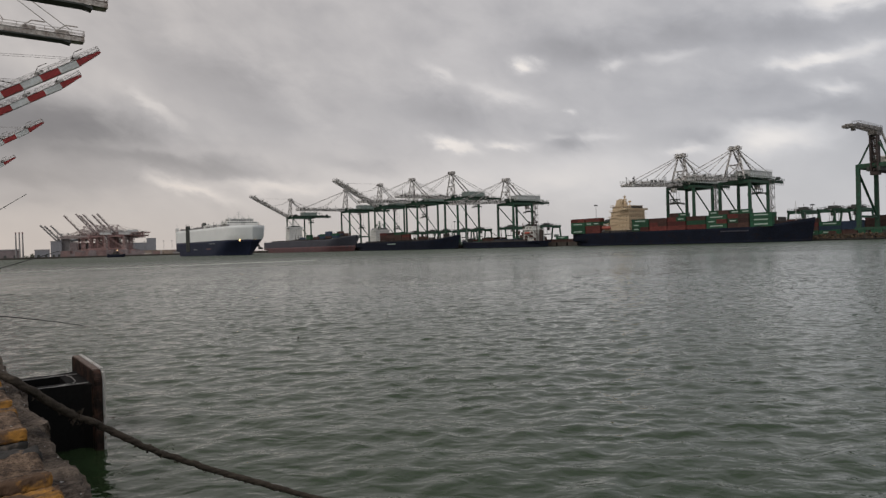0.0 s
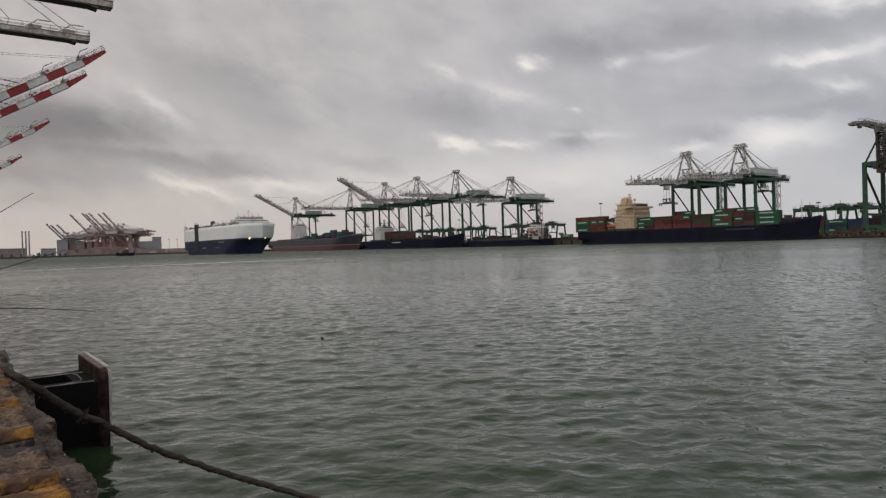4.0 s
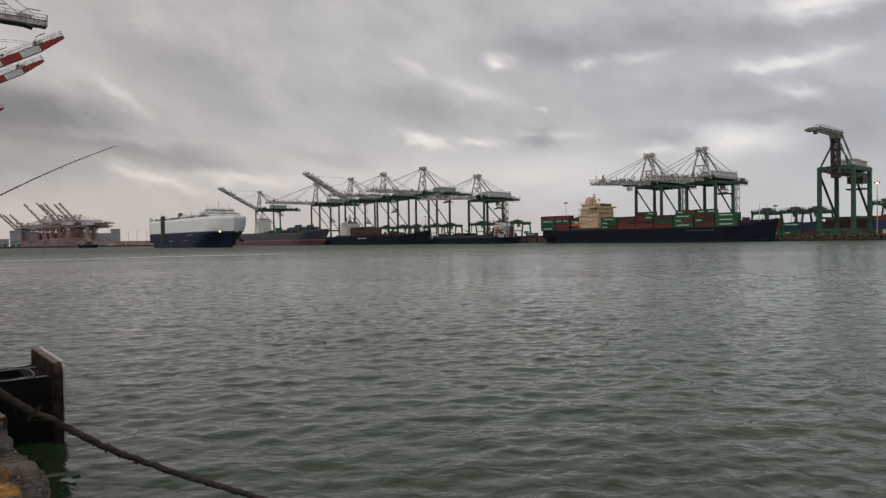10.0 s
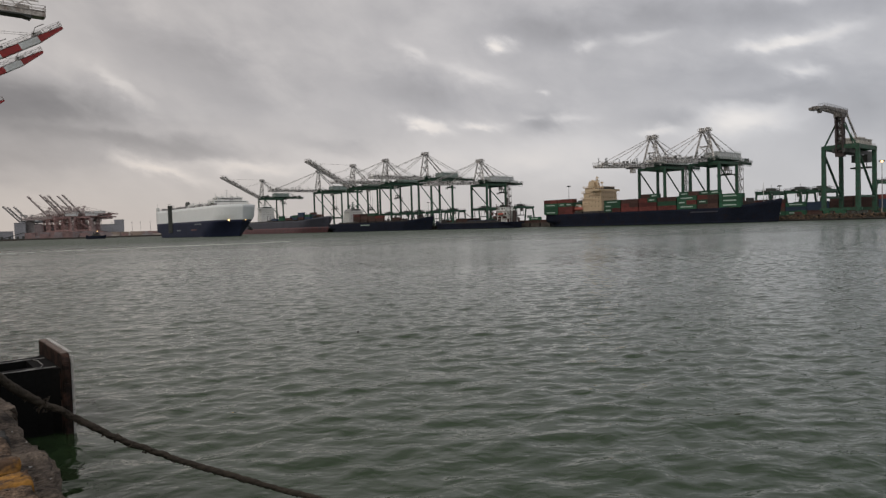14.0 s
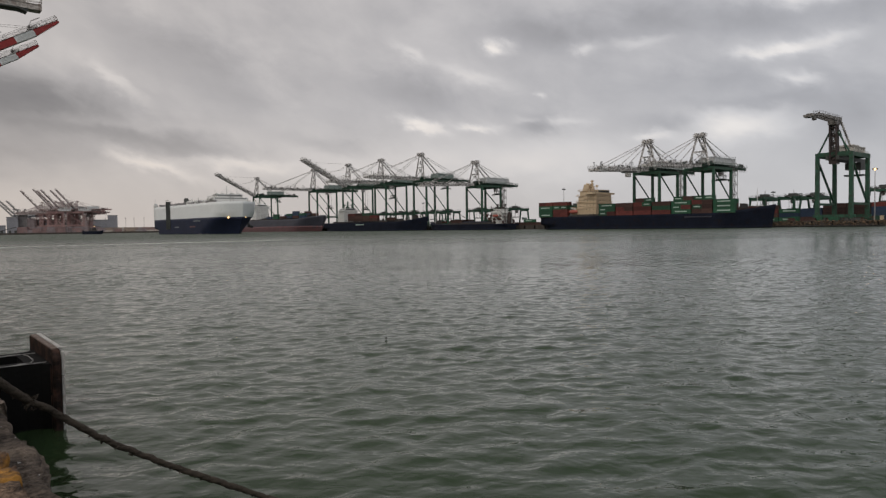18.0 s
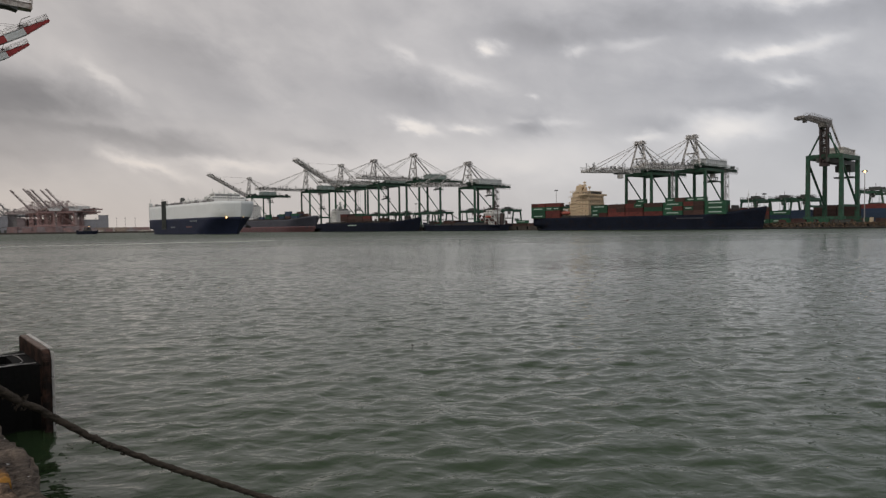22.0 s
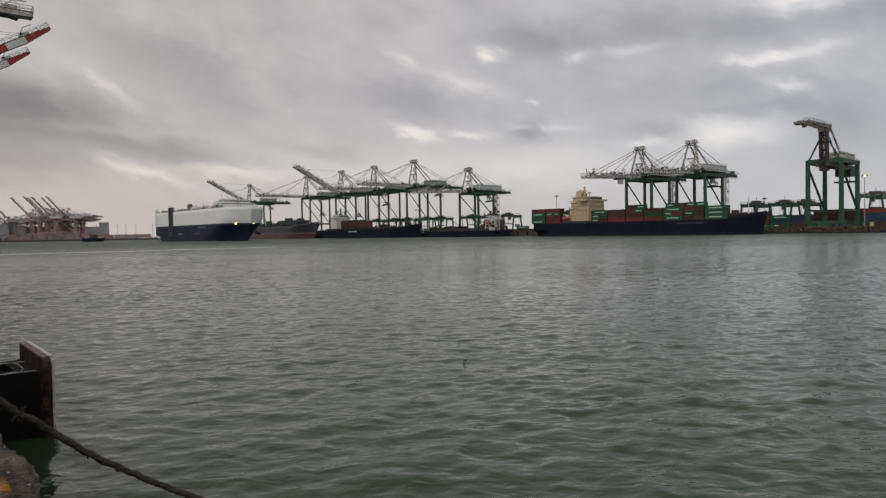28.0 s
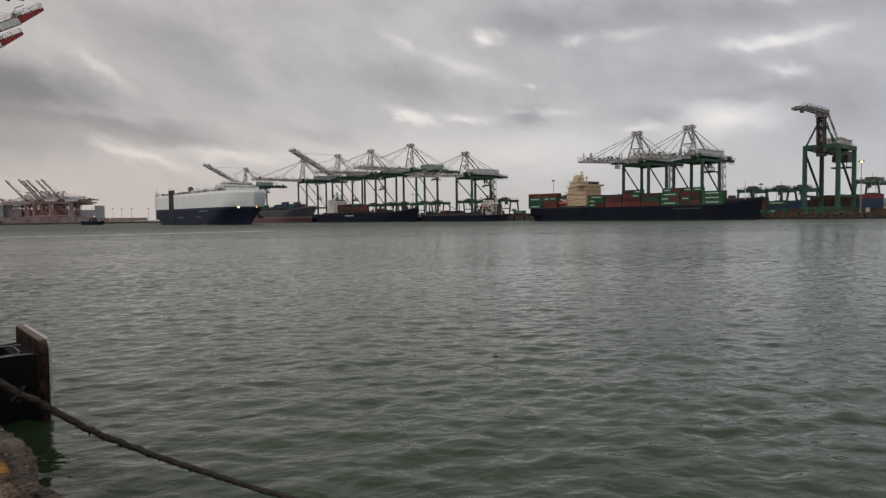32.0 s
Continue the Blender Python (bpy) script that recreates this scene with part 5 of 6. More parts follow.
        part("back_stay", bm, CRANE_GREEN, g)
    bm = bmesh.new()
    box(bm, -gauge - 3, -6, deck, -gauge + 15, 6, deck + 3.4)
    for i in range(8):
        beam(bm, (-gauge - 3 + 2.5 * i, 6.05, deck), (-gauge - 3 + 2.5 * i, 6.05, deck + 3.4), 0.2)
    box(bm, -gauge, -4, deck + 3.8, -gauge + 9, 4, deck + 5.0)
    rail(bm, [(-gauge - 6, 7.0, deck + 0.2), (-gauge + 18, 7.0, deck + 0.2)], 1.2, 2.0, 0.12)
    box(bm, -gauge - 3.4, -6.4, deck + 3.4, -gauge + 15.4, 6.4, deck + 3.8)
    beam(bm, (-gauge - 4, -4, deck + 5), (-gauge - 4, -4, deck + 9.5), 0.3)
    part("machinery_house", bm, HOUSE_WORN, g)
    bm = bmesh.new()
    box(bm, -gauge - 12, -4, deck - 8.0, -gauge - 3, 4, deck - 4.2)
    box(bm, -gauge - 11, -5, deck - 11.5, -gauge - 4, 5, deck - 10.7)
    for y in (-2, 2):
        beam(bm, (-gauge - 8, y, deck - 8.0), (-gauge - 8, y, deck - 11), 0.3)
    part("trolley", bm, CRANE_DARK, g)
    return g


folded_crane(stand(135, FAR_RAIL, FAR_Z, 180))


# ---- container yard behind the far quay ----
def yard_gantry(m, label, high=14.5, span=24.0, long=11.0):
    g = thing("yard_gantry", m, label, "crane", "yard gantry cranes")
    for sx in (-span / 2, span / 2):
        for sy in (-long / 2, long / 2):
            bm = bmesh.new()
            beam(bm, (sx, sy * 1.1, 1.6), (sx, sy * 0.8, high), 1.1, 1.0)
            part("leg", bm, CRANE_GREEN, g)
            bm = bmesh.new()
            beam(bm, (sx - 0.5, sy * 1.1, 0.75), (sx + 0.5, sy * 1.1, 0.75), 1.5, sides=12)
            part("wheel", bm, RUBBER, g)
        bm = bmesh.new()
        beam(bm, (sx, -long * 0.62, 2.0), (sx, long * 0.62, 2.0), 0.9, 1.1)
        part("sill_beam", bm, CRANE_GREEN, g)
        bm = bmesh.new()
        beam(bm, (sx, -long * 0.42, high), (sx, long * 0.42, high), 1.0, 1.4)
        part("cross_beam", bm, CRANE_GREEN, g)
    for sy in (-long * 0.4, long * 0.4):
        bm = bmesh.new()
        beam(bm, (-span / 2 - 1.5, sy, high + 0.9), (span / 2 + 1.5, sy, high + 0.9), 1.1, 1.7)
        part("girder", bm, CRANE_GREEN, g)
    bm = bmesh.new()
    rail(bm, [(-span / 2, -long * 0.48, high + 1.8), (span / 2, -long * 0.48, high + 1.8)], 1.2, 3, 0.1)
    rail(bm, [(-span / 2, long * 0.48, high + 1.8), (span / 2, long * 0.48, high + 1.8)], 1.2, 3, 0.1)
    part("walkway", bm, CRANE_DARK, g)
    bm = bmesh.new()
    box(bm, -3.5, -long * 0.42, high + 1.8, 2.5, long * 0.42, high + 2.6)
    box(bm, -2, -long * 0.2, high + 2.6, 1, long * 0.25, high + 4.0)
    box(bm, -3.2, -long * 0.38, high + 2.6, -2.2, -long * 0.1, high + 3.5)
    rail(bm, [(-3.5, -long * 0.42, high + 2.6), (2.5, -long * 0.42, high + 2.6), (2.5, long * 0.42, high + 2.6), (-3.5, long * 0.42, high + 2.6)], 1.1, 1.6, 0.1)
    beam(bm, (0, 0, high + 4), (0, 0, high + 6.2), 0.2)
    part("trolley", bm, CRANE_DARK, g)
    bm = bmesh.new()
    box(bm, span / 2 - 1.0, -2.2, high * 0.35, span / 2 + 1.2, 2.2, high * 0.35 + 2.4)
    box(bm, -span / 2 - 1.2, -1.8, high * 0.3, -span / 2 + 0.8, 1.8, high * 0.3 + 2.0)
    part("engine_house", bm, HOUSE_GREEN, g)
    bm = bmesh.new()
    box(bm, -3.4, -3, high - 6.8, 2.4, 3, high - 6)
    for x in (-2.5, 1.5):
        for y in (-2, 2):
            beam(bm, (x, y, high + 1.9), (x, y, high - 6), 0.14)
    part("spreader", bm, CRANE_DARK, g)
    bm = bmesh.new()
    box(bm, 3, 1, high - 2.6, 5, 3.4, high + 1.9)
    part("cab", bm, CRANE_PALE, g)
    return g


for s, a in ((201, 462), (184, 466), (172, 470)):
    yard_gantry(stand(s, a, FAR_Z), "green rubber-tyred yard gantry crane over container rows")
yard_gantry(stand(136, 484, FAR_Z, 8), "broad green yard gantry crane with dark trolley", 18.0, 40.0, 14.0)
for s, a in ((470, 452), (447, 455), (428, 458), (360, 462), (345, 460), (628, 452), (600, 455), (572, 452), (545, 457), (518, 453)):
    yard_gantry(stand(s, a, FAR_Z), "green rubber-tyred yard gantry crane over container rows", 14.0)
for s0, s1, a, hs in ((72, 215, 436, (3, 4, 4, 4)), (215, 330, 440, (3, 4, 2)), (330, 480, 440, (1, 2, 2, 0)), (480, 800, 440, (1, 2, 1, 3))):
    s = s0
    while s < s1:
        k0 = pick(MIX_YARD)
        for t in range(dice.choice(hs)):
            container(k0 if dice.random() < 0.5 else pick(MIX_YARD), s, a, FAR_Z + 2.55 * t, "containers in the yard")
        s += 12.8


def lamp_mast(s, a, high, lit=False):
    g = thing("lamp_mast", stand(s, a, FAR_Z), "tall grey floodlight mast" + (" with a lit lamp" if lit else " with a ring of lamps"), "lamp mast", "yard lamp masts")
    bm = bmesh.new()
    beam(bm, (0, 0, 0), (0, 0, high), 0.6, 0.6, 0.28, 0.28, sides=8)
    part("pole", bm, FAR_GREY, g)
    bm = bmesh.new()
    beam(bm, (0, 0, high), (0, 0, high + 0.5), 1.5, sides=10)
    for i in range(6):
        c = (1.05 * math.cos(i * 1.047), 1.05 * math.sin(i * 1.047))
        box(bm, c[0] - 0.3, c[1] - 0.3, high - 0.4, c[0] + 0.3, c[1] + 0.3, high + 0.3)
    part("lamp_ring", bm, CRANE_DARK, g)
    if lit:
        bm = bmesh.new()
        bmesh.ops.create_icosphere(bm, subdivisions=2, radius=0.55)
        bm.transform(Matrix.Translation((-1.3, -0.4, high - 0.3)))
        part("lamp", bm, LAMP_WARM, g, "glowing warm floodlight")


for s, a, hgt, lit in ((340, 420, 28, False), (119, 405, 27, True), (530, 430, 24, False), (760, 440, 24, False), (199, 470, 20, False), (450, 436, 22, False)):
    lamp_mast(s, a, hgt, lit)

# apron clutter and fenders along the far quay
for i in range(86):
    s = 50 + i * 10.5
    bm = bmesh.new()
    beam(bm, (0, 0, 0.2), (0, 0, 2.7), 0.9, 1.6, sides=8)
    ob = part("quay_fender", bm, RUBBER)
    ob.matrix_world = stand(s, FAR_EDGE - 0.42, 0)
    tagged(ob, "black rubber fender on the far quay wall", "fender", "far quay fenders")
crates = random.Random(5)
for i in range(46):
    s, a = crates.uniform(70, 158), crates.uniform(391.5, 393) if i % 2 else crates.uniform(398, 428)
    l, w, h = crates.uniform(1.5, 6), crates.uniform(1, 2.4), crates.uniform(0.8, 2.6)
    bm = bmesh.new()
    box(bm, -l / 2, -w / 2, 0, l / 2, w / 2, h)
    box(bm, -l / 2 - 0.08, -w / 2 - 0.08, h - 0.2, l / 2 + 0.08, w / 2 + 0.08, h)
    for k in (-0.3, 0, 0.3):
        box(bm, l * k - 0.06, -w / 2 - 0.05, 0, l * k + 0.06, w / 2 + 0.05, h - 0.2)
    ob = part("cargo_crate", bm, (RUBBLE, BOX_BROWN, SHIP_YELLOW, BOX_GREEN)[i % 4])
    ob.matrix_world = stand(s, a, FAR_Z, 90 + crates.uniform(-8, 8))
    tagged(ob, "weathered cargo crate on the far quay apron", "crate", "apron crates")


# ---- terminal at the channel's end ----
def bearing(az, dist, z=0.0, rz=202.0):
    a = radians(az)
    return pose(dist * math.sin(a), dist * math.cos(a), z, 0, 0, rz)


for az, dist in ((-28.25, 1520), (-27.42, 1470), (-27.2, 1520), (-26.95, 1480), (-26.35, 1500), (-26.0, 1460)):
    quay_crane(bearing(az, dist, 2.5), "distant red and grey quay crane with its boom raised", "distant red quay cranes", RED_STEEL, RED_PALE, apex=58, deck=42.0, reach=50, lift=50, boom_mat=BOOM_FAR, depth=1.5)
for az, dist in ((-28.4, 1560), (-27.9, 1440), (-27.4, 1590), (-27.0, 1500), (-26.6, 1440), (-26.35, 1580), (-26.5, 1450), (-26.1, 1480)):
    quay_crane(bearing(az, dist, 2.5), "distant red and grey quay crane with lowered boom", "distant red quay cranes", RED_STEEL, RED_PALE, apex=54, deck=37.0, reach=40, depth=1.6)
# extra row added to thicken the hazy mass, in haze-toned steel
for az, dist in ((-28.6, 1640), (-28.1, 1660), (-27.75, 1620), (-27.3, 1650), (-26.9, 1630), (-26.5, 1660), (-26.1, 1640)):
    quay_crane(bearing(az, dist, 2.5), "distant hazy rose-grey quay crane with lowered boom", "distant hazy quay cranes", BOX_HAZE_ROSE, RED_PALE, apex=55, deck=38.0, reach=36, depth=1.6, stairs=False)
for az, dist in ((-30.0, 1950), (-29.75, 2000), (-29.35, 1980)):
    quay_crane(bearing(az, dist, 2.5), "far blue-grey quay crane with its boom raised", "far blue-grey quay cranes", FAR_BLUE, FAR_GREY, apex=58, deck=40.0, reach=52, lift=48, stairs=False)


def shed(az, dist, w, d, h, material, label, roof=2.0, name="warehouse"):
    g = thing(name, bearing(az, dist, 2.5, -az), label, "building")
    bm = bmesh.new()
    box(bm, -w / 2, 0, 0, w / 2, d, h)
    part("wall", bm, material, g)
    for i in range(int(w / 6) + 1):
        bm = bmesh.new()
        box(bm, -w / 2 + 6 * i - 0.2, -0.25, 0, -w / 2 + 6 * i + 0.2, 0, h)
        part("pilaster", bm, material, g)
    bm = bmesh.new()
    v = [bm.verts.new(c) for c in ((-w / 2 - 0.6, -0.8, h), (w / 2 + 0.6, -0.8, h), (w / 2 + 0.6, d + 0.8, h), (-w / 2 - 0.6, d + 0.8, h), (-w / 2 - 0.6, d / 2, h + roof), (w / 2 + 0.6, d / 2, h + roof))]
    for f in ((0, 1, 5, 4), (2, 3, 4, 5), (0, 4, 3), (1, 2, 5), (3, 2, 1, 0)):
        bm.faces.new([v[i] for i in f])
    part("roof", bm, FAR_GREY, g)
    for i in range(max(2, int(w / 14))):
        bm = bmesh.new()
        x = -w / 2 + w * (i + 0.5) / max(2, int(w / 14))
        box(bm, x - 2.2, -0.35, 0.05, x + 2.2, -0.28, min(5.0, h * 0.6))
        part("door", bm, CRANE_DARK, g)


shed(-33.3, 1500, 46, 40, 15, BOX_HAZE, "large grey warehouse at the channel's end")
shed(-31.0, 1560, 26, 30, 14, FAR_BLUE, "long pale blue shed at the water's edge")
# backdrop blocks filling gaps behind the cranes, haze put into their colours
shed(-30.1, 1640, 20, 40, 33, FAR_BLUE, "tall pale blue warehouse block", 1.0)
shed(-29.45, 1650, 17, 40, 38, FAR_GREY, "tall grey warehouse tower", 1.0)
shed(-28.95, 1630, 14, 40, 30, BOX_HAZE, "rose-grey warehouse block, haze put into its colour", 1.0)
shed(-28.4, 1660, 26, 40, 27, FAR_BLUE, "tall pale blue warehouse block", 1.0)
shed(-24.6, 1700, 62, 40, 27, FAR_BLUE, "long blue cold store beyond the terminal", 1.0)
shed(-23.6, 1700, 20, 20, 37, FAR_BLUE, "square blue-grey silo tower", 0.6, "silo_tower")
for az in (-32.62, -32.4, -32.2):
    g = thing("chimney", bearing(az, 1500, 2.5), "tall thin grey power station chimney", "chimney", "distant chimneys")
    bm = bmesh.new()
    beam(bm, (0, 0, 0), (0, 0, 48), 3.2, 3.2, 2.2, 2.2, sides=12)
    part("shaft", bm, FAR_GREY, g)
    bm = bmesh.new()
    beam(bm, (0, 0, 46.5), (0, 0, 48.6), 2.8, sides=12)
    part("crown", bm, RED_STEEL, g)
far_dice = random.Random(3)
stacks = {PALE_BOX: bmesh.new(), BOX_HAZE_ROSE: bmesh.new(), BOX_HAZE: bmesh.new(), YARD_PALE: bmesh.new(), FAR_GREY: bmesh.new()}
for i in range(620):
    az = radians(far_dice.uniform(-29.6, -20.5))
    bm = stacks[far_dice.choice((BOX_HAZE_ROSE, BOX_HAZE_ROSE, BOX_HAZE, BOX_HAZE) if az < radians(-24.5) else (YARD_PALE, BOX_HAZE_ROSE, BOX_HAZE, FAR_GREY, PALE_BOX))]
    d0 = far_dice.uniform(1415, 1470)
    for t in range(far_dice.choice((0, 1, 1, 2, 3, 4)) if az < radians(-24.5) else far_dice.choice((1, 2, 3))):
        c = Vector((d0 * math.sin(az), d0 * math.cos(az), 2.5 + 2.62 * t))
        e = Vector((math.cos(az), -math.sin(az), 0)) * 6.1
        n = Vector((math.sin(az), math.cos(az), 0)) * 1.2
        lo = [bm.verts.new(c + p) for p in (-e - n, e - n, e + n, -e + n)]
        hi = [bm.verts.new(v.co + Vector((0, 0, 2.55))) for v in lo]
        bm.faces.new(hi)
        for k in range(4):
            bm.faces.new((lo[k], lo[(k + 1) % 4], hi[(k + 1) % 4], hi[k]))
# taller stacks added behind, standing in for haze between the crane legs
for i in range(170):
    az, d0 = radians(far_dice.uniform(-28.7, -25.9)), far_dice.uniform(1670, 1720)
    bm = stacks[far_dice.choice((BOX_HAZE_ROSE, BOX_HAZE, BOX_HAZE, FAR_GREY))]
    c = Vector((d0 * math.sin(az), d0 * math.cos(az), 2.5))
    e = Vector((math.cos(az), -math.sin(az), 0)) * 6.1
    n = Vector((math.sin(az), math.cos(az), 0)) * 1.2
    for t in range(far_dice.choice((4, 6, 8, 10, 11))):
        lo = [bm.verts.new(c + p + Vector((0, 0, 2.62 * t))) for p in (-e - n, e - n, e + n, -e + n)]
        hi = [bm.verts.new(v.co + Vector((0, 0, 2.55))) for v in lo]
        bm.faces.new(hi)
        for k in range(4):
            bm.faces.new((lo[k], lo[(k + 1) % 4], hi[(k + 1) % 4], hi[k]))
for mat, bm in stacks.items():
    tagged(part("container_stacks", bm, mat), "distant stacked containers, haze painted into their colours", "containers", kind="stuff")


def scrub(az0, az1, dist, n, high):
    """A belt of low bushes, many small leafy clumps."""
    bm = bmesh.new()
    r = random.Random(int(dist))
    for i in range(n):
        az = radians(r.uniform(az0, az1))
        dd = dist + r.uniform(-25, 25)
        h = high * r.uniform(0.3, 1.0) * (0.7 + 0.5 * math.sin(az * 90))
        c = Vector((dd * math.sin(az), dd * math.cos(az), 2.5 + h * 0.4))
        for k in range(5):
            q = c + Vector((r.uniform(-4, 4), r.uniform(-4, 4), r.uniform(-0.4, 0.6) * h))
            s = h * r.uniform(0.25, 0.5)
            vs = [bm.verts.new(q + Vector((r.uniform(-1, 1), r.uniform(-1, 1), r.uniform(-1, 1))).normalized() * s * r.uniform(0.6, 1.2)) for _ in range(6)]
            bmesh.ops.convex_hull(bm, input=vs)
    return tagged(part("bushes", bm, SCRUB), "belt of dark green bushes and trees on the far shore", "bushes", kind="stuff")


scrub(-25.0, -17.0, 1560, 70, 7)
scrub(-35.5, -31.0, 1600, 60, 8)

# pale lamp masts over the strip beyond the terminal
for az in (-25.1, -24.9, -24.1, -23.4, -22.7, -22.1, -21.4, -20.2, -18.9):
    g = thing("lamp_mast", bearing(az, 1480, 2.5), "distant pale floodlight mast above the yard", "lamp mast", "distant lamp masts")
    bm = bmesh.new()
    beam(bm, (0, 0, 0), (0, 0, 26), 0.9, 0.9, 0.5, 0.5, sides=6)
    part("pole", bm, FAR_GREY, g)
    bm = bmesh.new()
    beam(bm, (0, 0, 26), (0, 0, 27), 2.8, sides=8)
    part("lamp_ring", bm, FAR_GREY, g)

# boulders and rubble along the foot of the far quay's near end
r = random.Random(31)
bm = bmesh.new()
for i in range(800):
    s, k = r.uniform(40, 172), r.random()
    q = site(s, FAR_EDGE - 4.5 * k + 0.4, 2.9 * (1 - k) + r.uniform(-0.2, 0.5))
    w = r.uniform(0.25, 0.8)
    vs = [bm.verts.new(q + Vector((r.gauss(0, 1), r.gauss(0, 1), r.gauss(0, 0.7))).normalized() * w * r.uniform(0.7, 1.2)) for _ in range(8)]
    bmesh.ops.convex_hull(bm, input=vs)
tagged(part("boulders", bm, RUBBLE), "brown rubble and boulders along the far quay's foot", "rocks", kind="stuff")


# floating timbers before the rubble
for i in range(10):
    bm = bmesh.new()
    for k in (-0.45, 0.45):
        beam(bm, (k, -6.2, 0.12), (k, 6.2, 0.12), 0.8, 0.75, sides=8)
    for y in (-4.5, 0, 4.5):
        box(bm, -1.0, y - 0.25, 0.4, 1.0, y + 0.25, 0.65)
    ob = part("fender_timber", bm, KERB_BLACK)
    ob.matrix_world = stand(48 + 13.4 * i, FAR_EDGE - 5.6, 0.1, 0.8 * math.sin(i * 2.1))
    tagged(ob, "dark tarred timbers floating before the rubble", "timber", "floating timbers")

# foam left by the ships' wake
bm = bmesh.new()
rows = []
for i in range(61):
    t = i / 60
    c = Vector((-104 + 70 * t + 0.8 * math.sin(i * 0.5), 126 + 56 * t + 1.6 * math.sin(i * 0.31 + 1) + 0.5 * math.sin(i * 1.7), 0))
    w = 1.0 * math.sin(math.pi * min(0.97, t + 0.03)) ** 0.4 * (1 + 0.5 * math.sin(i * 0.9)) * (0.75 + 0.5 * math.sin(i * 2.3 + 1) ** 2)
    n = Vector((-0.62, 0.78, 0))
    rows.append([bm.verts.new(c + n * (w * k) + Vector((0, 0, z))) for k, z in ((-1, -0.12), (-0.6, 0.05), (0, 0.09), (0.6, 0.05), (1, -0.12))])
for a, b in zip(rows, rows[1:]):
    for k in range(4):
        bm.faces.new((a[k], b[k], b[k + 1], a[k + 1])).smooth = True
tagged(part("wake_foam", bm, SLICK), "thin pale line of foam left by a wake", "foam", kind="stuff")


# ---- the near quay's edge ----
def rough_box(x0, y0, z0, x1, y1, z1, cell=0.06, amp=0.02, freq=3.0, seed=0.0, amp2=0.006):
    """A broken-edged block of cast concrete: a box cut into small faces and roughened."""
    bm = bmesh.new()
    n = [max(1, int(round(d / cell))) for d in (x1 - x0, y1 - y0, z1 - z0)]
    vs = {}

    def vert(i, j, k):
        if (i, j, k) not in vs:
            p = Vector((x0 + (x1 - x0) * i / n[0], y0 + (y1 - y0) * j / n[1], z0 + (z1 - z0) * k / n[2]))
            edge = sum((i in (0, n[0]), j in (0, n[1]), k in (0, n[2])))
            o = Vector((seed, seed * 1.7, -seed))
            d = noise.noise_vector(p * freq + o) * amp + noise.noise_vector(p * freq * 5 + o) * amp2
            if edge > 1:
                c = Vector(((x0 + x1) / 2, (y0 + y1) / 2, (z0 + z1) / 2))
                d += (c - p).normalized() * (amp * (0.5 + 1.6 * abs(noise.noise(p * freq * 2 + o))))
            vs[(i, j, k)] = bm.verts.new(p + d)
        return vs[(i, j, k)]

    for ax in range(3):
        u, v = (ax + 1) % 3, (ax + 2) % 3
        for side in (0, n[ax]):
            for i in range(n[u]):
                for j in range(n[v]):
                    q = []
                    for di, dj in ((0, 0), (1, 0), (1, 1), (0, 1)):
                        c = [0, 0, 0]
                        c[ax], c[u], c[v] = side, i + di, j + dj
                        q.append(vert(*c))
                    f = bm.faces.new(q if side else q[::-1])
                    f.smooth = True
    return bm


EDGE_POSE = nstand(0, 0, 0)
for y0, y1, cell in ((-4.0, -0.02, 0.2), (0.0, 2.6, 0.045), (2.62, 5.0, 0.03), (5.02, 8.0, 0.04), (8.02, 12.0, 0.08), (12.02, 60.0, 0.6), (60.02, 699, 30)):
    bm = rough_box(0.02, y0, QUAY_Z - 0.55, 0.545, y1, QUAY_Z + 0.005, cell, 0.075, 1.9, y0, 0.018)
    ob = part("quay_ledge", bm, CONCRETE)
    ob.matrix_world = EDGE_POSE
    tagged(ob, "broken-edged concrete ledge along the quay", "quay edge", kind="structure")
    bm = bmesh.new()
    box(bm, 0.30, y0, -3.5, 0.42, y1, QUAY_Z - 0.5)
    ob = part("quay_wall", bm, CONCRETE)
    ob.matrix_world = EDGE_POSE
    tagged(ob, "dark stained concrete quay wall", "wall", kind="structure")
kerb_ends = [(0.55, 1.2), (1.4, 2.1), (2.3, 2.98), (3.12, 3.68), (4.02, 4.72), (4.9, 5.55), (5.72, 6.35), (6.5, 7.15), (7.3, 8.1), (8.3, 9.2), (9.4, 10.3)]
KERB_H = 0.185
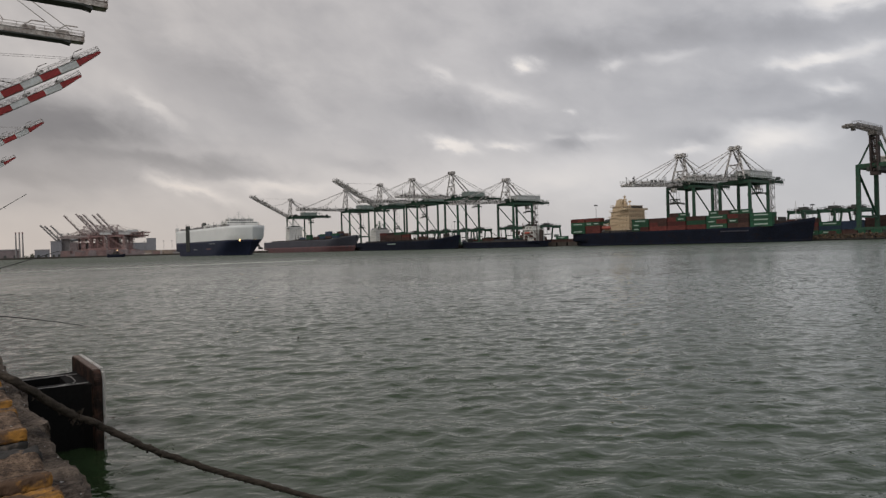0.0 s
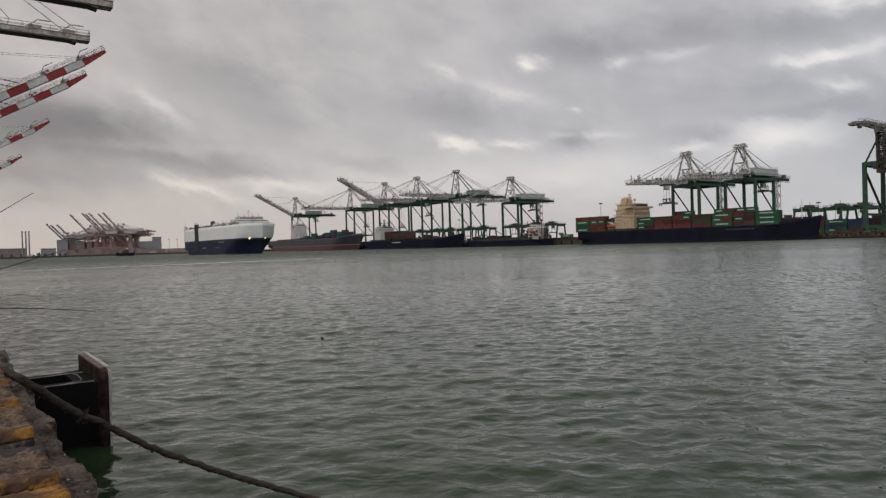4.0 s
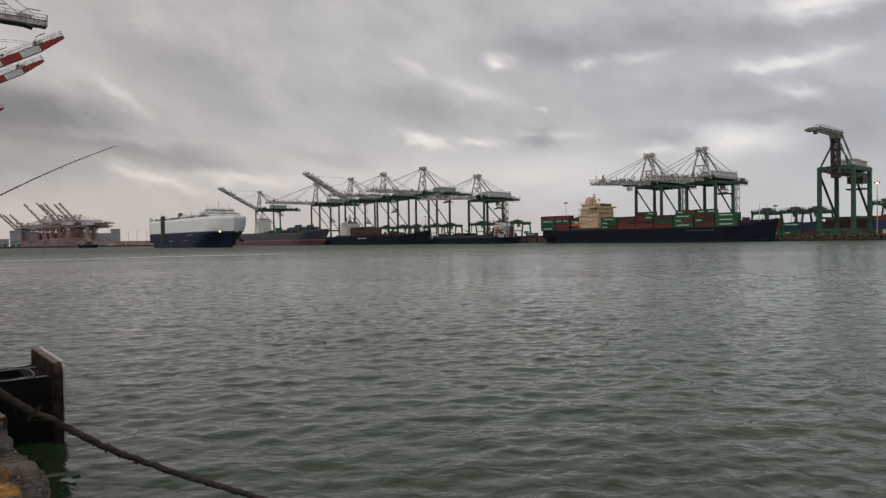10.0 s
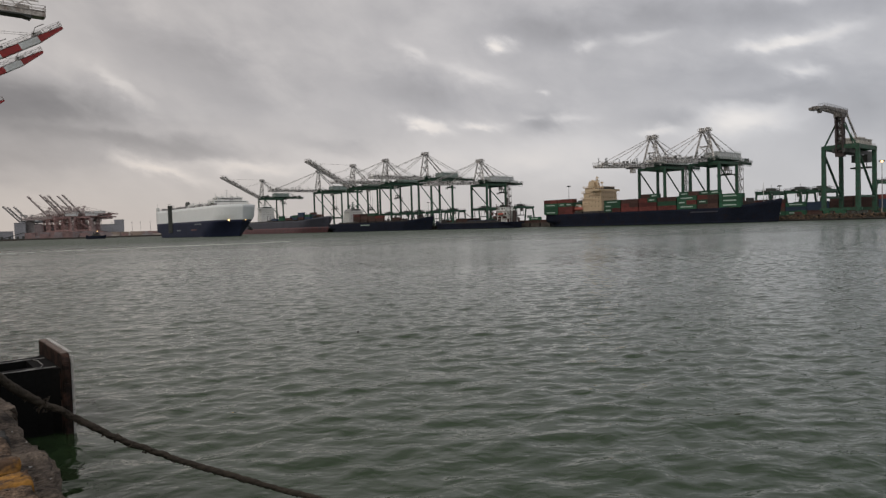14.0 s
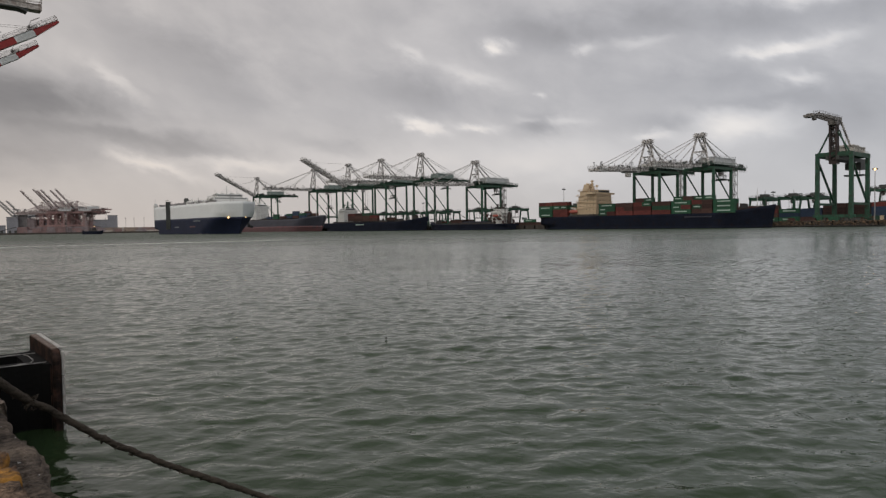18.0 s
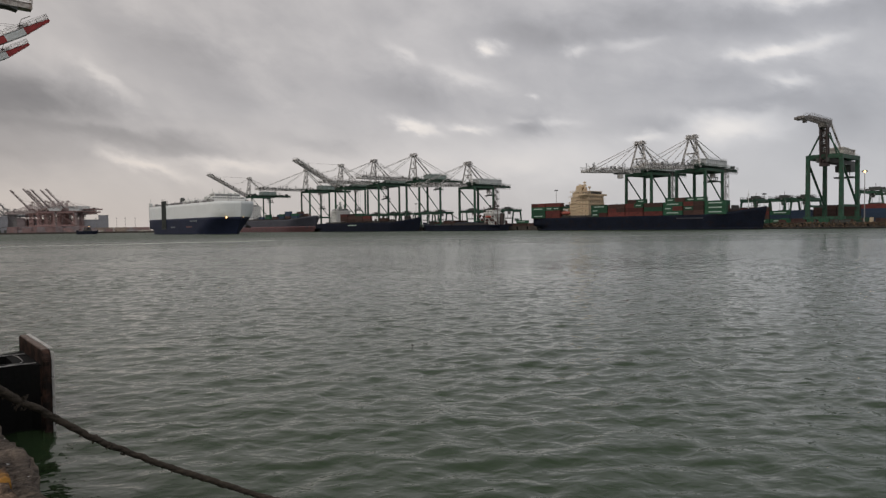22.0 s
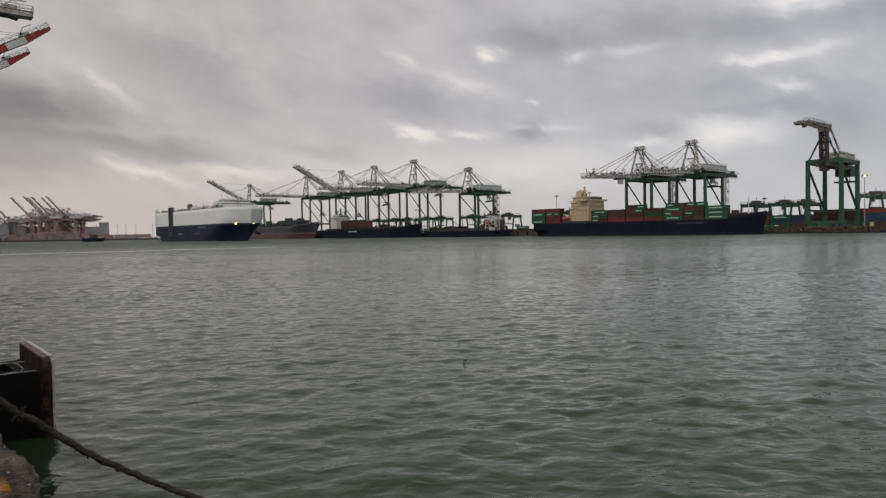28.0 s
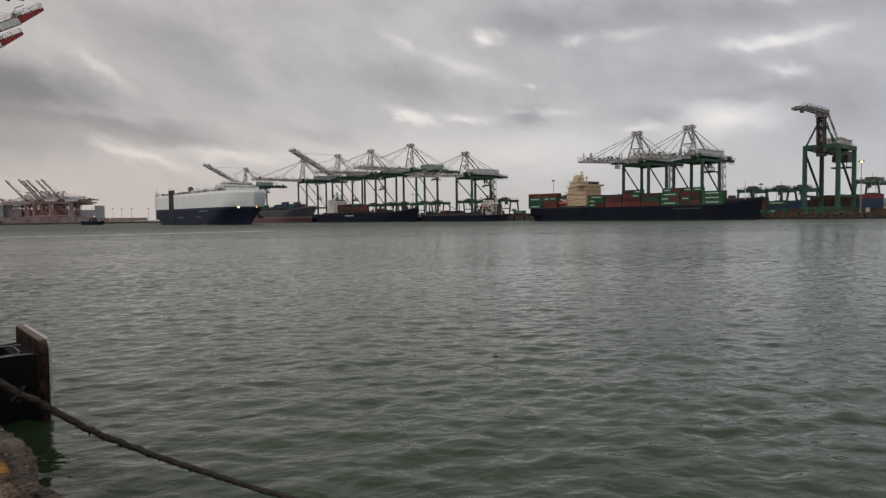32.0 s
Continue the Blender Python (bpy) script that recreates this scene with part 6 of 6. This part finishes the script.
for i, (y0, y1) in enumerate(kerb_ends):
    g = thing("kerb_block", EDGE_POSE @ Matrix.Translation((0.18, (y0 + y1) / 2, QUAY_Z)), "chipped concrete kerb block with worn yellow and black paint", "kerb", "quay kerb blocks")
    l = (y1 - y0) / 2
    bm = rough_box(-0.24, -l + 0.03, -0.03, 0.18, l - 0.03, KERB_H, 0.022, 0.014, 5.5, i * 3.1, 0.012)
    part("core", bm, KERB_GREY, g)
    bm = rough_box(-0.235, -l + 0.004, KERB_H - 0.055, 0.183, -l + 0.06, KERB_H + 0.005, 0.014, 0.007, 9.0, i * 2.3 + 9, 0.006)
    part("painted_edge", bm, KERB_YELLOW, g, "worn yellow paint")
    bm = rough_box(-0.232, -l, -0.02, 0.18, -l + 0.06, KERB_H - 0.055, 0.018, 0.007, 8.0, i * 1.9 + 5, 0.006)
    part("painted_face", bm, KERB_BLACK, g, "worn black paint")
    bm = rough_box(-0.235, l - 0.16, 0.02, 0.186, l - 0.02, KERB_H + 0.005, 0.016, 0.009, 8.0, i * 1.3 + 4, 0.008)
    part("painted_end", bm, (KERB_YELLOW, KERB_BLACK)[i % 2], g, ("worn yellow paint", "worn black paint")[i % 2])
# loose chips of paint and stone
chips = random.Random(21)
for name, mat, n, label in (("paint_chips", PAD_WHITE, 45, "pale flakes of paint and shell on the quay edge"), ("stone_chips", CONCRETE, 160, "loose grey stone chips on the quay edge")):
    bm = bmesh.new()
    for i in range(n):
        on_kerb = chips.random() < 0.45
        yy = chips.uniform(2.2, 8.5)
        if on_kerb and not any(a + 0.05 < yy < b - 0.05 for a, b in kerb_ends):
            on_kerb = False
        c = Vector((chips.uniform(-0.02, 0.34) if on_kerb else chips.uniform(0.39, 0.50), yy, QUAY_Z + (KERB_H + 0.004 if on_kerb else 0.012)))
        r = chips.uniform(0.004, 0.013)
        vs = [bm.verts.new(c + Vector((chips.uniform(-1, 1) * r * 1.4, chips.uniform(-1, 1) * r * 1.4, chips.uniform(-0.5, 0.5) * r))) for _ in range(6)]
        bmesh.ops.convex_hull(bm, input=vs)
    ob = part(name, bm, mat)
    ob.matrix_world = EDGE_POSE
    tagged(ob, label, "chips", kind="stuff")


# ---- fender with its panel ----
def fender():
    g = thing("dock_fender", nstand(0, 0, 0), "dark rubber arch fender carrying a weathered brown steel panel", "fender")
    bm = bmesh.new()
    y0, y1, x0, x1, zt = 11.43, 13.50, 1.915, 2.03, 1.225
    prof = [(y0, -1.2), (y1, -1.2), (y1, zt - 0.02), (y1 - 0.05, zt), (y0 + 0.12, zt), (y0, zt - 0.13)]
    lo, hi = [bm.verts.new((x0, a, b)) for a, b in prof], [bm.verts.new((x1, a, b)) for a, b in prof]
    bm.faces.new(lo[::-1])
    bm.faces.new(hi)
    for i in range(len(prof)):
        j = (i + 1) % len(prof)
        bm.faces.new((lo[i], lo[j], hi[j], hi[i]))
    bmesh.ops.recalc_face_normals(bm, faces=bm.faces)
    bmesh.ops.bevel(bm, geom=bm.edges[:], offset=0.012, segments=2, affect="EDGES")
    part("panel", bm, PANEL_BROWN, g, "rust-streaked brown steel fender panel")
    bm = bmesh.new()
    for za, zb in ((-1.2, 0.35), (0.37, 0.80), (0.82, zt - 0.04)):
        box(bm, x1 + 0.004, y0 + 0.02, za, x1 + 0.04, y1 - 0.04, zb)
    part("facing_pad", bm, PAD_WHITE, g, "pale plastic facing pad")
    bm = bmesh.new()
    box(bm, x1 - 0.015, y0 + 0.14, zt + 0.006, x1 + 0.04, y1 - 0.06, zt + 0.016)
    part("worn_or_lit_rim", bm, PAD_WHITE, g, "pale worn rim")
    bm = bmesh.new()
    box(bm, x0 + 0.008, y0 + 0.125, zt - 0.01, x1 - 0.02, y1 - 0.06, zt + 0.006)
    part("worn_top", bm, PANEL_TOP, g, "paler brown top edge, worn and painted as lit from above")
    # rubbing strip and two bolt heads on the near end
    for za, zb in ((-0.6, 0.30), (0.34, 0.78), (0.83, 1.06)):
        bm = bmesh.new()
        box(bm, x0 + 0.02, y0 - 0.012, za, x1 - 0.025, y0 + 0.01, zb)
        bmesh.ops.bevel(bm, geom=bm.edges[:], offset=0.006, segments=1, affect="EDGES")
        part("end_plate", bm, PANEL_BROWN, g)
    for za, zb in ((-1.0, 0.52), (0.56, 0.98)):
        bm = bmesh.new()
        box(bm, x0 - 0.016, y0 + 0.10, za, x0 + 0.004, y0 + 0.42, zb)
        bmesh.ops.bevel(bm, geom=bm.edges[:], offset=0.006, segments=1, affect="EDGES")
        part("back_plate", bm, PANEL_BROWN, g)
    # two rubber legs with rounded roots and a gap between them
    for ya, yb, nm in ((11.75, 12.0, "near"), (12.75, 13.0, "far")):
        bm = bmesh.new()
        prof = [(0.42, ya - 0.22), (0.62, ya - 0.04), (0.8, ya), (1.60, ya), (1.80, ya - 0.06), (1.92, ya - 0.2), (1.92, yb + 0.2), (1.80, yb + 0.06), (1.60, yb), (0.8, yb), (0.62, yb + 0.04), (0.42, yb + 0.22)]
        lo, hi = [bm.verts.new((a, b, -0.9)) for a, b in prof], [bm.verts.new((a, b, 1.0)) for a, b in prof]
        bm.faces.new(lo[::-1])
        bm.faces.new(hi)
        for i in range(len(prof)):
            j = (i + 1) % len(prof)
            bm.faces.new((lo[i], lo[j], hi[j], hi[i]))
        bmesh.ops.recalc_face_normals(bm, faces=bm.faces)
        part("rubber_leg", bm, RUBBER, g)
        # thin strip coloured as the light along the leg's top edge
        bm = bmesh.new()
        box(bm, 0.75, ya - 0.004, 1.002, 1.88, ya + 0.035, 1.010)
        part("worn_or_lit_rim", bm, RIM_GREY, g, "grey line painted as light on the rim")
    bm = bmesh.new()
    box(bm, 1.62, 12.0, 0.2, 1.92, 12.75, 0.995)
    part("rubber_web", bm, RUBBER, g)
    # the gap's lit edge, drawn as a thin grey tube
    bm = bmesh.new()
    tube(bm, [(1.5, 11.84, 1.0), (1.7, 11.9, 1.0), (1.76, 12.1, 1.0), (1.76, 12.6, 1.0), (1.7, 12.8, 1.0), (1.5, 12.86, 1.0)], 0.008, 6)
    part("worn_or_lit_rim", bm, RIM_GREY, g, "grey line painted as light on the rim")
    bm = bmesh.new()
    box(bm, 0.40, 11.4, 0.0, 0.46, 13.3, 1.1)
    part("mounting_plate", bm, PANEL_BROWN, g)


fender()


# ---- rope ----
ROPE_ROOT = Vector((-0.6535 * 5.2, 5.2, 2.055))


def rope():
    g = thing("mooring_rope", Matrix.Translation(ROPE_ROOT), "thick weed-grown mooring rope slung from the quay into the water", "rope")
    rays = [(-0.6535, 5.2, 2.055), (-0.6078, 5.417, 1.852), (-0.5661, 5.626, 1.667), (-0.5167, 5.825, 1.493), (-0.4616, 6.016, 1.266), (-0.3861, 6.29, 1.001), (-0.3021, 6.552, 0.735), (-0.2095, 6.802, 0.456), (-0.12, 6.996, 0.219), (-0.04, 7.136, 0.016), (0.04, 7.225, -0.162)]
    knots = [Vector((k * y, y, z)) for k, y, z in rays]
    up = nsite(6.55, 0.05, 2.50)
    knots = [nsite(6.75, -0.70, 2.5), nsite(6.7, -0.35, 2.56), up, nsite(6.5, 0.20, 2.36), nsite(6.4, 0.26, 2.16)] + knots
    pts = []
    for i in range(len(knots) - 1):
        p0, p1, p2, p3 = knots[max(0, i - 1)], knots[i], knots[i + 1], knots[min(len(knots) - 1, i + 2)]
        for k in range(14):
            t = k / 14
            pts.append(0.5 * (2 * p1 + (p2 - p0) * t + (2 * p0 - 5 * p1 + 4 * p2 - p3) * t * t + (3 * p1 - p0 - 3 * p2 + p3) * t ** 3))
    pts.append(knots[-1])
    pts = [p - ROPE_ROOT for p in pts]
    # three laid strands
    for j in range(3):
        path, rad = [], []
        dist = 0.0
        for i, p in enumerate(pts):
            ax = (pts[min(i + 1, len(pts) - 1)] - pts[max(i - 1, 0)]).normalized()
            side = ax.cross(Vector((0, 0, 1))).normalized()
            u = side.cross(ax)
            if i:
                dist += (p - pts[i - 1]).length
            a = dist * 22 + j * 2.094
            path.append(p + (side * math.cos(a) + u * math.sin(a)) * 0.0075 + noise.noise_vector(p * 11) * 0.009)
            rad.append((0.027 if i < 100 else 0.0225) * (1 + 0.35 * noise.noise(p * 5 + Vector((j, 0, 0)))))
        bm = bmesh.new()
        tube(bm, path, rad, 8)
        for f in bm.faces:
            f.smooth = True
        part("strand", bm, ROPE, g)
    tufts = random.Random(2)
    bm = bmesh.new()
    for i in range(420):
        p = pts[tufts.randrange(46, len(pts) - 12)]
        q = p + Vector((tufts.uniform(-0.02, 0.02), tufts.uniform(-0.02, 0.02), tufts.uniform(-0.03, 0.02)))
        s = tufts.uniform(0.006, 0.02)
        vs = [bm.verts.new(q + Vector((tufts.uniform(-1, 1), tufts.uniform(-1, 1), tufts.uniform(-1.6, 0.8))) * s) for _ in range(6)]
        bmesh.ops.convex_hull(bm, input=vs)
    for i in range(26):
        p = pts[100] + Vector((tufts.uniform(-0.04, 0.05), tufts.uniform(-0.04, 0.04), tufts.uniform(-0.06, 0.05)))
        vs = [bm.verts.new(p + Vector((tufts.uniform(-1, 1), tufts.uniform(-1, 1), tufts.uniform(-1.6, 1))) * 0.018) for _ in range(6)]
        bmesh.ops.convex_hull(bm, input=vs)
    tagged(part("weed", bm, ROPE, g, "dark tufts of weed"), kind="stuff")
    return g


slung_rope = rope()
bollard = thing("bollard", nstand(6.75, -0.85, QUAY_Z), "rusty cast iron mooring bollard on the quay", "bollard")
bm = bmesh.new()
tube(bm, [(0, 0, -0.01), (0, 0, 0.06), (0, 0, 0.07), (0, 0, 0.42), (0, 0, 0.5), (0, 0, 0.6), (0, 0, 0.66)], [0.3, 0.3, 0.19, 0.16, 0.26, 0.27, 0.12], 16)
part("body", bm, PANEL_BROWN, bollard)


# ---- fishing rods ----
def rod(name_label, length, bend):
    g = thing("fishing_rod", Matrix(), name_label, "fishing rod", "fishing rods")
    n = 16
    curve = [(length * i / n, 0, -bend * (i / n) ** 2.6) for i in range(n + 1)]
    bm = bmesh.new()
    tube(bm, curve, [0.024 - 0.0175 * (i / n) ** 0.8 for i in range(n + 1)], 6)
    part("blank", bm, ROD, g)
    bm = bmesh.new()
    tube(bm, [(-0.5, 0, 0), (0.25, 0, 0)], 0.018, 8)
    part("grip", bm, RUBBER, g)
    for i in (6, 9, 12, 14):
        x, _, z = curve[i]
        bm = bmesh.new()
        tube(bm, [(x + 0.0, 0.018 * math.cos(k * 0.785), z - 0.022 + 0.018 * math.sin(k * 0.785)) for k in range(9)], 0.003, 4)
        part("line_guide", bm, ROD, g)
    return g


def aim(base, tip, roll=0.0):
    """Pose with local x from base to tip and local z as far up as it can be."""
    base, tip = Vector(base), Vector(tip)
    x = (tip - base).normalized()
    y = Vector((0, 0, 1)).cross(x).normalized()
    z = x.cross(y)
    m = Matrix((x, y, z)).transposed().to_4x4()
    m.translation = base
    return m


# directions of the tip and of a place lower on the rod: held out low, then lifted for the cast
ROD_LOW = [(0, -0.471, 0.877, -0.094, -0.554, 0.830, -0.072), (0.4, -0.472, 0.878, -0.080, -0.556, 0.829, -0.067), (0.8, -0.474, 0.875, -0.102, -0.559, 0.826, -0.077), (1.2, -0.469, 0.876, -0.111, -0.561, 0.824, -0.080),
           (1.6, -0.468, 0.881, -0.069, -0.563, 0.825, -0.058), (2, -0.469, 0.881, -0.068, -0.562, 0.825, -0.059), (2.4, -0.470, 0.877, -0.098, -0.561, 0.825, -0.074), (2.8, -0.466, 0.878, -0.110, -0.561, 0.824, -0.079),
           (3.2, -0.471, 0.874, -0.116, -0.561, 0.823, -0.082), (3.5, -0.469, 0.879, -0.085, -0.562, 0.824, -0.068), (5.6, -0.461, 0.885, -0.067, -0.544, 0.837, -0.059)]
ROD_SWING = [(6.0, -0.46, 0.887, -0.031, -0.541, 0.84, -0.041), (6.5, -0.46, 0.887, -0.035, -0.535, 0.844, -0.044), (7.0, -0.459, 0.888, -0.026, -0.53, 0.847, -0.037), (7.2, -0.436, 0.9, 0.016, -0.527, 0.85, -0.013), (7.4, -0.395, 0.918, 0.029, -0.524, 0.852, -0.008), (7.8, -0.411, 0.91, 0.048, -0.521, 0.854, -0.001), (8.0, -0.393, 0.917, 0.06, -0.519, 0.854, 0.011), (8.2, -0.425, 0.903, 0.061, -0.518, 0.855, 0.018), (8.5, -0.4, 0.913, 0.083, -0.516, 0.856, 0.025), (9.0, -0.394, 0.915, 0.09, -0.512, 0.858, 0.037), (9.5, -0.404, 0.91, 0.098, -0.512, 0.858, 0.042), (10.0, -0.406, 0.905, 0.127, -0.514, 0.856, 0.06)]
ROD_HIGH = [(10.5, -0.56, 0.82, 0.14), (11, -0.62, 0.77, 0.15), (32, -0.62, 0.77, 0.15)]


def rod_rows():
    rows = []
    eye = Vector((0, 0, EYE))
    for t, rx, ry, rz in ROD_HIGH:
        r = Vector((rx, ry, rz))
        tip = eye + r * (14.6 / r.dot(ALONG))
        d = (tip - site(15.0, -0.1, 2.8)).normalized()
        base = tip - d * 4.4
        rows.append((t, aim(base, base + d)))
    for t, ax, ay, az, bx, by, bz in ROD_LOW + ROD_SWING:
        a, b = Vector((ax, ay, az)), Vector((bx, by, bz))
        tip, low = eye + a * (14.6 / a.dot(ALONG)), eye + b * (14.8 / b.dot(ALONG))
        # the blank bends down towards its tip
        tip, low = tip + Vector((0, 0, 0.38)), low + Vector((0, 0, 0.13))
        d = (tip - low).normalized()
        base = tip - d * 4.4
        rows.append((t, aim(base, base + d)))
    return sorted(rows, key=lambda row: row[0])


cast_rod = rod("thin dark fishing rod held out over the water", 4.4, 0.36)
still_rod = rod("thin dark fishing rod propped on the quay edge", 3.6, 0.05)
still_rod.matrix_world = aim(site(17, -1.0, 2.03), site(17, 1.3, 2.80))
tall_rod = rod("thin dark fishing rod propped steeply on the quay", 4.1, 0.03)
tall_rod.matrix_world = aim(site(17.4, -1.5, 2.03), site(17.0, 1.33, 4.06))


# ---- driftwood ----
def drift(label, size, seed):
    r = random.Random(seed)
    bm = bmesh.new()
    vs = [bm.verts.new((r.uniform(-1, 1) * size, r.uniform(-0.6, 0.6) * size, r.uniform(-0.5, 0.7) * size)) for _ in range(14)]
    bmesh.ops.convex_hull(bm, input=vs)
    return tagged(part("driftwood", bm, DECK_DARK), label, "driftwood", "floating scraps")


scrap = drift("small dark scrap of wood floating on the water", 0.055, 1)


# ---- what moves ----
def motions():
    walk(water, [(0, pose(-6.0, 8.0, 0)), (16, pose(0, 0, 0)), (32, pose(6.0, -8.0, 0))])
    walk(carrier, [(t, ship_pose(705 - 2.7 * t, 219)) for t in (0, 8, 16, 24, 32)])
    walk(boat, [(t, bearing(-26.74 + 0.0588 * t, 1040 - 6 * t, 0, 22)) for t in (0, 8, 16, 24, 32)])
    walk(cast_rod, rod_rows())
    # one crane carries its spreader out over the feeder and lowers it among the boxes
    run = ((0, 6.2, 23.1), (1, 8.8, 23.3), (2, 13.3, 22.9), (3.5, 19.0, 22.4), (6, 21.0, 19.2), (8, 20.8, 16.8), (9, 20.6, 10.5), (10, 20.5, 3.5), (32, 20.0, 3.5))
    for piece in small_cranes[1].children:
        kind = piece.name.split(".")[0]
        if kind in ("trolley", "cab"):
            walk(piece, [(t, Matrix.Translation((x, 0, 0))) for t, x, z in run])
        elif kind == "spreader":
            walk(piece, [(t, Matrix.Translation((x, 0, z - 22.2))) for t, x, z in run])
    # the rope sinks and lifts about the quay edge
    hang = Vector((-0.2095 * 7.6, 7.6, 0)) - Vector((ROPE_ROOT.x, ROPE_ROOT.y, 0))
    axle = Vector((-hang.y, hang.x, 0)).normalized()
    dips = ((0, -0.25), (1, -0.75), (2, -0.5), (3, 0.1), (6, 0.85), (7, 0.35), (8, 1), (9, 1.15), (10, 1.7), (11, 1.55), (12, 2.7), (13, 2.75), (14, 2.05), (17, 3.6),
            (18, 3.85), (19, 4.1), (20, 3.4), (21, 3.4), (22, 3.25), (23, 5.3), (24, 3.9), (25, 5.5), (28, 6.25), (29, 5.25), (30, 5.6), (31, 3.85), (32, 3.9))
    walk(slung_rope, [(t, Matrix.Translation(ROPE_ROOT) @ Matrix.Rotation(radians(a), 4, axle)) for t, a in dips])
    path = ((0, -4.95, 22.41), (6, -3.73, 21.23), (9, -2.89, 19.91), (13, -2.01, 19.25), (19, -0.47, 17.44), (23, 0.37, 16.49), (28, 1.35, 15.35), (32, 1.95, 13.9))
    walk(scrap, [(t, pose(x, y, 0.04, 0, 0, 6 * t)) for t, x, y in path])


motions()
